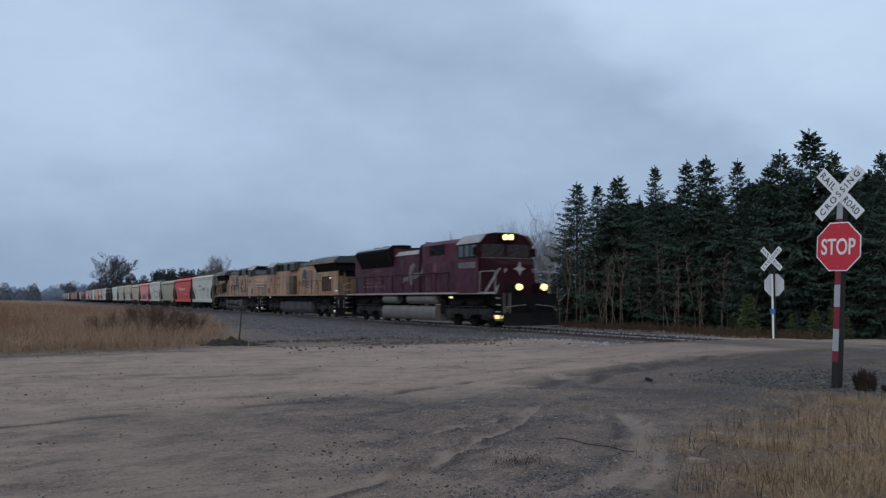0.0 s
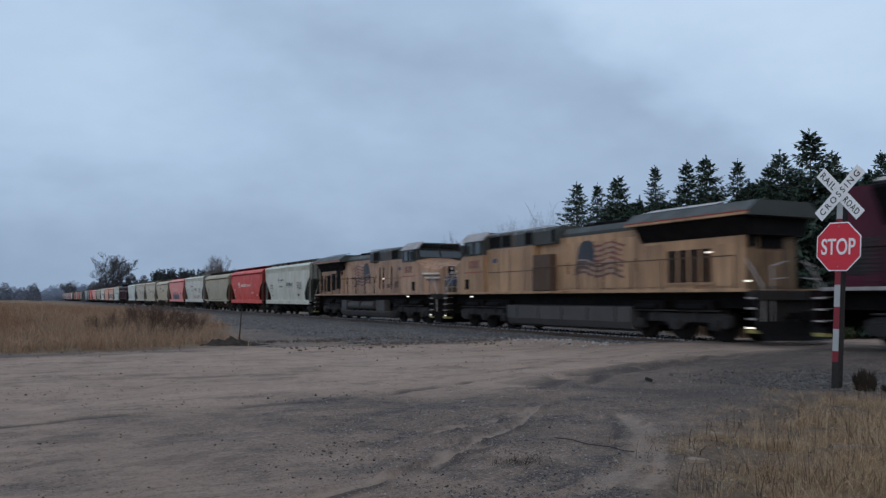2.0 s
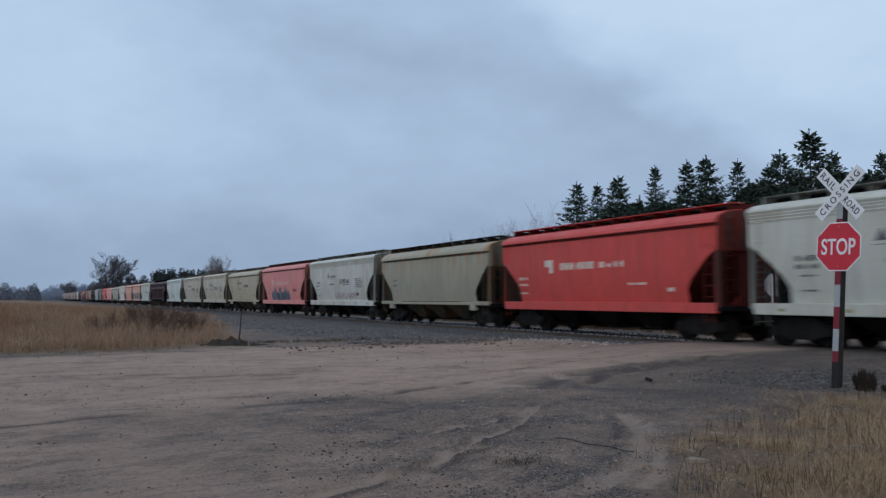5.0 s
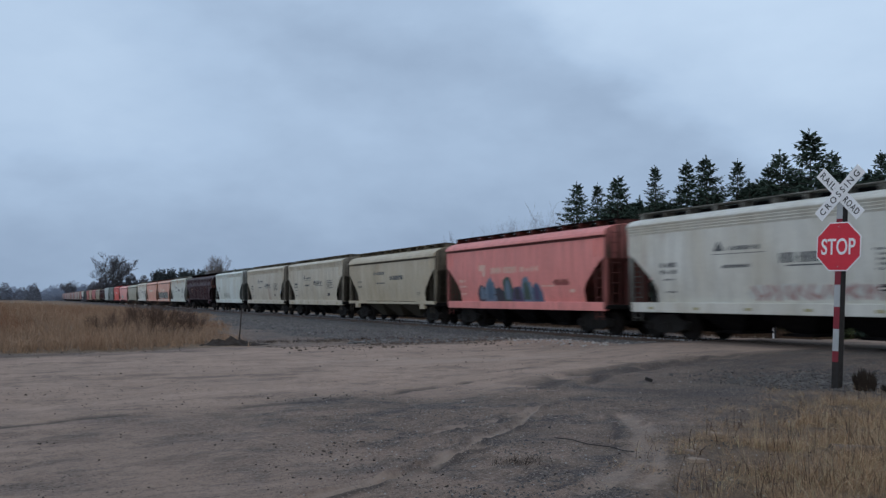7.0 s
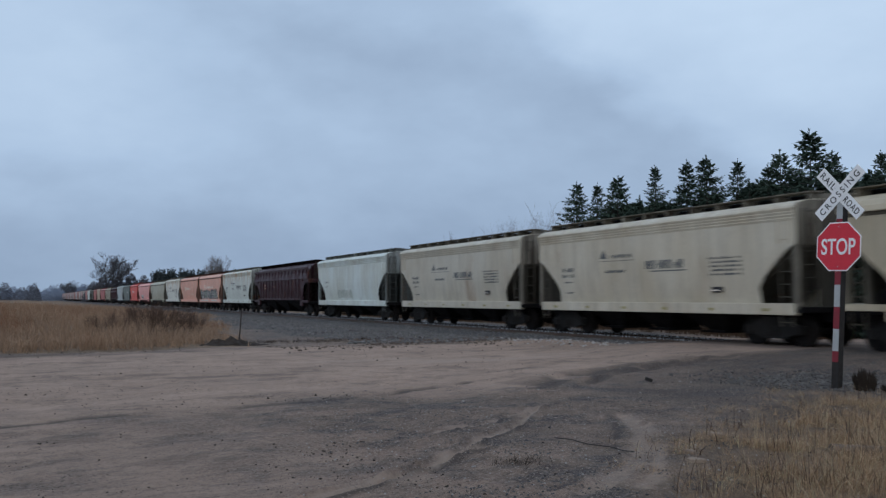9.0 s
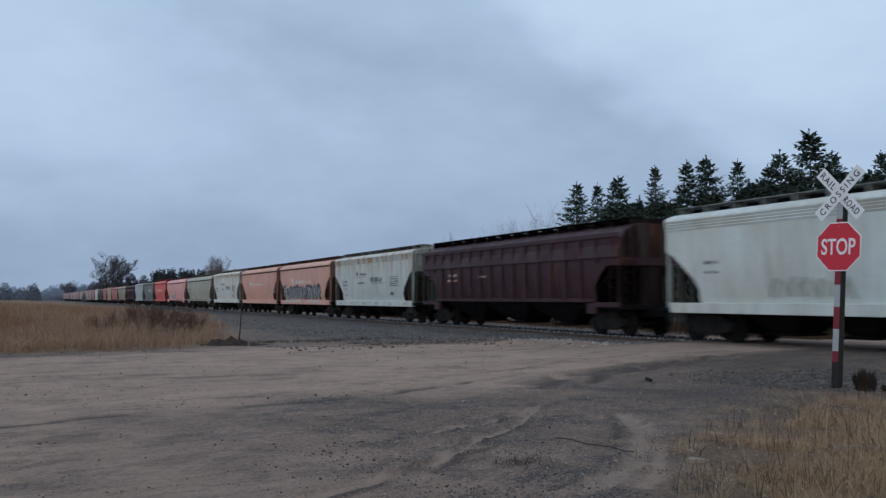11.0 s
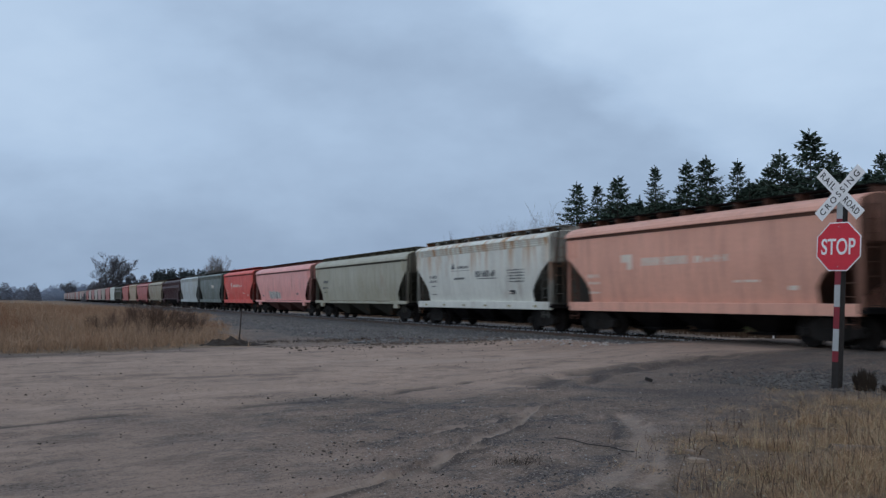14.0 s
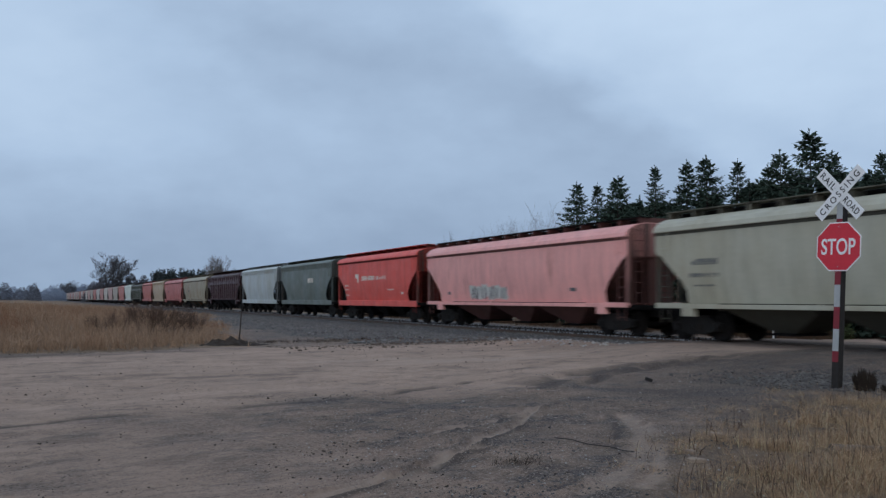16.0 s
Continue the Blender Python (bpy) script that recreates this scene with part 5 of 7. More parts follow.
    for q in (-1, 1):
        coupler(loco, q * 11.18, q)
        bm = B()
        box(bm, -1.5, 1.5, *sorted((q * 10.2, q * 10.75)), 1.36, 1.64, 0.02)
        box(bm, -1.45, 1.45, *sorted((q * 10.45, q * 10.55)), 0.62, 1.4)
        part("end_sill", bm, deck_mat, loco)
        for s in (-1, 1):
            bm = B()
            for k in range(4):
                z = 0.45 + k * 0.32
                box(bm, *sorted((s * 1.08, s * 1.5)), *sorted((q * 10.15, q * 10.6)), z, z + 0.03)
            box(bm, *sorted((s * 1.06, s * 1.09)), *sorted((q * 10.15, q * 10.62)), 0.4, 1.6)
            box(bm, *sorted((s * 1.49, s * 1.52)), *sorted((q * 10.56, q * 10.62)), 0.4, 1.6)
            part("step_well", bm, "black_steel", loco)
            bm = B()
            for k in range(1, 4):
                z = 0.45 + k * 0.32
                box(bm, *sorted((s * 1.15, s * 1.51)), *sorted((q * 10.16, q * 10.2)), z + 0.03, z + 0.05)
                box(bm, *sorted((s * 1.5, s * 1.515)), *sorted((q * 10.18, q * 10.58)), z - 0.01, z + 0.04)
            part("step_edge", bm, "soiled_white", loco, "pale worn step edges")
            bm = B()
            box(bm, *sorted((s * 1.2, s * 1.525)), *sorted((q * 10.16, q * 10.6)), 0.36, 0.46, 0.01)
            part("bottom_step", bm, "step_yellow", loco, "pale yellow bottom step")


def plow(loco, y, q, mat):
    bm = B()
    o = [(-1.5, y + q * 0.0), (-0.1, y + q * 0.42), (0.1, y + q * 0.42), (1.5, y), (1.5, y - q * 0.06), (0.1, y + q * 0.34), (-0.1, y + q * 0.34), (-1.5, y - q * 0.06)]
    loft(bm, [[(x, yy + q * k, z) for x, yy in o] for z, k in ((0.12, 0.22), (0.28, 0.10), (0.48, 0.03), (0.72, 0.0))])
    part("snow_plow", bm, mat, loco)
    bm = B()
    for a, c in zip(o[:3], o[1:4]):
        rod(bm, (a[0], a[1] + q * 0.222, 0.13), (c[0], c[1] + q * 0.222, 0.13), 0.018, 6)
    part("plow_edge", bm, "emblem_grey", loco)


def lamp_pair(loco, x, y, z, r, q, name, mat="lamp", housing="black_steel"):
    bm = B()
    rod(bm, (x, y, z), (x, y - q * 0.12, z), r * 1.35, 18)
    h = part(name, bm, housing, loco)
    bm = B()
    rod(bm, (x, y + q * 0.004, z), (x, y + q * 0.02, z), r, 18)
    part("lens", bm, mat, h, "glowing warm lamp lens")


def maroon_loco(m):
    loco = thing("locomotive", m, "dirty maroon diesel locomotive with lit headlights leading the train", "locomotive", "locomotives of the train")
    underframe(loco, (-3.5, 4.1), "maroon_dark", "soiled_white", "tank_grey", (-1, 1), ((-3.4, 0.4), (1.9, 4.05)), 1.0)
    # rear platform hood and radiator section
    bm = B()
    box(bm, -0.95, 0.95, 8.2, 10.0, 1.66, 3.55, 0.06)
    part("rear_hood", bm, "maroon", loco)
    bm = B()
    prism(bm, [(-1.02, 1.66), (1.02, 1.66), (1.02, 4.45), (-1.02, 4.45)], "y", 3.05, 9.98)
    part("radiator_hood", bm, "maroon", loco)
    bm = B()
    prism(bm, [(-1.0, 3.3), (1.0, 3.3), (1.5, 4.28), (1.5, 4.36), (1.2, 4.56), (-1.2, 4.56), (-1.5, 4.36), (-1.5, 4.28)], "y", 3.3, 8.7)
    part("radiator_flare", bm, "black_steel", loco, "black flared radiator intake")
    for s in (-1, 1):
        bm = B()
        for i in range(12):
            y = 3.3 + i * 0.42
            prism(bm, [(s * 1.02, 3.33), (s * 1.05, 3.33), (s * 1.51, 4.24), (s * 1.48, 4.24)], "y", y, y + 0.03)
        part("radiator_grille", bm, "grime_black", loco, "wide dark radiator grille")
        bm = B()
        prism(bm, [(s * 1.36, 4.455), (s * 1.385, 4.475), (s * 1.22, 4.585), (s * 1.18, 4.57)], "y", 3.32, 8.68)
        part("roof_edge", bm, "soiled_white", loco)
        bm = B()
        box(bm, min(s * 1.015, s * 1.035), max(s * 1.015, s * 1.035), 8.75, 9.85, 2.05, 3.05, 0.008)
        for i in range(8):
            box(bm, min(s * 1.03, s * 1.05), max(s * 1.03, s * 1.05), 8.8, 9.8, 2.12 + i * 0.115, 2.16 + i * 0.115, 0.004)
        part("intake_louvre", bm, "grime_black", loco, "dark louvred intake panel")
    for y in (4.4, 5.9, 7.4):
        bm = B()
        rod(bm, (0, y, 4.6), (0, y, 4.74), 0.62, 24)
        part("fan", bm, "black_steel", loco)
    # engine hood
    bm = B()
    prism(bm, [(-1.0, 1.66), (1.0, 1.66), (1.0, 3.95), (0.75, 4.2), (-0.75, 4.2), (-1.0, 3.95)], "y", -0.5, 3.05)
    part("engine_hood", bm, "maroon", loco)
    for s in (-1, 1):
        bm = B()
        prism(bm, [(s * 0.98, 3.97), (s * 1.03, 3.97), (s * 0.78, 4.235), (s * 0.72, 4.215)], "y", -0.5, 3.0)
        part("roof_edge", bm, "soiled_white", loco)
        for i in range(5):
            bm = B()
            box(bm, *sorted((s * 0.99, s * 1.018)), -0.45 + i * 0.69, 0.17 + i * 0.69, 1.85, 3.75, 0.008)
            part("hood_door", bm, "maroon", loco)
        for i in range(6):
            bm = B()
            box(bm, *sorted((s * 1.01, s * 1.035)), 3.3 + i * 1.0, 4.2 + i * 1.0, 1.85, 3.0, 0.008)
            part("hood_door", bm, "maroon", loco)
    # pale worn emblem in three plain pieces
    for o in (((2.12, 2.26), (1.93, 2.70), (1.55, 2.62), (1.19, 2.74), (1.31, 2.42), (1.7, 2.45)),
              ((1.14, 2.76), (0.94, 3.33), (0.66, 3.36), (0.38, 3.49), (0.25, 3.29), (0.5, 3.1), (0.62, 2.84)),
              ((0.64, 2.80), (0.1, 2.92), (-0.44, 2.86), (-0.68, 3.02), (-0.80, 3.5), (-0.93, 3.69), (-1.37, 3.85), (-1.18, 3.13), (-0.68, 2.78), (0.06, 2.58), (0.42, 2.5), (0.75, 2.10), (1.0, 2.34), (1.12, 2.72))):
        bm = B()
        prism(bm, [(y - 0.2, z) for y, z in o], "x", -1.036, -1.0185)
        part("emblem", bm, "emblem_grey", loco, "large faded pale emblem")
    bars(loco, -1.036, [(5.2, 8.2, 2.36, 2.42), (4.6, 8.4, 2.12, 2.2), (5.9, 6.3, 2.05, 2.28)], "maroon_faded")
    bars(loco, -1.036, [(5.2, 6.4, 3.12, 3.17)], "maroon_faded")
    # equipment rack behind the cab: wider and taller
    bm = B()
    prism(bm, [(-1.32, 1.66), (1.32, 1.66), (1.32, 4.3), (1.1, 4.5), (-1.1, 4.5), (-1.32, 4.3)], "y", -6.35, -1.6)
    part("equipment_hood", bm, "maroon", loco)
    bm = B()
    prism(bm, [(-1.02, 1.66), (1.02, 1.66), (1.02, 4.3), (0.85, 4.5), (-0.85, 4.5), (-1.02, 4.3)], "y", -1.6, -0.5)
    part("exhaust_hood", bm, "maroon_soot_shade", loco, "sooty maroon hood section")
    for s in (-1, 1):
        bm = B()
        box(bm, *sorted((s * 1.31, s * 1.335)), -4.4, -2.55, 3.72, 4.29, 0.01)
        g = part("intake_grille", bm, "black_steel", loco)
        bm = B()
        for i in range(8):
            box(bm, *sorted((s * 1.335, s * 1.35)), -4.35, -2.6, 3.74 + i * 0.068, 3.755 + i * 0.068)
        part("slat", bm, "grime_black", g)
        for i in range(4):
            bm = B()
            box(bm, *sorted((s * 1.31, s * 1.332)), -6.3 + i * 1.17, -5.2 + i * 1.17, 1.85, 3.35, 0.008)
            part("hood_door", bm, "maroon", loco)
        bm = B()
        box(bm, *sorted((s * 1.332, s * 1.345)), -3.45, -3.1, 2.85, 3.3)
        part("warning_panel", bm, "maroon_faded", loco)
    bm = B()
    rod(bm, (-0.5, -0.35, 4.55), (0.5, -0.35, 4.55), 0.11, 10)
    part("exhaust", bm, "black_steel", loco)
    # cab
    bm = B()
    prism(bm, [(-1.55, 1.66), (1.55, 1.66), (1.55, 4.14), (1.2, 4.53), (0.6, 4.66), (-0.6, 4.66), (-1.2, 4.53), (-1.55, 4.14)], "y", -8.5, -6.35)
    part("cab", bm, "maroon", loco)
    for s in (-1, 1):
        bm = B()
        prism(bm, [(s * 1.53, 4.14), (s * 1.64, 4.12), (s * 1.22, 4.57), (s * 1.18, 4.53)], "y", -8.7, -6.3)
        part("cab_roof_edge", bm, "soiled_white", loco, "pale grimy cab roof edge")
        for y0, y1 in ((-7.02, -6.48), (-7.66, -7.12), (-8.34, -7.76)):
            bm = B()
            box(bm, *sorted((s * 1.545, s * 1.565)), y0, y1, 3.48, 4.06, 0.01)
            w = part("cab_window", bm, "glass", loco)
            bm = B()
            for a, c, d, e in ((y0 - 0.05, y1 + 0.05, 3.43, 3.48), (y0 - 0.05, y1 + 0.05, 4.06, 4.11), (y0 - 0.05, y0, 3.43, 4.11), (y1, y1 + 0.05, 3.43, 4.11)):
                box(bm, *sorted((s * 1.545, s * 1.585)), a, c, d, e)
            part("window_frame", bm, "maroon_dark", w)
        bm = B()
        box(bm, *sorted((s * 1.55, s * 1.80)), -8.46, -8.42, 3.5, 3.9)
        part("mirror", bm, "black_steel", loco)
    bars(loco, -1.551, [(-8.2, -6.5, 2.92, 3.2)], "emblem_grey")
    bars(loco, -1.5545, [(-8.05 + i * 0.3, -7.85 + i * 0.3, 2.98, 3.14) for i in range(5)], "lettering")
    # cab front, darkened to paint in its shade, and a pale sill under the windscreen
    bm = B()
    prism(bm, [(-1.545, 1.7), (1.545, 1.7), (1.545, 4.12), (1.19, 4.51), (0.6, 4.64), (-0.6, 4.64), (-1.19, 4.51), (-1.545, 4.12)], "y", -8.504, -8.49)
    part("cab_front", bm, "maroon_soot_shade", loco)
    bm = B()
    box(bm, -1.4, 1.4, -8.56, -8.5, 3.39, 3.42)
    part("window_sill", bm, "emblem_grey", loco)
    # windscreen front
    for x0, x1 in ((-1.35, -0.08), (0.08, 1.35)):
        bm = B()
        box(bm, x0, x1, -8.53, -8.505, 3.45, 4.08, 0.01)
        part("windscreen", bm, "soiled_glass", loco)
    # nose: sloped, narrower at the front
    bm = B()
    loft(bm, [[(-1.45, -8.5, 1.66), (1.45, -8.5, 1.66), (1.45, -8.5, 3.38), (-1.45, -8.5, 3.38)],
              [(-1.40, -9.0, 1.66), (1.40, -9.0, 1.66), (1.35, -9.0, 3.36), (-1.35, -9.0, 3.36)],
              [(-0.95, -9.95, 1.66), (0.95, -9.95, 1.66), (0.85, -9.78, 3.05), (-0.85, -9.78, 3.05)]])
    part("nose", bm, "maroon_soot_shade", loco)
    # emblem star and stripes on the nose
    bm = B()
    star = []
    for i in range(8):
        r = 0.34 if i % 2 == 0 else 0.12
        star.append((r * math.sin(math.pi * i / 4), 2.82 + r * math.cos(math.pi * i / 4)))
    prism(bm, star, "y", -9.86, -9.80)
    part("nose_emblem", bm, "soiled_white", loco, "pale star-shaped emblem")
    for s in (-1, 1):
        # two stripes run from the emblem down the nose's corner and on over the pilot
        for off in (0.0, 0.30):
            a, c = Vector((s * (1.44 - 0.9 * off), -9.05 - 1.75 * off, 1.74)), Vector((s * (0.98 - 0.75 * off), -9.66 - 0.62 * off, 2.86 - 0.1 * off))
            bm = B()
            rod(bm, a, c, 0.045, 4)
            part("nose_stripe", bm, "soiled_white", loco)
            if s < 0:
                bm = B()
                box(bm, *sorted((s * (1.46 - off), s * (1.38 - off))), -10.79, -10.755, 0.70, 1.66)
                part("pilot_stripe", bm, "emblem_grey", loco)
        # rod and hose of the coupling gear
        bm = B()
        rod(bm, (s * 0.28, -10.82, 1.12), (s * 1.3, -10.84, 1.02), 0.022, 6)
        rod(bm, (s * 1.3, -10.84, 1.02), (s * 1.4, -10.86, 0.8), 0.022, 6)
        part("lift_lever", bm, "emblem_grey", loco)
        bm = B()
        hose = [(s * 0.45, -10.8, 1.0), (s * 0.5, -10.95, 0.78), (s * 0.44, -11.0, 0.55), (s * 0.3, -11.02, 0.42)]
        for p, q in zip(hose, hose[1:]):
            rod(bm, p, q, 0.028, 6)
        part("brake_hose", bm, "black_steel", loco)
        bm = B()
        box(bm, *sorted((s * 0.42, s * 0.95)), -10.84, -10.3, 1.64, 2.14, 0.04)
        part("ditch_light_box", bm, "maroon_dark", loco)
        lamp_pair(loco, s * 0.68, -10.90, 1.94, 0.15, -1, "ditch_light")
        handrail(loco, s, -10.1, -8.6, 1.66, "soiled_white")
        handrail(loco, s, 9.9, -5.2, 1.70, "maroon_dark", 1.48)
    bm = B()
    box(bm, -1.5, 1.5, -10.76, -10.72, 0.72, 1.64, 0.01)
    part("front_sheet", bm, "black_steel", loco)
    bm = B()
    box(bm, -0.36, 0.36, -8.72, -8.45, 4.22, 4.62, 0.04)
    part("headlight_housing", bm, "maroon_dark", loco)
    for x in (-0.16, 0.16):
        lamp_pair(loco, x, -8.78, 4.42, 0.14, -1, "headlight")
    plow(loco, -10.8, -1, "black_steel")
    bm = B()
    box(bm, -1.56, -1.5, -5.7, -5.45, 1.42, 1.5)
    part("ground_light", bm, "lamp_small", loco, "small lit step light")
    bm = B()
    box(bm, -1.53, -1.1, -10.5, -10.1, 0.47, 0.62)
    part("step_light", bm, "lamp_small", loco, "lit yellow step")
    return loco


def ragged_stripe(y0, y1, zc, w, wave, seed, s, x, step=0.16):
    """A wavy painted stripe with worn edges and lost flakes."""
    rnd = random.Random(seed)
    bm = B()
    n = int((y1 - y0) / step)
    lo, hi = rnd.uniform(0.6, 1), rnd.uniform(0.6, 1)
    for i in range(n):
        a, b = y0 + i * step, y0 + (i + 1) * step
        lo2, hi2 = rnd.uniform(0.45, 1.05), rnd.uniform(0.45, 1.05)
        if rnd.random() < 0.10:
            lo2, hi2 = 0.12, 0.12
        prism(bm, [(a, zc + wave(a) - w * lo), (b, zc + wave(b) - w * lo2), (b, zc + wave(b) + w * hi2), (a, zc + wave(a) + w * hi)], "x", *sorted((s * x, s * (x + 0.007))))
        lo, hi = lo2, hi2
    bmesh.ops.remove_doubles(bm, verts=bm.verts, dist=0.0005)
    return bm


def yellow_loco(m, label, Y="loco_yellow"):
    loco = thing("locomotive", m, label, "locomotive", "locomotives of the train")
    underframe(loco, (-4.2, 4.6), "loco_end", Y, "tank_dark", split=(-1,))
    # radiator section, dark and framed under the overhanging wings
    bm = B()
    box(bm, -1.12, 1.12, 5.0, 9.8, 1.66, 3.4, 0.03)
    part("radiator_body", bm, Y, loco)
    bm = B()
    prism(bm, [(-1.10, 3.4), (1.10, 3.4), (1.42, 3.97), (-1.42, 3.97)], "y", 4.9, 10.1)
    part("radiator_screen", bm, "black_steel", loco, "black radiator mesh under the roof wings")
    bm = B()
    prism(bm, [(-1.55, 3.98), (1.55, 3.98), (1.58, 4.12), (1.15, 4.46), (-1.15, 4.46), (-1.58, 4.12)], "y", 4.5, 10.4)
    part("radiator_wing", bm, "loco_grey", loco)
    for s in (-1, 1):
        bm = B()
        box(bm, *sorted((s * 1.56, s * 1.594)), 4.52, 10.38, 3.99, 4.07, 0.008)
        part("wing_edge", bm, Y, loco)
        bm = B()
        box(bm, *sorted((s * 1.555, s * 1.59)), 4.52, 10.38, 4.075, 4.12, 0.006)
        part("wing_stripe", bm, "loco_red", loco)
        bm = B()
        prism(bm, [(s * 1.13, 4.482), (s * 1.16, 4.47), (s * 0.62, 4.62), (s * 0.62, 4.60)], "y", 5.0, 8.6)
        part("roof_hatch", bm, "soiled_white" if s > 0 else "loco_grey", loco)
    # one side: four louvres and a flat door
    for i in range(4):
        bm = B()
        y = 6.3 + i * 0.54
        box(bm, 1.11, 1.135, y, y + 0.42, 1.95, 3.05)
        g = part("side_louvre", bm, "black_steel", loco)
        bm = B()
        for k in range(3):
            box(bm, 1.13, 1.15, y + 0.06 + k * 0.13, y + 0.09 + k * 0.13, 1.98, 3.02)
        part("slat", bm, "grime_brown", g)
    for y0, y1, z0, z1 in ((8.55, 9.4, 1.8, 3.15), (5.1, 6.1, 1.8, 3.3)):
        bm = B()
        box(bm, 1.11, 1.14, y0, y1, z0, z1, 0.008)
        part("hood_door", bm, Y, loco)
    bm = B()
    box(bm, 1.11, 1.16, 6.2, 8.5, 1.86, 1.93)
    part("louvre_sill", bm, Y, loco)
    # other side: dark bays between pale posts
    for y0, y1, z0, z1 in ((9.25, 9.7, 1.9, 3.1), (7.75, 8.95, 1.9, 3.1), (6.65, 7.5, 2.0, 3.2), (5.55, 6.4, 2.1, 3.45), (5.05, 5.4, 3.05, 3.5)):
        bm = B()
        box(bm, -1.145, -1.11, y0, y1, z0, z1)
        part("side_bay", bm, "black_steel", loco)
    for y in (9.15, 8.35, 7.62, 6.55):
        bm = B()
        box(bm, -1.5, -1.45, y - 0.03, y + 0.03, 1.66, 3.1)
        part("post", bm, Y, loco)
    bm = B()
    box(bm, -0.5, 0.5, 9.79, 9.85, 3.0, 3.38)
    part("rear_light_box", bm, "black_steel", loco)
    bm = B()
    box(bm, 0.7, 1.0, 9.79, 9.9, 3.05, 3.42)
    part("marker_box", bm, "black_steel", loco)
    bm = B()
    box(bm, -1.1, 1.1, 9.80, 9.812, 1.7, 3.38)
    part("end_panel", bm, "end_grime", loco, "grimy brown hood end")
    bm = B()
    box(bm, -0.4, 0.4, 9.81, 9.84, 1.8, 2.9, 0.01)
    part("end_door", bm, "end_grime", loco)
    # engine hood
    bm = B()
    prism(bm, [(-1.0, 1.66), (1.0, 1.66), (1.0, 3.95), (-1.0, 3.95)], "y", -4.4, 5.0)
    part("engine_hood", bm, Y, loco)
    bm = B()
    prism(bm, [(-1.01, 3.95), (1.01, 3.95), (1.01, 4.08), (0.8, 4.32), (-0.8, 4.32), (-1.01, 4.08)], "y", -0.5, 4.6)
    part("hood_roof", bm, "loco_grey", loco)
    bm = B()
    box(bm, -0.55, 0.55, 1.2, 3.0, 4.3, 4.5, 0.05)
    part("exhaust", bm, "black_steel", loco)
    bm = B()
    rod(bm, (0.0, 0.0, 4.42), (0.0, 1.0, 4.42), 0.12, 10)
    part("horn", bm, "black_steel", loco)
    for s in (-1, 1):
        y0 = 0.0 if s < 0 else 0.7
        y = -1.9
        for w in (0.95, 1.1, 0.8, 1.1, 1.1, 1.15):
            bm = B()
            box(bm, *sorted((s * 0.99, s * 1.018)), y, y + w, 1.8, 3.7, 0.008)
            d = part("hood_door", bm, Y, loco)
            bm = B()
            box(bm, *sorted((s * 1.015, s * 1.05)), y + w - 0.1, y + w - 0.06, 2.4, 2.9)
            part("latch", bm, "grime_brown", d)
            y += w + 0.05
        # waving striped emblem, its dark field towards the cab
        def wave(y, y0=y0):
            return 0.08 * math.sin((y - y0) * 3.4) - 0.05 * (y - y0)
        for i in range(7):
            z = 3.62 - i * 0.2
            part("emblem_stripe", ragged_stripe(y0 + (1.2 if i < 4 else 0.15 - 0.05 * i), y0 + 3.2 - 0.1 * (i % 3), z, 0.062, wave, 11 * i + s, s, 1.019), "flag_red" if i < 4 else "flag_worn", loco)
            if i:
                part("emblem_stripe", ragged_stripe(y0 + (1.2 if i < 4 else 0.1), y0 + 2.9 - 0.15 * (i % 2), z + 0.1, 0.036, wave, 11 * i + s + 5, s, 1.019), "faded_white", loco)
        bm = B()
        prism(bm, [(y0 - 0.12, 2.45), (y0 + 0.3, 2.62), (y0 + 0.7, 2.55), (y0 + 1.2, 2.75), (y0 + 1.22, 3.35), (y0 + 1.1, 3.66), (y0 + 0.8, 3.74), (y0 + 0.42, 3.7), (y0 + 0.2, 3.5), (y0 + 0.05, 3.0)], "x", *sorted((s * 1.019, s * 1.024)))
        part("emblem_field", bm, "flag_blue", loco)
        handrail(loco, s, 9.7, -1.9, 1.70, "black_steel" if s < 0 else "grime_brown", 1.48)
        bm = B()
        box(bm, *sorted((s * 1.28, s * 1.30)), -5.9, -3.9, 1.66, 1.7)
        part("walkway_edge", bm, Y, loco)
    # auxiliary cab with the tall grey blower housing over it
    bm = B()
    box(bm, -1.3, 1.3, -6.3, -2.15, 1.66, 3.74, 0.03)
    part("auxiliary_cab", bm, Y, loco)
    bm = B()
    prism(bm, [(-1.22, 3.74), (1.22, 3.74), (1.22, 4.3), (1.05, 4.48), (-1.05, 4.48), (-1.22, 4.3)], "y", -6.3, -0.45)
    part("blower_housing", bm, "loco_grey", loco)
    for s in (-1, 1):
        for y0, y1 in ((-2.1, -1.15), (-5.15, -4.15)) if s < 0 else ((-0.75, -0.5), (-2.9, -2.3), (-4.9, -4.15), (-6.1, -5.05)):
            bm = B()
            box(bm, *sorted((s * 1.215, s * 1.235)), y0, y1, 3.8, 4.32)
            v = part("blower_vent", bm, "black_steel", loco)
            bm = B()
            for a, b, c, d in ((y0 - 0.05, y1 + 0.05, 3.76, 3.8), (y0 - 0.05, y1 + 0.05, 4.32, 4.36), (y0 - 0.05, y0, 3.76, 4.36), (y1, y1 + 0.05, 3.76, 4.36)):
                box(bm, *sorted((s * 1.215, s * 1.26)), a, b, c, d)
            part("frame", bm, "loco_grey", v)
        bm = B()
        rod(bm, (s * 1.2, -6.2, 4.46), (s * 1.2, -0.6, 4.52), 0.02, 6)
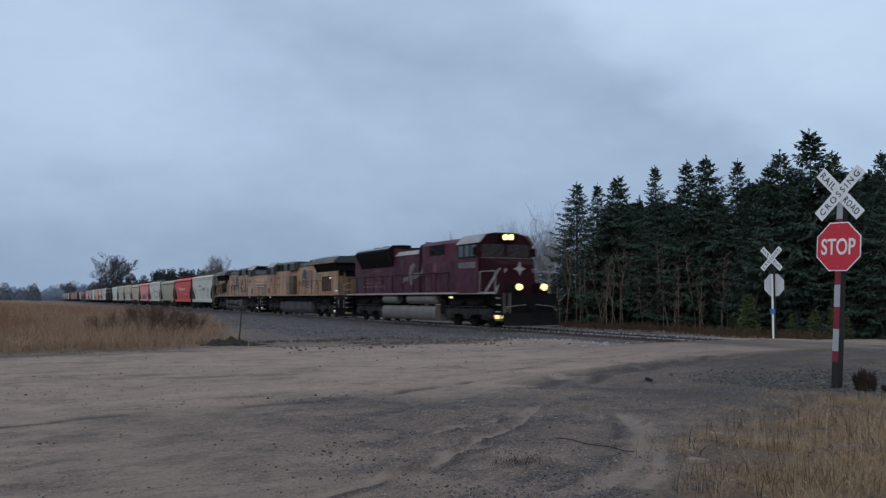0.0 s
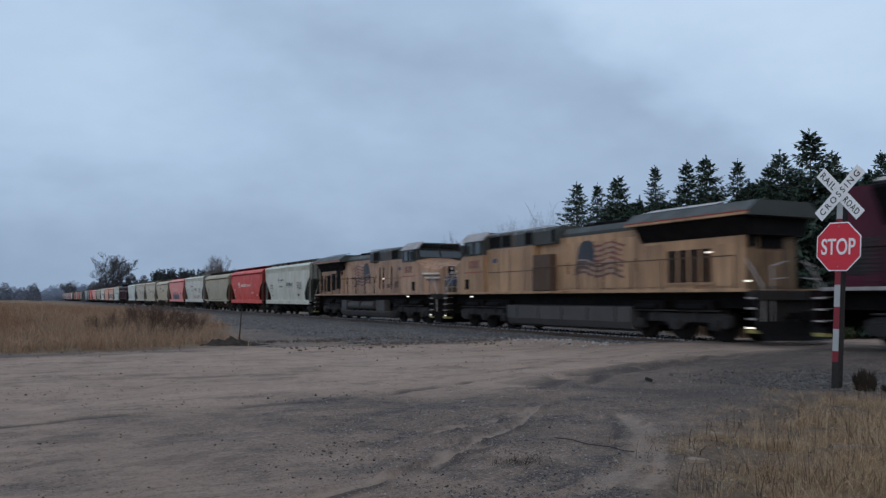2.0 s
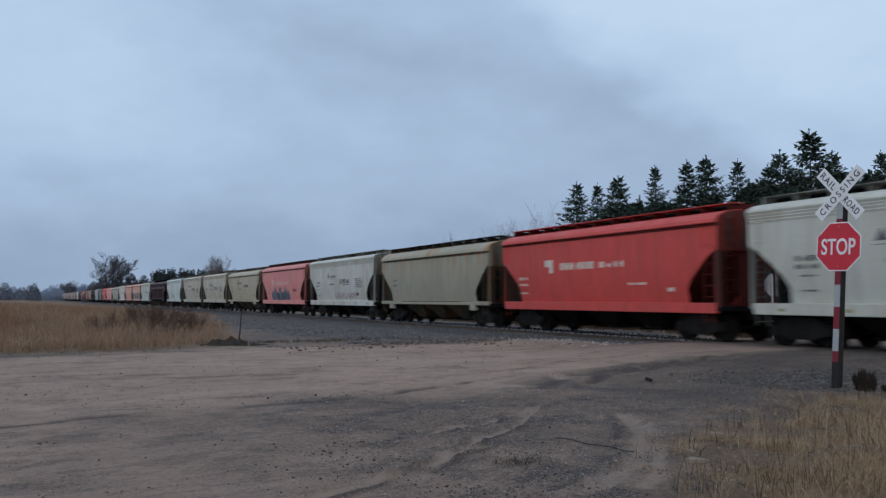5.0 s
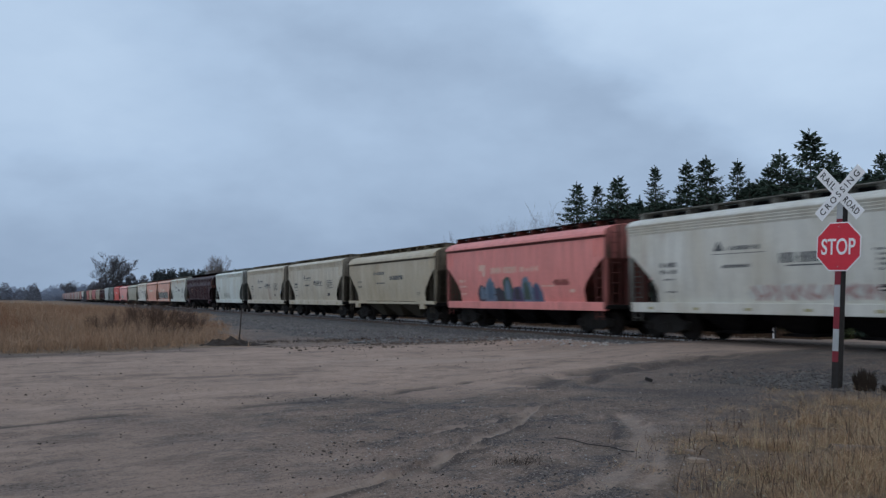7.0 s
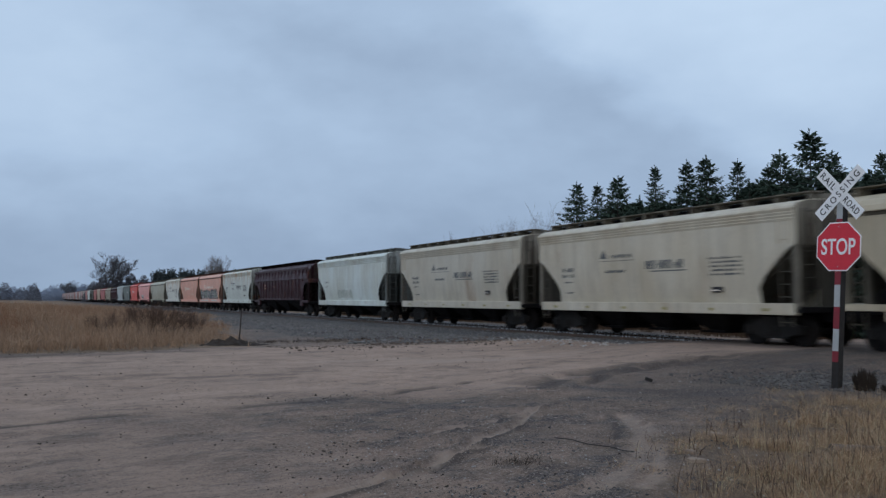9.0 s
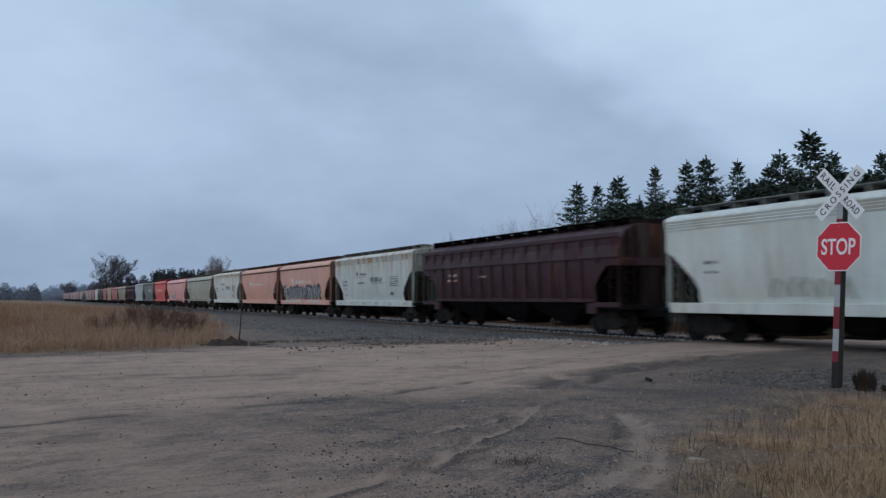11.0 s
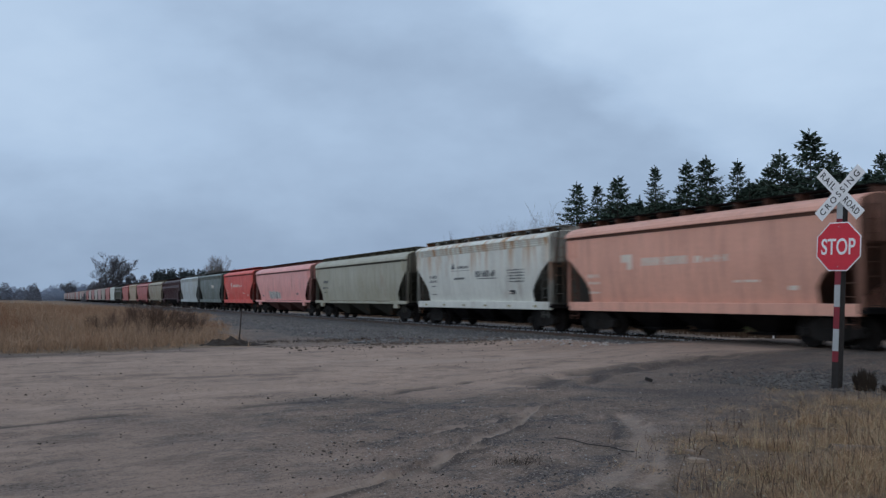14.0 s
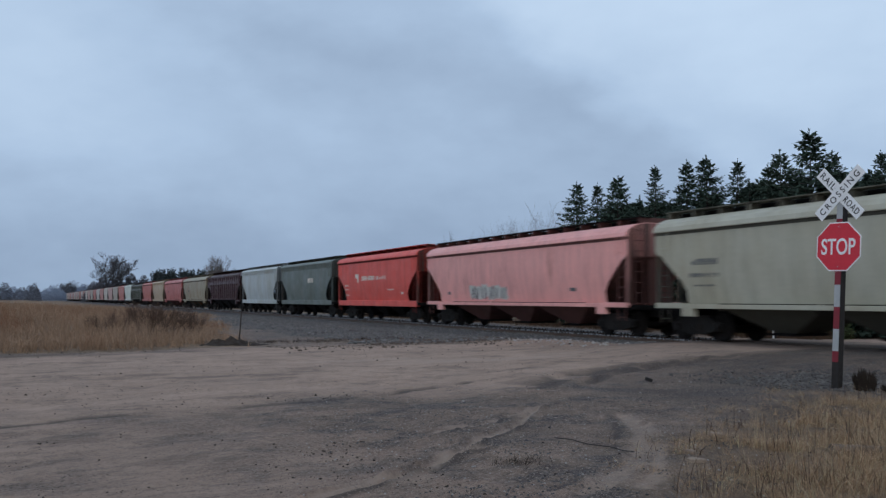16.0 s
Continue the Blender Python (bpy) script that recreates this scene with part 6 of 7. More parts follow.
        for k in range(8):
            rod(bm, (s * 1.2, -6.2 + k * 0.8, 4.3), (s * 1.2, -6.2 + k * 0.8, 4.5), 0.018, 6)
        part("roof_rail", bm, "soiled_white", loco)
    bm = B()
    box(bm, 0.99, 1.33, -2.13, -0.76, 1.75, 3.3, 0.02)
    part("side_cabinet", bm, "grime_brown", loco, "rust-brown cabinet door")
    for y in (-2.4, -3.0, -4.3):
        bm = B()
        box(bm, -1.33, -1.29, y - 0.05, y + 0.05, 2.0, 3.35, 0.01)
        part("vent_slot", bm, "black_steel", loco)
    for y0, y1, z1 in ((-4.0, -3.55, 2.3), (-5.3, -4.8, 2.42)):
        bm = B()
        box(bm, -1.322, -1.295, y0, y1, 2.05, z1, 0.008)
        part("small_vent", bm, "grime_brown", loco)
    for s in (-1, 1):
        bm = B()
        box(bm, *sorted((s * 1.298, s * 1.306)), -5.7, -5.3, 3.08, 3.28)
        part("safety_sign", bm, "sign_worn_blue", loco, "small faded blue sign")
        for y in (-2.9, -4.15, -5.2):
            bm = B()
            box(bm, *sorted((s * 1.298, s * 1.308)), y - 0.012, y + 0.012, 1.75, 3.65)
            part("panel_seam", bm, "grime_brown", loco)
        bm = B()
        box(bm, *sorted((s * 1.298, s * 1.31)), -6.25, -2.2, 2.62, 2.65)
        part("panel_seam", bm, "grime_brown", loco)
    # cab
    bm = B()
    box(bm, -1.5, 1.5, -8.3, -6.3, 1.66, 3.5, 0.03)
    part("cab", bm, Y, loco)
    bm = B()
    prism(bm, [(-1.5, 3.5), (1.5, 3.5), (1.5, 4.2), (1.15, 4.58), (-1.15, 4.58), (-1.5, 4.2)], "y", -8.25, -6.3)
    part("cab_top", bm, "loco_grey", loco)
    for s in (-1, 1):
        for y0, y1 in ((-7.15, -6.55), (-7.95, -7.3)):
            bm = B()
            box(bm, *sorted((s * 1.49, s * 1.51)), y0, y1, 3.58, 4.15, 0.01)
            w = part("cab_window", bm, "glass", loco)
            bm = B()
            for a, b, c, d in ((y0 - 0.05, y1 + 0.05, 3.53, 3.58), (y0 - 0.05, y1 + 0.05, 4.15, 4.2), (y0 - 0.05, y0, 3.53, 4.2), (y1, y1 + 0.05, 3.53, 4.2)):
                box(bm, *sorted((s * 1.49, s * 1.545)), a, b, c, d)
            part("frame", bm, "loco_grey", w)
        bm = B()
        box(bm, *sorted((s * 1.5, s * 1.78)), -8.1, -8.05, 3.6, 4.05)
        part("wind_deflector", bm, "glass", loco)
        bm = B()
        prism(bm, [(s * 1.48, 4.205), (s * 1.60, 4.19), (s * 1.18, 4.63), (s * 1.10, 4.59)], "y", -8.5, -6.25)
        part("cab_roof_edge", bm, "soiled_white", loco)
        bars(loco, 1.506 if s > 0 else -1.502, [(-7.75 + i * 0.27, -7.57 + i * 0.27, 2.88, 3.26) for i in range(4)], "flag_red", "number_bar")
        bm = B()
        box(bm, *sorted((s * 1.498, s * 1.508)), -8.2, -6.35, 2.66, 2.70)
        part("cab_stripe", bm, "loco_red", loco)
        bm = B()
        box(bm, *sorted((s * 1.49, s * 1.512)), -8.15, -7.75, 1.85, 2.35, 0.01)
        part("air_filter", bm, "black_steel", loco)
    for x0, x1 in ((-1.3, -0.06), (0.06, 1.3)):
        bm = B()
        box(bm, x0, x1, -0.03, 0.03, 0.0, 0.5, 0.01, m=Matrix.Translation((0, -8.44, 3.73)) @ Matrix.Rotation(radians(-24), 4, "X"))
        part("windscreen", bm, "glass", loco)
        bm = B()
        box(bm, x0 * 0.9, x1 * 0.9, -8.42, -8.26, 4.28, 4.5, 0.02)
        part("number_board", bm, "black_steel", loco)
    # wide nose, sloping down from the windscreen and blunt in front
    bm = B()
    loft(bm, [[(-1.49, -8.3, 1.66), (1.49, -8.3, 1.66), (1.49, -8.3, 3.55), (0.6, -8.3, 3.74), (-0.6, -8.3, 3.74), (-1.49, -8.3, 3.55)],
              [(-1.42, -9.2, 1.66), (1.42, -9.2, 1.66), (1.40, -9.2, 3.12), (0.55, -9.2, 3.42), (-0.55, -9.2, 3.42), (-1.40, -9.2, 3.12)],
              [(-0.8, -9.8, 1.66), (0.8, -9.8, 1.66), (0.78, -9.72, 2.98), (0.4, -9.7, 3.2), (-0.4, -9.7, 3.2), (-0.78, -9.72, 2.98)]])
    part("nose", bm, Y, loco)
    bm = B()
    box(bm, -0.18, 0.18, -9.82, -9.66, 2.72, 3.2, 0.02)
    h = part("headlight_housing", bm, "black_steel", loco)
    for z in (2.84, 3.07):
        bm = B()
        rod(bm, (0, -9.86, z), (0, -9.81, z), 0.085, 14)
        part("lens", bm, "soiled_white", h)
    bm = B()
    box(bm, -0.36, 0.3, -9.83, -9.76, 1.75, 2.6, 0.01)
    part("nose_door", bm, "grime_brown", loco)
    for s in (-1, 1):
        k = Matrix.Translation((s * 1.12, -9.48, 2.62)) @ Matrix.Rotation(s * radians(44.5), 4, "Z")
        for i in range(4):
            bm = B()
            box(bm, -0.52 + (0.09 * i if s < 0 else 0), 0.52 - (0.09 * i if s > 0 else 0), -0.045, -0.01, 0.14 - i * 0.12, 0.21 - i * 0.12, m=k)
            part("nose_wing", bm, "sign_worn_blue" if i % 2 else "pale_lettering", loco)
    bm = B()
    prism(bm, [(-0.42, 2.62), (0.42, 2.62), (0.34, 2.3), (0, 2.12), (-0.34, 2.3)], "y", -9.88, -9.83)
    part("nose_shield", bm, "sign_worn_blue", loco)
    for s in (-1, 1):
        handrail(loco, s, -10.2, -9.0, 1.66, "soiled_white", 1.46)
        for q, y in ((-1, -10.7), (1, 10.7)):
            bm = B()
            rod(bm, (s * 1.35, y, 0.5), (s * 1.35, y, 1.75), 0.024, 6)
            rod(bm, (s * 1.35, y, 1.75), (s * 1.25, y - q * 0.75, 2.65), 0.024, 6)
            rod(bm, (s * 0.95, y, 0.5), (s * 0.95, y, 2.4), 0.024, 6)
            rod(bm, (s * 0.95, y, 2.4), (s * 0.35, y, 2.55), 0.024, 6)
            rod(bm, (s * 0.95, y, 2.0), (s * 0.35, y, 2.05), 0.02, 6)
            part("end_railing", bm, "soiled_white", loco)
    plow(loco, -10.7, -1, "black_steel")
    plow(loco, 10.7, 1, "black_steel")
    for x, y, z, w in ((-1.56, -7.3, 1.52, 0.12), (1.51, -7.4, 1.5, 0.12), (-1.36, -3.1, 2.62, 0.07), (1.16, 8.3, 2.92, 0.1), (1.3, 10.1, 1.95, 0.1), (1.52, 10.35, 0.52, 0.14), (1.52, -10.3, 0.52, 0.1), (-1.55, -10.3, 0.52, 0.1)):
        bm = B()
        box(bm, x, x + 0.04, y - w, y + w, z - 0.025, z + 0.025, 0.008)
        part("step_lamp", bm, "lamp_white", loco, "small lit lamp")
    return loco


# ---------------------------------------------------------------- the train
TRAIN = []          # (thing, its middle's Y at the start)


def build_train():
    M["body_paint"] = paint("body_paint", (0.45, 0.46, 0.44), 0.1)
    M["grimy_shade_paint"] = paint("grimy_shade_paint", (0.1, 0.1, 0.1), 0.1, 0.6)
    M["end_paint"] = paint("end_paint", (0.2, 0.2, 0.2), 0.1, 0.6)
    M["roof_walk_paint"] = M["black_steel"]
    a = maroon_loco(pose(0, 0, 0))
    b = yellow_loco(pose(0, 0, 0), "weathered yellow diesel locomotive with grey roof, running long hood first")
    c = yellow_loco(pose(0, 0, 0), "weathered yellow diesel locomotive with grey roof, its cab leading", "loco_tan")
    TRAIN.append((a, 44.2, 0)), TRAIN.append((b, 67.4, 180)), TRAIN.append((c, 89.8, 0))
    short = hopper_car(14.7, "band", "covered hopper")
    plain = hopper_car(14.7, "sill", "covered hopper")
    bare = hopper_car(14.7, "bare", "covered hopper")
    long_bare = hopper_car(18.4, "bare", "covered hopper")
    ribbed = hopper_car(18.4, "ribbed", "covered hopper")
    kinds = {"s": short, "e": plain, "b": bare, "l": long_bare, "r": ribbed}
    grey, beige, white, red, salmon, pink = (0.672, 0.696, 0.63), (0.612, 0.576, 0.474), (0.70, 0.78, 0.755), (0.68, 0.09, 0.075), (0.80, 0.45, 0.345), (0.90, 0.44, 0.405)
    # kind, far end of the car, paint, rust, what the label says
    cars = [("s", 114.7, grey, 0.05, "pale grey"), ("e", 129.3, red, 0.0, "bright red"), ("b", 144.1, (0.432, 0.408, 0.312), 0.6, "rust-streaked tan"),
            ("s", 158.8, (0.684, 0.702, 0.648), 0.1, "light grey"), ("e", 173.6, (0.83, 0.31, 0.28), 0.05, "faded red graffitied"), ("b", 188.4, (0.56, 0.505, 0.385), 0.1, "olive-beige"),
            ("s", 203.2, beige, 0.1, "beige"), ("s", 218.1, (0.6, 0.57, 0.48), 0.1, "beige-grey"), ("s", 234.5, white, 0.05, "white"), ("r", 253.6, (0.05, 0.019, 0.025), 0.1, "dark maroon rib-sided"),
            ("s", 268.0, (0.68, 0.735, 0.68), 0.45, "rust-stained white"), ("e", 282.6, salmon, 0.05, "salmon graffitied"), ("e", 297.1, (0.80, 0.43, 0.325), 0.05, "salmon-red"), ("s", 311.8, (0.77, 0.79, 0.72), 0.6, "rust-streaked white"),
            ("l", 330.4, (0.47, 0.472, 0.385), 0.1, "olive-grey"), ("l", 348.9, pink, 0.1, "faded pink"), ("e", 363.6, (0.78, 0.13, 0.105), 0.0, "bright red"), ("s", 378.5, (0.17, 0.21, 0.2), 0.05, "dark grey-green"),
            ("s", 393.3, (0.504, 0.576, 0.6), 0.05, "pale blue-grey"), ("r", 410.9, (0.06, 0.025, 0.03), 0.1, "dark maroon rib-sided"), ("l", 429.6, (0.36, 0.324, 0.24), 0.4, "tan-grey"), ("l", 447.4, (0.5, 0.16, 0.15), 0.1, "faded red"),
            ("s", 462.2, (0.48, 0.38, 0.27), 0.1, "tan"), ("e", 477.0, (0.5, 0.16, 0.14), 0.0, "salmon-red"), ("r", 495.4, (0.10, 0.115, 0.1), 0.1, "dark green rib-sided"), ("s", 510.2, white, 0.0, "white")]
    y = 510.2
    tail = [(0.5, 0.2, 0.18), (0.46, 0.44, 0.4), (0.53, 0.36, 0.34), (0.56, 0.55, 0.52), (0.48, 0.24, 0.22), (0.55, 0.56, 0.55)]
    for i in range(22):
        y += 14.8
        cars.append(("s", y, tail[i % 6], 0.05, ("salmon", "beige", "pale pink", "off-white", "faded red", "white")[i % 6]))
    paints, shade_grime, dull, made, used, start = {}, {}, {}, [], set(), 100.0
    for i, (k, end, colour, rust, word) in enumerate(cars):
        key = (colour, rust)
        if key not in paints:
            paints[key] = paint("car_paint", colour, rust, 0.3, second=tuple(c * k for c, k in zip(colour, (0.72, 0.64, 0.52) if max(colour) < 1.5 * min(colour) else (0.85, 0.85, 0.85))), amount=0.6)
            # a sixth of the body colour: painted shade, with grime streaks over it
            shade_grime[key] = paint("shade_grime_paint", tuple(c * 0.16 for c in colour), rust, 0.6, 0.8, spec=0.1)
            # about half the body colour, heavily streaked
            dull[key] = paint("dulled_paint", tuple(c * 0.52 for c in colour), rust, 0.9, 0.8, spec=0.1, second=tuple(c * 0.16 for c in colour), amount=0.9)
            if i in (2, 10, 13):
                paints[key] = paint("car_paint", colour, 0.1, 0.25, drip=0.9)
        base = kinds[k]
        car = base if k not in used else copy_thing(base, pose(0, 0, 0))
        used.add(k)
        repaint(car, paints[key], shade_grime[key], dull[key], paints[key] if i in (1, 16) else M["black_steel"] if i in (2, 4, 9, 11, 12, 15) else dull[key],
                shade_grime[key] if i in (1, 2, 4, 9, 11, 12, 15, 16) else dull[key])
        car["label"] = word + {"s": " covered hopper car with a ribbed band under its roof", "e": " covered hopper car with a plain eave", "b": " covered hopper car with open discharge bays", "l": " long covered hopper car with open discharge bays", "r": " hopper car with vertical side ribs"}[k]
        TRAIN.append((car, (start + end) / 2 + 0.62, 0))
        made.append(car)
        start = end
    return made


CARS = build_train()
SPRAY = {"blue": paint("spray_blue", (0.10, 0.16, 0.24), 0, 0.3), "teal": paint("spray_teal", (0.26, 0.36, 0.40), 0, 0.3), "ink": paint("spray_ink", (0.055, 0.055, 0.07), 0, 0.2),
         "haze": paint("spray_haze", (0.17, 0.24, 0.32), 0, 0.4), "violet": paint("spray_violet", (0.10, 0.09, 0.17), 0, 0.3), "leaf": paint("spray_leaf", (0.075, 0.12, 0.10), 0, 0.4), "umber": paint("spray_umber", (0.33, 0.10, 0.09), 0, 0.3),
         "pale": paint("spray_pale", (0.62, 0.64, 0.6), 0, 0.2), "moss": paint("spray_moss", (0.33, 0.42, 0.36), 0, 0.2), "ochre": paint("spray_ochre", (0.6, 0.33, 0.05), 0, 0.2), "rose": paint("spray_rose", (0.45, 0.3, 0.28), 0, 0.2)}


def mark_cars():
    for i in (0, 3, 6, 7, 10, 13):
        sill_marks(CARS[i])
    for i in (1, 4, 11, 12, 16):
        brand_marks(CARS[i], "pale_lettering" if i in (1, 11, 12, 16) else "faint_lettering")
    x = -1.6
    L8 = "lettering"
    word(CARS[8], 4.3, 4.9, 2.5, 2.62, 4, L8), word(CARS[8], 4.3, 4.9, 2.2, 2.3, 6, L8)
    word(CARS[9], 4.6, 5.6, 2.5, 2.64, 4, "faint_lettering"), word(CARS[9], 4.6, 5.6, 2.25, 2.36, 6, "faint_lettering"), word(CARS[9], 1.6, 2.3, 2.4, 2.5, 6, "faint_lettering")
    for y0, y1, z0, z1, n in ((4.3, 5.0, 2.4, 2.52, 4), (4.3, 5.0, 2.1, 2.24, 6), (0.5, 2.2, 2.85, 3.05, 9), (-2.6, -0.4, 2.5, 2.75, 9), (0.4, 1.8, 2.3, 2.38, 12), (-4.6, -4.3, 1.6, 1.85, 2)):
        word(CARS[5], y0, y1, z0, z1, n, L8)
    word(CARS[2], 4.3, 5.0, 2.4, 2.5, 4, L8), word(CARS[2], 4.3, 5.0, 2.1, 2.22, 6, L8)
    for y0, y1, z0, z1, n in ((5.6, 6.9, 2.5, 2.7, 4), (5.6, 6.9, 2.1, 2.28, 6), (5.8, 6.7, 1.8, 1.86, 9)):
        word(CARS[14], y0, y1, z0, z1, n, L8)
    bars(CARS[15], x, [(-5.2, -4.8, 1.7, 1.9), (5.9, 6.15, 1.6, 1.85)], "lettering")
    word(CARS[17], -2.3, -0.9, 2.6, 2.95, 4, "pale_lettering")
    for i in (20, 21, 22, 23, 25):
        word(CARS[i], 3.6, 4.6, 2.3, 2.5, 5, L8)
    lobes(CARS[4], -2.2, 3.4, 1.24, [(2.0, SPRAY["blue"]), (2.25, SPRAY["haze"]), (1.95, SPRAY["violet"]), (2.4, SPRAY["leaf"]), (1.9, SPRAY["ink"]), (2.3, SPRAY["haze"]), (2.05, SPRAY["ink"])], 3)
    spray(CARS[4], -4.2, -3.2, 1.95, 2.2, [SPRAY["umber"]], SPRAY["umber"], 2, 4)
    spray(CARS[11], -4.4, 5.7, 1.3, 2.42, [SPRAY["pale"], SPRAY["pale"], SPRAY["moss"], SPRAY["pale"], SPRAY["pale"], SPRAY["haze"]], [SPRAY["ink"], SPRAY["leaf"], SPRAY["ink"]], 11, 5)
    bars(CARS[11], -1.572, [(-4.5, -1.0, 1.08, 1.24), (0.6, 5.2, 1.1, 1.25)], SPRAY["pale"], "graffiti")
    bars(CARS[11], -1.6, [(-5.1, -4.85, 1.35, 2.1)], SPRAY["ochre"], "graffiti")
    spray(CARS[15], 0.2, 3.8, 1.34, 2.0, [SPRAY["ink"], SPRAY["pale"], SPRAY["ink"]], SPRAY["pale"], 6, 7)
    spray(CARS[8], -0.5, 2.4, 1.4, 2.0, [SPRAY["moss"]], SPRAY["pale"], 4, 9)
    spray(CARS[3], -3.5, 1.0, 1.35, 1.8, [SPRAY["rose"]], SPRAY["pale"], 5, 11)


mark_cars()


# ---------------------------------------------------------------- trees and plants
def tube(V, F, a, b, ra, rb, sides=4):
    a, b = np.array(a, float), np.array(b, float)
    d = b - a
    d = d / (np.linalg.norm(d) + 1e-9)
    u = np.cross(d, (0.3, 0.5, 0.81))
    u = u / (np.linalg.norm(u) + 1e-9)
    w = np.cross(d, u)
    n = len(V)
    for p, r in ((a, ra), (b, rb)):
        for k in range(sides):
            t = 2 * math.pi * k / sides
            V.append(tuple(p + r * (u * math.cos(t) + w * math.sin(t))))
    for k in range(sides):
        q = (k + 1) % sides
        F.append((n + k, n + q, n + sides + q, n + sides + k))


def stem_path(V, F, pts, radii, sides=5):
    """One unbroken tapered stem through points."""
    n0 = len(V)
    for i, (p, r) in enumerate(zip(pts, radii)):
        d = (Vector(pts[min(i + 1, len(pts) - 1)]) - Vector(pts[max(i - 1, 0)])).normalized()
        u = d.cross(Vector((0.31, 0.52, 0.1))).normalized()
        w = d.cross(u)
        V += [tuple(Vector(p) + r * (u * math.cos(6.283 * k / sides) + w * math.sin(6.283 * k / sides))) for k in range(sides)]
    for i in range(len(pts) - 1):
        for k in range(sides):
            q = (k + 1) % sides
            a = n0 + i * sides
            F.append((a + k, a + q, a + sides + q, a + sides + k))


def spray_leaf(V, F, p, d, up, ln, wd):
    """A flat pointed needle spray."""
    side = d.cross(up)
    if side.length < 1e-4:
        side = Vector((1, 0, 0))
    side.normalize()
    n = len(V)
    V += [tuple(p), tuple(p + d * ln * 0.45 + side * wd), tuple(p + d * ln), tuple(p + d * ln * 0.5 - side * wd)]
    F.append((n, n + 1, n + 2, n + 3))


def spruce(seed, h, spread, bottom=0.12, density=1.0, needles="needles", size=1.0, shape=0.85, trunk="bark", gap=0.0):
    """A conifer: tapered trunk, whorls of limbs that rise near the top and droop lower down, fronds of side twigs hung with needle sprays. gap: how far the whorls stand apart."""
    rnd = random.Random(seed)
    tree = thing("spruce_tree", pose(0, 0, 0), "dark green spruce tree with ragged drooping limbs", "tree", "trees of the wood edge")
    V, F = [], []
    lean = (rnd.uniform(-0.02, 0.02), rnd.uniform(-0.02, 0.02))
    zs = [-0.4] + [h * (i + 1) / 5 for i in range(5)]
    stem_path(V, F, [(lean[0] * q, lean[1] * q, q) for q in zs], [0.015 * h * (1 - i / 5) + 0.008 for i in range(6)], 6)
    LV, LF = [], []
    z = h * bottom
    while z < h * 0.98:
        k = z / h
        reach = min(spread * (1 - k) ** shape, 0.64 * spread) * (0.6 + 0.4 * min(1, (k - bottom + 0.08) / 0.2)) * rnd.uniform(0.86, 1.1) + 0.06
        n = max(4, int(rnd.uniform(7.5, 10) * density * (0.75 + 0.25 * (1 - k))))
        a0 = rnd.uniform(0, 6.28)
        for i in range(n):
            if rnd.random() < 0.06:
                continue
            a = a0 + 6.283 * i / n + rnd.uniform(-0.3, 0.3)
            ln = reach * rnd.uniform(0.62, 1.12)
            rise = 0.30 * max(0.0, k - 0.7) / 0.3 - 0.34 * max(0.0, 0.75 - k) / 0.75 + rnd.uniform(-0.12, 0.12)
            base = Vector((lean[0] * z, lean[1] * z, z + rnd.uniform(-0.10, 0.10)))
            out = Vector((math.cos(a), math.sin(a), rise)).normalized()
            tip = base + out * ln
            if ln > 0.5:
                tube(V, F, base, tip, 0.010 + 0.006 * ln, 0.004, 3)
            m = max(4, int(ln * 7.5 / size))
            for j in range(m):
                t = (j + 0.7) / m
                if t < 0.14 and ln > 0.9:
                    continue
                # the limb sags in its middle and turns up at its end
                p = base.lerp(tip, t) + Vector((0, 0, -0.13 * ln * math.sin(t * 3.14)))
                for s in (-1, 1):
                    bl = (0.40 * ln * (1 - t) + 0.05 + 0.08 * min(1.0, ln)) * rnd.uniform(0.7, 1.2)
                    ang = a + s * rnd.uniform(0.7, 1.05)
                    d = Vector((math.cos(ang), math.sin(ang), rnd.uniform(-0.35, 0.05) + 0.5 * max(0, k - 0.7))).normalized()
                    q = max(1, int(bl / (0.17 * size) + 0.5))
                    for w in range(q):
                        c = p + d * (bl * w / q)
                        e = (d + Vector((rnd.uniform(-0.5, 0.5), rnd.uniform(-0.5, 0.5), rnd.uniform(-1.0, 0.2)))).normalized()
                        up = Vector((rnd.uniform(-0.8, 0.8), rnd.uniform(-0.8, 0.8), 1)).normalized()
                        sl = size * rnd.uniform(0.16, 0.29) * (1.0 - 0.15 * max(0.0, k - 0.6) / 0.4)
                        spray_leaf(LV, LF, c, e, up, sl, 0.024 * size + 0.14 * sl)
                spray_leaf(LV, LF, p, (out + Vector((0, 0, rnd.uniform(-0.3, 0.3)))).normalized(), Vector((rnd.uniform(-1, 1), rnd.uniform(-1, 1), 0.5)), 0.24 * size, 0.045 * size)
        z += (rnd.uniform(0.17, 0.26) + gap * 0.3) * (h / 9) ** 0.5 * (1.0 - 0.5 * max(0.0, k - 0.45) / 0.55)
    for j in range(16):
        d = Vector((rnd.uniform(-0.5, 0.5), rnd.uniform(-0.5, 0.5), 1)).normalized()
        q = rnd.uniform(0.0, 0.6)
        spray_leaf(LV, LF, Vector((lean[0] * h, lean[1] * h, h - q)), d, Vector((rnd.uniform(-1, 1), rnd.uniform(-1, 1), 0.1)), 0.16 + 0.2 * q, 0.03)
    raw("trunk", V, F, trunk, tree)
    raw("crown", LV, LF, needles, tree)
    return tree


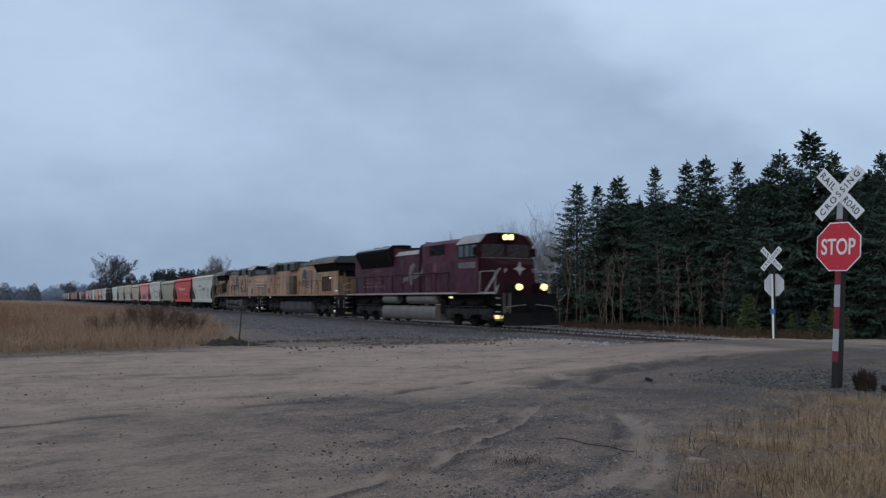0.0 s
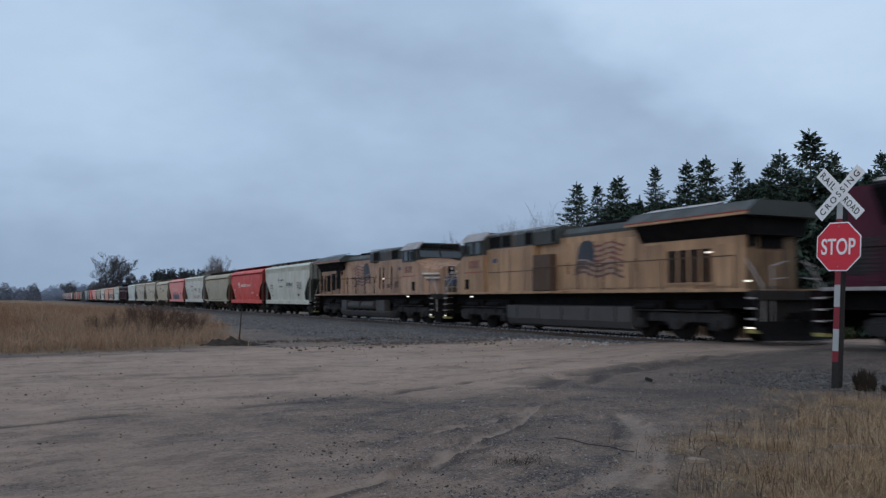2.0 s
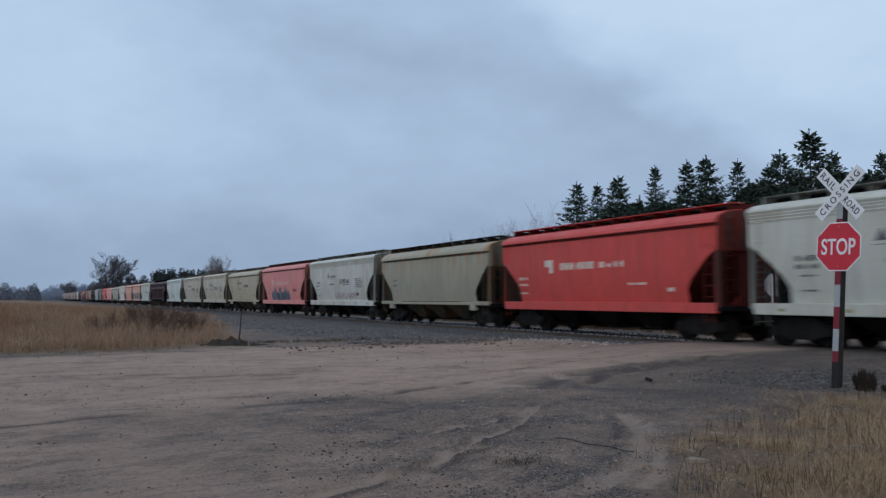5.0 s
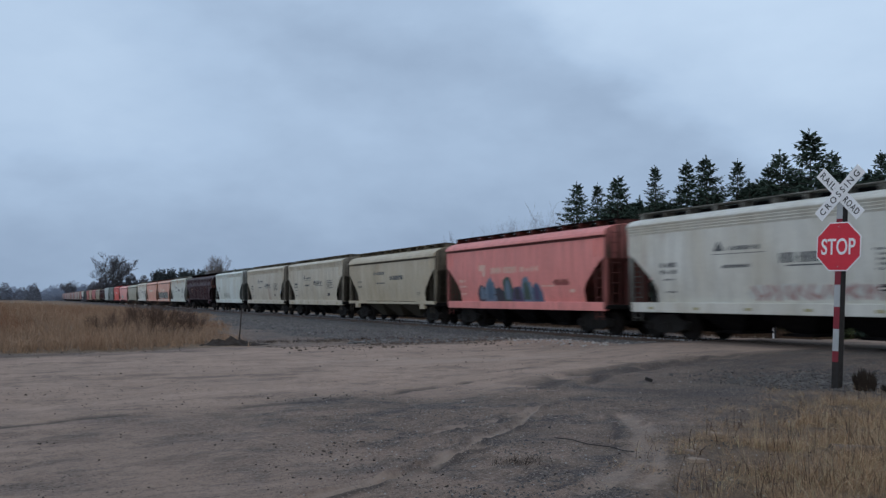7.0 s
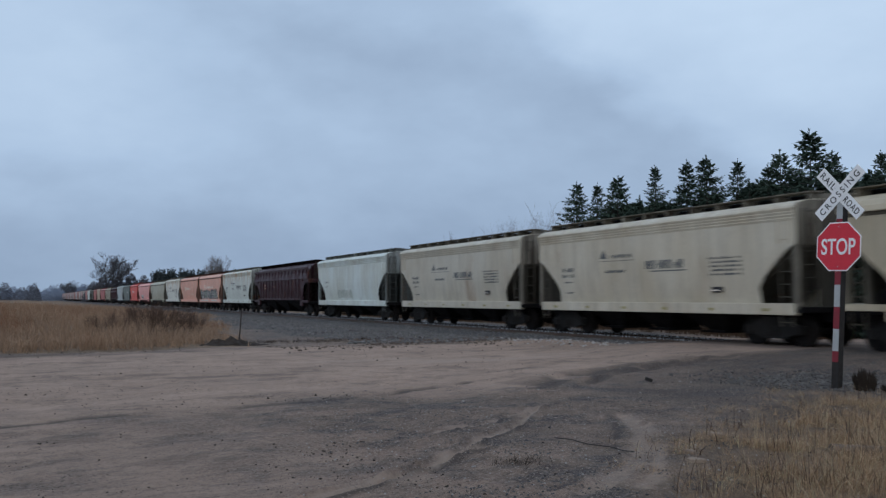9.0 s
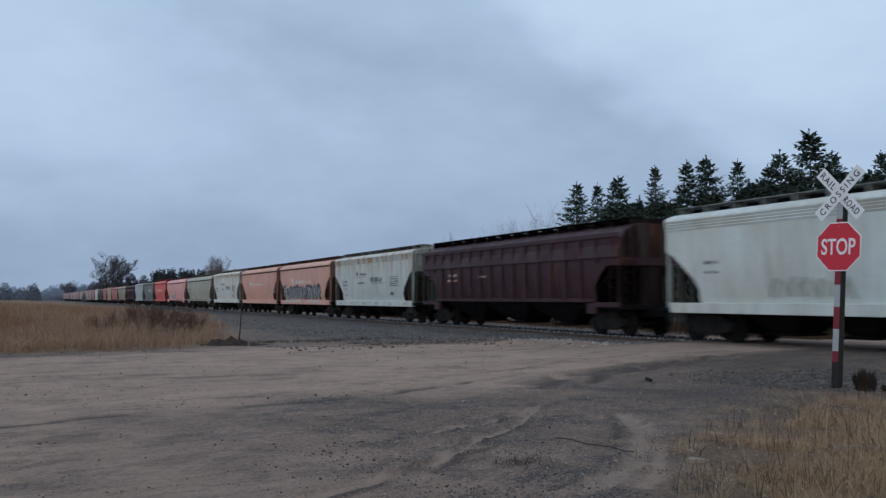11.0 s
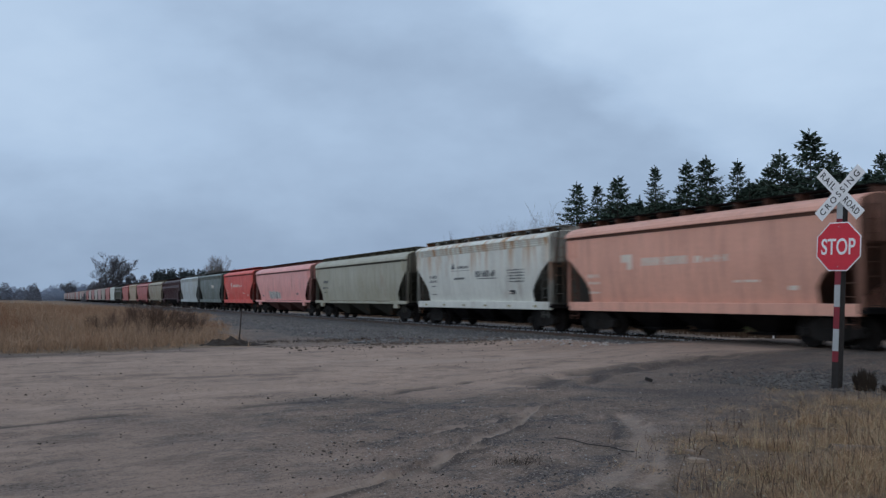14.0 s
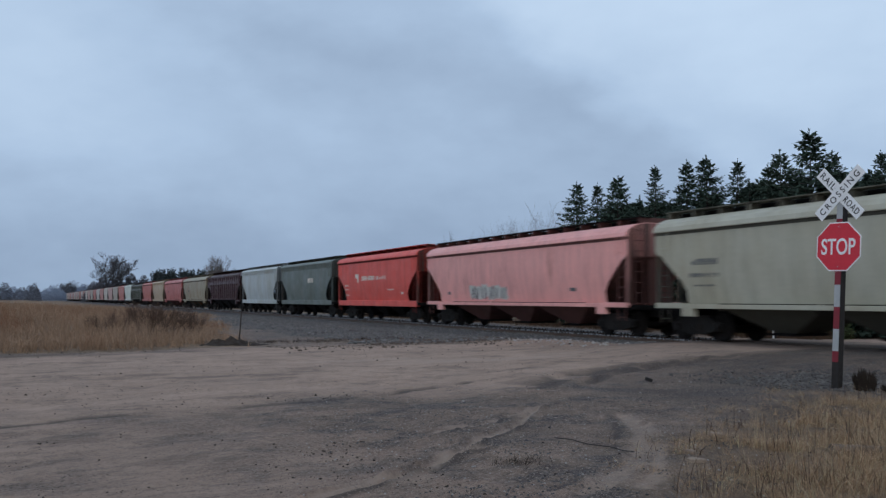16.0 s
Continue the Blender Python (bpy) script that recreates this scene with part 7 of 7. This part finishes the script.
def bare_tree(seed, h, spread=0.35, mat="twig", levels=5, stems=1, name="bare_tree", label="leafless grey-brown tree with fine twigs", fork=3, r0=None, thin=0.0, first=0.42, fan=0.8):
    """Branches that fork again and again into twigs."""
    rnd = random.Random(seed)
    tree = thing(name, pose(0, 0, 0), label, *{"dead_shrub": ("shrub", "dead shrubs of the field"), "dead_weed": ("weed", "dead weeds")}.get(name, ("tree", "leafless trees")))
    V, F, TV, TF = [], [], [], []

    def grow(p, d, ln, r, lev):
        n = 3 if lev < 2 else 2
        for i in range(n):
            d = (d + Vector((rnd.uniform(-1, 1), rnd.uniform(-1, 1), rnd.uniform(-0.4, 0.7))) * (0.10 + 0.05 * lev)).normalized()
            q = p + d * ln / n
            r2 = r * (1 - 0.28 / n * 1.4)
            tube(V if lev < 2 else TV, F if lev < 2 else TF, p, q, max(r, thin), max(r2, thin), 5 if lev < 2 else 3)
            if lev < levels and (i > 0 or lev > 0):
                for _ in range(rnd.randint(1, fork - 1) if i < n - 1 else 1):
                    a = rnd.uniform(0, 6.283)
                    side = Vector((math.cos(a), math.sin(a), rnd.uniform(-0.1, 0.5)))
                    grow(q, (d + side * (0.75 + spread)).normalized(), ln * rnd.uniform(0.45, 0.68), r2 * 0.55, lev + 1)
            p, r = q, r2
        if lev < levels:
            for _ in range(2):
                a = rnd.uniform(0, 6.283)
                grow(p, (d + Vector((math.cos(a), math.sin(a), 0.3)) * (0.35 + spread)).normalized(), ln * rnd.uniform(0.5, 0.7), r * 0.7, lev + 1)
    for s in range(stems):
        a = rnd.uniform(0, 6.283)
        off = Vector((math.cos(a), math.sin(a), 0)) * (0.25 * (stems > 1))
        grow(off + Vector((0, 0, -0.2)), (Vector((0, 0, 1)) + off * fan * (0.4 + 0.6 * rnd.random()) + Vector((rnd.uniform(-0.06, 0.06), rnd.uniform(-0.06, 0.06), 0))).normalized(), h * first, r0 or h * 0.018, 0)
    raw("trunk", V, F, mat, tree)
    raw("crown", TV, TF, mat, tree)
    return tree


def sapling(seed, h):
    """A thin wavering stem with short rising side twigs."""
    rnd = random.Random(seed)
    tree = thing("birch_sapling", pose(0, 0, 0), "thin pale leafless sapling at the wood edge", "tree", "saplings at the wood edge")
    V, F, TV, TF = [], [], [], []
    p, d, n = Vector((0, 0, -0.2)), Vector((rnd.uniform(-0.12, 0.12), rnd.uniform(-0.12, 0.12), 1)).normalized(), 14
    line = [p.copy()]
    for i in range(n):
        d = (d + Vector((rnd.uniform(-1, 1), rnd.uniform(-1, 1), 0.3)) * 0.06).normalized()
        q = p + d * h / n
        k = 1 - i / n
        line.append(q.copy())
        if i > 3:
            for _ in range(rnd.randint(1, 3)):
                a, ln = rnd.uniform(0, 6.283), rnd.uniform(0.4, 1.2) * (0.4 + 0.6 * k)
                e = Vector((math.cos(a), math.sin(a), rnd.uniform(0.7, 1.6))).normalized()
                r = q + e * ln
                tube(TV, TF, q, r, 0.011, 0.005, 3)
                for _ in range(3):
                    b = rnd.uniform(0, 6.283)
                    s = q.lerp(r, rnd.uniform(0.4, 1.0))
                    tube(TV, TF, s, s + (e + Vector((math.cos(b), math.sin(b), 0.2)) * 0.7) * ln * 0.4, 0.006, 0.003, 3)
        p = q
    stem_path(V, F, line, [0.007 + 0.03 * (1 - i / n) for i in range(n + 1)], 5)
    raw("trunk", V, F, "pale_bark", tree)
    raw("crown", TV, TF, "pale_bark", tree)
    return tree


def blades(name, places, hts, wid, mat, label, seed=1, segs=2, lean=0.35, per=1, head=False):
    """Grass blades as bent tapered strips."""
    rnd = np.random.RandomState(seed)
    P = np.repeat(np.asarray(places, float), per, 0)
    H = np.repeat(np.asarray(hts, float), per) * rnd.uniform(0.55, 1.15, len(P))
    n = len(P)
    P = P + np.stack([rnd.normal(0, 0.05, n), rnd.normal(0, 0.05, n), np.full(n, -0.02)], -1) * (per > 1)
    a, f = rnd.uniform(0, 6.283, n), rnd.uniform(0, 6.283, n)
    b = rnd.gamma(2.0, 0.5, n) * lean
    W = wid * rnd.uniform(0.6, 1.4, n)
    side = np.stack([np.cos(f), np.sin(f), np.zeros(n)], -1)
    out = np.stack([np.cos(a), np.sin(a), np.zeros(n)], -1)
    rows = []
    for k in range(segs + 1):
        t = k / segs
        c = P + out * (b * H * t ** 2)[:, None] + np.stack([np.zeros(n), np.zeros(n), H * t * (1 - 0.3 * np.minimum(b, 1.2) * t)], -1)
        w = (W * (1 - 0.85 * t))[:, None]
        rows += [c - side * w, c + side * w]
    V = np.stack(rows, 1).reshape(-1, 3)
    m = 2 * (segs + 1)
    base = np.arange(n)[:, None] * m
    F = np.concatenate([base + np.array([[2 * k, 2 * k + 1, 2 * k + 3, 2 * k + 2]]) for k in range(segs)])
    ob = raw(name, V.tolist(), F.tolist(), mat)
    return tagged(ob, label, "grass", kind="stuff")


def place(base, x, y, scale=1.0, turn=0.0, first=False, label="", wide=1.0):
    m = pose(x, y, float(height(x, y)) - 0.05, 0, 0, turn)
    ob = base if first else copy_thing(base, m)
    ob.matrix_basis = m @ Matrix.Diagonal((scale * wide, scale * wide, scale, 1))
    if label:
        ob["label"] = label
    return ob


def wood():
    rnd = random.Random(12)
    kinds = [spruce(1, 9.5, 4.2, 0.06, 0.68, shape=1.05, size=1.0), spruce(2, 9.5, 4.0, 0.08, 0.64, shape=1.05, size=0.95, gap=0.12), spruce(3, 9.5, 4.4, 0.05, 0.7, shape=0.9, size=1.1),
             spruce(4, 9.5, 3.3, 0.12, 0.58, shape=1.05, size=0.95, gap=0.4), spruce(5, 9.5, 5.4, 0.04, 0.74, shape=0.95, size=1.2)]
    kinds += [spruce(6, 9.5, 4.2, 0.03, 0.5, shape=0.85, size=2.4), spruce(7, 9.5, 3.8, 0.03, 0.5, shape=0.85, size=2.4)]
    used = set()

    def put(k, x, y, ztop):
        h = ztop - float(height(x, y))
        place(kinds[k], x, y, h / 9.5, rnd.uniform(0, 360), k not in used)
        used.add(k)
    # the trees of the edge: kind, X, Y, height of the top
    for k, x, y, top in ((2, 34, 47.9, 9.8), (1, 34, 45.7, 9.4), (4, 34.5, 44.0, 9.7), (3, 35, 42.5, 8.3), (1, 33, 38.45, 9.56), (0, 36, 39.8, 8.2), (0, 34, 36.9, 9.65), (2, 34, 35.2, 9.7),
                         (1, 34, 33.3, 9.2), (3, 34, 32.05, 8.0), (0, 33.5, 30.7, 8.55), (2, 33.5, 29.7, 9.1), (4, 33.5, 27.8, 9.8), (2, 34, 27.2, 8.7), (0, 33, 25.2, 7.5), (3, 33.5, 24.6, 7.2), (1, 33, 23.7, 8.1)):
        put(k, x, y, top)
    # rows behind
    for i in range(52):
        x = rnd.uniform(36.5, 55)
        y = rnd.uniform(24.0 + (x - 36) * 0.45, 49 + (x - 36) * 1.1)
        put(5 + i % 2, x, y, 0.19 * x + rnd.uniform(-0.5, 1.2))
    for i in range(14):
        put(5 + i % 2, rnd.uniform(34, 60), rnd.uniform(-25, 8), rnd.uniform(8, 12))
    # low young conifers at the edge
    young = spruce(21, 1.8, 0.75, 0.03, 1.2, "needles_light", 0.7)
    tagged(young, "young light green conifer among dry grass", "shrub", "young conifers")
    for i, (x, y, s) in enumerate(((30.3, 28.9, 1.05), (30.9, 29.3, 0.8), (31, 27.0, 0.6), (31.2, 26.0, 0.7), (30.8, 29.9, 0.5), (31.6, 31.2, 0.55), (31.5, 25.2, 0.8), (31.0, 24.3, 0.6))):
        place(young, x, y, s, i * 67, i == 0)
    # pale bare stems standing before the dark wood
    stem = [sapling(40 + i, 6.0) for i in range(4)]
    used2 = set()
    for i in range(34):
        y = 32.0 + 15.0 * ((i * 0.618) % 1.0)
        k = i % 4
        place(stem[k], 31.0 + rnd.uniform(-0.4, 1.6), y, rnd.uniform(0.45, 0.85), rnd.uniform(0, 360), k not in used2)
        used2.add(k)
    place(stem[2], 31.8, 30.3, 0.8, 10)
    # taller leafless birches among the stems
    birch = [bare_tree(70 + i, 6.8, 0.05, "pale_bark", 3, 1, "bare_birch", "leafless birch with a pale stem before the dark wood", 2, 0.045, 0.006, 0.75) for i in range(2)]
    for i, (x, y, q) in enumerate(((31.4, 45.6, 0.62), (31.2, 39.2, 0.5), (31.6, 47.4, 0.55), (31.5, 31.6, 0.36))):
        place(birch[i % 2], x, y, q, i * 83, i < 2)
    # thin leafless trees past the wood's end
    thin = [bare_tree(60 + i, 8.2, 0.0, "pale_twig", 3, 4, "bare_tree", "thin leafless tree against the sky", 3, 0.045, 0.006, 0.52) for i in range(2)]
    for i, (x, y, s) in enumerate(((51, 97.4, 1.1), (48.5, 86, 1.1), (47.6, 82.4, 1.05), (44, 72, 1.0), (42.3, 68.3, 0.98), (40.5, 63, 0.95), (38.9, 58.9, 1.02), (37, 54, 0.85), (36, 51, 0.8), (55, 108, 1.1), (49.5, 90, 0.95), (46, 77, 0.9), (43.5, 70, 0.85), (41.5, 66, 0.85), (39.8, 60.5, 0.8), (37.8, 56, 0.78), (53, 101, 1.0), (38.2, 52.6, 0.7))):
        place(thin[i % 2], x, y, s, i * 77, i < 2)


def distance():
    rnd = random.Random(5)
    big = bare_tree(87, 17.0, 0.30, "far_limb", 4, 4, "bare_tree", "broad leafless tree far across the field", 3, 0.27, 0.03, 0.42, 2.2)
    place(big, 25.2, 342.5, 1.22, 0, True, "", 1.12)
    place(big, 24.0, 560.0, 0.8, 120, False, "", 1.2)
    far = bare_tree(81, 11.0, 0.0, "pale_twig", 4, 4, "bare_tree", "slender far leafless tree by the line", 3, 0.1, 0.02)
    place(far, 42.3, 213.7, 1.2, 0, True, "", 0.62)
    # rounded far bushes and woods, as many small twiggy clumps
    V, F = [], []

    def clump(x, y, w, h, n, flat=1.0):
        for _ in range(n):
            a, r, k = rnd.uniform(0, 6.283), rnd.random() ** 0.5, rnd.random()
            p = Vector((x + w * r * math.cos(a) * (1 - 0.5 * k * k), y + w * r * math.sin(a) * 0.6, h * k * (1 - 0.45 * r * r) * flat))
            d = Vector((rnd.uniform(-1, 1), rnd.uniform(-1, 1), rnd.uniform(0, 1.2))).normalized()
            s = rnd.uniform(0.35, 0.9) * (0.3 + h / 10)
            spray_leaf(V, F, p, d, Vector((rnd.uniform(-1, 1), rnd.uniform(-1, 1), rnd.uniform(-1, 1))), s, s * 0.24)
    for x, y, w, h in ((22.5, 350, 4.5, 8.0), (26, 350, 5, 10.5), (31, 352, 5, 11.0), (36, 350, 5, 11.5), (41, 352, 5, 10.5), (46, 352, 4, 8.5), (50, 352, 4, 8.0)):
        clump(x, y, w, h, 1800)
    tagged(raw("far_brush", V, F, "far_dark"), "dark leafless brush round a far broad tree", "woods", kind="stuff")
    V, F = [], []
    for i in range(16):
        clump(10 + i * 3.4 + rnd.uniform(-1, 1), 640 + rnd.uniform(-15, 15), 5, 8.5 + 0.42 * i + rnd.uniform(-0.8, 0.8), 900)
    for i in range(22):
        clump(-30 + i * 3.6 + rnd.uniform(-2, 2), 560 + rnd.uniform(-30, 60), rnd.uniform(5, 9), rnd.uniform(6, 11), 1100)
    tagged(raw("hazy_woods", V, F, "far_haze_tint"), "far woods along the horizon with blue-grey haze painted into their colour", "woods", kind="stuff")
    V, F = [], []
    for x, w, h in ((-16, 6, 8.5), (-10, 5, 9.0), (-3, 5, 7.0), (2.2, 3.5, 9.0), (-24, 8, 10)):
        clump(x, 440 + rnd.uniform(-5, 5), w, h, 1000)
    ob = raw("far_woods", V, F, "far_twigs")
    tagged(ob, "far leafless woods and bushes on the horizon, tinted blue-grey for haze", "woods", kind="stuff")
    V, F = [], []
    for i in range(90):
        x = 50 + i * 0.5 + rnd.uniform(-1, 1)
        clump(x, 396 - (x - 55) * 0.45 + rnd.uniform(-8, 8), 2.4, rnd.uniform(13.6, 15.4), 380)
    for i in range(40):
        clump(75 + i * 3.0, 380 - i * 4 + rnd.uniform(-8, 8), 3, rnd.uniform(9, 12), 120)
    tagged(raw("far_conifers", V, F, "far_needles"), "far row of dark conifers behind the railway", "woods", kind="stuff")


# distance haze is mixed into the base colours of the far woods
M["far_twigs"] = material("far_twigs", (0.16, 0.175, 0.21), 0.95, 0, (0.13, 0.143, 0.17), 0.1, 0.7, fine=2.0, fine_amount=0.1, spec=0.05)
M["far_limb"] = material("far_limb", (0.085, 0.085, 0.095), 0.95, 0, (0.06, 0.06, 0.068), 0.1, 0.6, fine=2.0, fine_amount=0.1, spec=0.05)
M["far_haze_tint"] = material("far_haze_tint", (0.255, 0.305, 0.385), 0.95, 0, (0.225, 0.27, 0.345), 0.1, 0.6, fine=2.0, fine_amount=0.05, spec=0.02)
M["far_dark"] = material("far_dark", (0.15, 0.156, 0.178), 0.95, 0, (0.10, 0.104, 0.12), 0.1, 0.6, fine=2.0, fine_amount=0.1, spec=0.05)
M["far_needles"] = material("far_needles", (0.055, 0.068, 0.07), 0.95, 0, (0.04, 0.05, 0.055), 0.1, 0.6, fine=2.0, fine_amount=0.1, spec=0.05)
M["pale_twig"] = material("pale_twig", (0.2, 0.185, 0.18), 0.95, 0, (0.13, 0.12, 0.118), 0.3, 0.7, fine_amount=0.1, spec=0.05)


def grasses():
    rnd = np.random.RandomState(31)
    # tall dry grass of the field
    n = 20000
    d = 28.8 * np.exp(rnd.uniform(0, 1.75, n))
    xs, ys = rnd.uniform(-0.35, 0.33, n) * d + 1, d
    edge = field_edge(ys) + 1.6 * (lattice(xs, ys, 0.3, 40) - 0.5)
    keep = (xs < edge) & (ys > 29.3 + 0.8 * (lattice(xs, ys, 0.5, 41) - 0.3)) & (near_line(xs, ys, [(6.0, 30.6), (7.0, 30.6)]) > 1.1)
    xs, ys = xs[keep], ys[keep]
    ht = (0.3 + 0.45 * lattice(xs, ys, 0.25, 42) + 0.35 * lattice(xs, ys, 0.9, 46)) * (0.55 + 0.45 * (1 - step(xs, edge[keep] - 5, edge[keep])))
    blades("tall_dry_grass", np.stack([xs, ys, height(xs, ys)], -1), ht, 0.0095, "dry_grass", "tall tan dead grass covering the field", 1, 2, 0.65, 5)
    red = lattice(xs, ys, 0.12, 38) * 0.6 + lattice(xs, ys, 0.6, 39) * 0.4 > 0.54
    blades("russet_grass", np.stack([xs, ys, height(xs, ys)], -1)[red], ht[red] * 1.05, 0.010, "russet", "patches of russet dead weeds in the field", 9, 2, 0.5, 3)
    # straw in the near verge
    n = 8200
    xs, ys = rnd.uniform(4.4, 13.8, n), rnd.uniform(2.6, 11.4, n)
    v = (xs - 1.28 * ys) + 1.9 + 1.8 * (lattice(xs, ys, 0.9, 43) - 0.5) + 1.0 * (lattice(xs, ys, 2.6, 49) - 0.5)
    dens = 0.12 * step(v, -2.2, -1.0) + 0.88 * step(v, -1.0, 1.2)
    keep = rnd.uniform(0, 1, n) < dens * (1 - 0.92 * step(ys, 7.6, 10.2)) * np.maximum(0.08 + 0.92 * step(lattice(xs, ys, 1.9, 47), 0.38, 0.62), 0.75 * step(v, 1.0, 3.0) * (1 - step(ys, 6.5, 8.5)))
    xs, ys, v = xs[keep], ys[keep], v[keep]
    gs = np.stack([xs, ys, height(xs, ys)], -1)
    blades("matted_straw", gs, np.full(len(xs), 0.15), 0.0028, "straw", "matted flattened straw beside the road", 2, 2, 2.2, 11)
    high = rnd.uniform(0, 1, len(xs)) < 0.09 * step(v, -0.4, 2.0)
    low = 1 - 0.6 * step(ys, 7.6, 9.6)
    blades("tall_stalks", gs[high], (0.42 + 0.3 * lattice(xs[high], ys[high], 0.8, 48)) * low[high], 0.0028, "bleached", "tall bleached seed stalks in the verge", 6, 5, 0.6, 4)
    dark = rnd.uniform(0, 1, len(xs)) < 0.22
    blades("dead_stalks", gs[dark], np.full(int(dark.sum()), 0.34), 0.004, "brown_twig", "dark brown dead weed stalks among straw", 8, 4, 0.4, 3)
    tall = rnd.uniform(0, 1, len(xs)) < step(v, -0.3, 2.0)
    blades("verge_straw", gs[tall], (0.12 + 0.30 * lattice(xs[tall], ys[tall], 0.8, 44)) * low[tall], 0.0024, "straw", "standing pale dead grass stalks beside the road", 5, 3, 0.85, 11)
    # grass at the wood's foot and past the track
    n = 3500
    xs, ys = rnd.uniform(27.6, 33.5, n), 24.5 + 60 * rnd.power(0.7, n)
    blades("wood_edge_grass", np.stack([xs, ys, height(xs, ys)], -1), 0.25 + 0.4 * lattice(xs, ys, 0.4, 45), 0.012, "brush", "dry brown grass along the wood edge", 3, 2, 0.4, 4)
    # a lone tuft in the lot
    a, r = rnd.uniform(0, 6.283, 70), 0.28 * rnd.uniform(0, 1, 70)
    xs, ys = 4.44 + r * np.cos(a), 7.19 + r * np.sin(a)
    blades("grass_tuft", np.stack([xs, ys, height(xs, ys)], -1), np.full(70, 0.10), 0.003, "weed", "small trampled weed tuft in the dirt", 4, 3, 0.8, 3)


def shrubs():
    bush = bare_tree(90, 1.7, 0.0, "brown_twig", 3, 5, "dead_shrub", "brown leafless shrub in the dry grass", 3, 0.010, 0.0035, 0.55, 1.6)
    for i, (x, y, s) in enumerate(((4.9, 36.5, 0.85), (4.3, 36.0, 0.75), (5.6, 36.9, 0.8), (3.4, 37.5, 0.7), (6.2, 36.4, 0.6), (4.6, 38.5, 0.85), (2.6, 37.0, 0.55), (6.6, 38, 0.6), (5.2, 35.4, 0.6))):
        place(bush, x, y, s, i * 50, i == 0)
    # dark clump beside the sign post and one at the edge
    weed = [bare_tree(95, 0.48, 0.55, "weed", 3, 18, "dead_weed", "dark tangled dead weed on the gravel", 3, 0.014, 0.006)]
    place(weed[0], 13.6, 10.3, 2.0, 0, True, "", 0.24), place(weed[0], 13.85, 9.85, 0.9, 80, False, "", 0.6)
    # low dead growth on the gravel shoulder
    rnd = np.random.RandomState(63)
    n = 2600
    xs, ys = rnd.uniform(7.0, 15.0, n), rnd.uniform(31.5, 40.5, n)
    keep = lattice(xs, ys, 0.45, 64) + 0.25 * lattice(xs, ys, 1.7, 65) > 0.74
    xs, ys = xs[keep], ys[keep]
    blades("shoulder_weeds", np.stack([xs, ys, height(xs, ys)], -1), 0.05 + 0.16 * rnd.power(0.6, len(xs)), 0.012, "weed", "low dark dead weeds on the gravel shoulder", 4, 2, 0.9, 3)
    # spoil heap by the road
    V, F, n, m = [], [], 40, 22
    for i in range(n):
        for j in range(m):
            u, v = -1 + 2 * i / (n - 1), -1 + 2 * j / (m - 1)
            x, y = 6.75 + u * 1.3, 30.7 + v * 0.6
            k = max(0.0, 1 - (u * u + v * v) ** 0.5)
            lump = float(lattice(x, y, 3.0, 50)) * 0.6 + float(lattice(x, y, 8.0, 51)) * 0.4
            V.append((x, y, float(height(x, y)) - 0.04 + k ** 0.38 * (0.03 + 0.40 * lump ** 1.4) * (1.0 - 0.35 * u)))
    F = [(i * m + j, (i + 1) * m + j, (i + 1) * m + j + 1, i * m + j + 1) for i in range(n - 1) for j in range(m - 1)]
    tagged(raw("soil_mound", V, F, "dark_soil"), "low heap of dark lumpy soil beside the road", "heap")
    # thin stake in the spoil heap
    bm = B()
    rod(bm, (0, 0, -0.2), (0.1, 0, 1.35), 0.03, 6, 0.018)
    st = part("stake", bm, "weed")
    st.matrix_basis = pose(7.0, 31.2, float(height(7.0, 31.2)))
    tagged(st, "thin dark leaning stake beside a spoil heap", "stake")


wood()
distance()
grasses()
shrubs()


# ---------------------------------------------------------------- movement
def motions():
    # the overcast drifts slowly to the camera's left
    walk(CLOUDS, [(t, pose(0, 0, 0, 0, 0, 0.28 * t)) for t in (0.0, 8.0, 16.0)])
    for ob, y, turn in TRAIN:
        walk(ob, [(t, pose(TRACK_X, y - SPEED * t, RAIL_Z, 0, 0, turn)) for t in (0.0, 4.0, 8.0, 12.0, 16.0)])
    # wheels roll on the rail
    for ob, y, turn in TRAIN[:22]:
        for part_ob in ob.children_recursive:
            if part_ob.name.split(".")[0] == "wheelset":
                x0, y0, r = part_ob.location
                rate = math.degrees(SPEED / r) * (-1 if turn else 1)
                walk(part_ob, [(k / FPS, pose(x0, y0, r, (rate * k / FPS) % 360)) for k in range(16 * FPS + 1)])


motions()
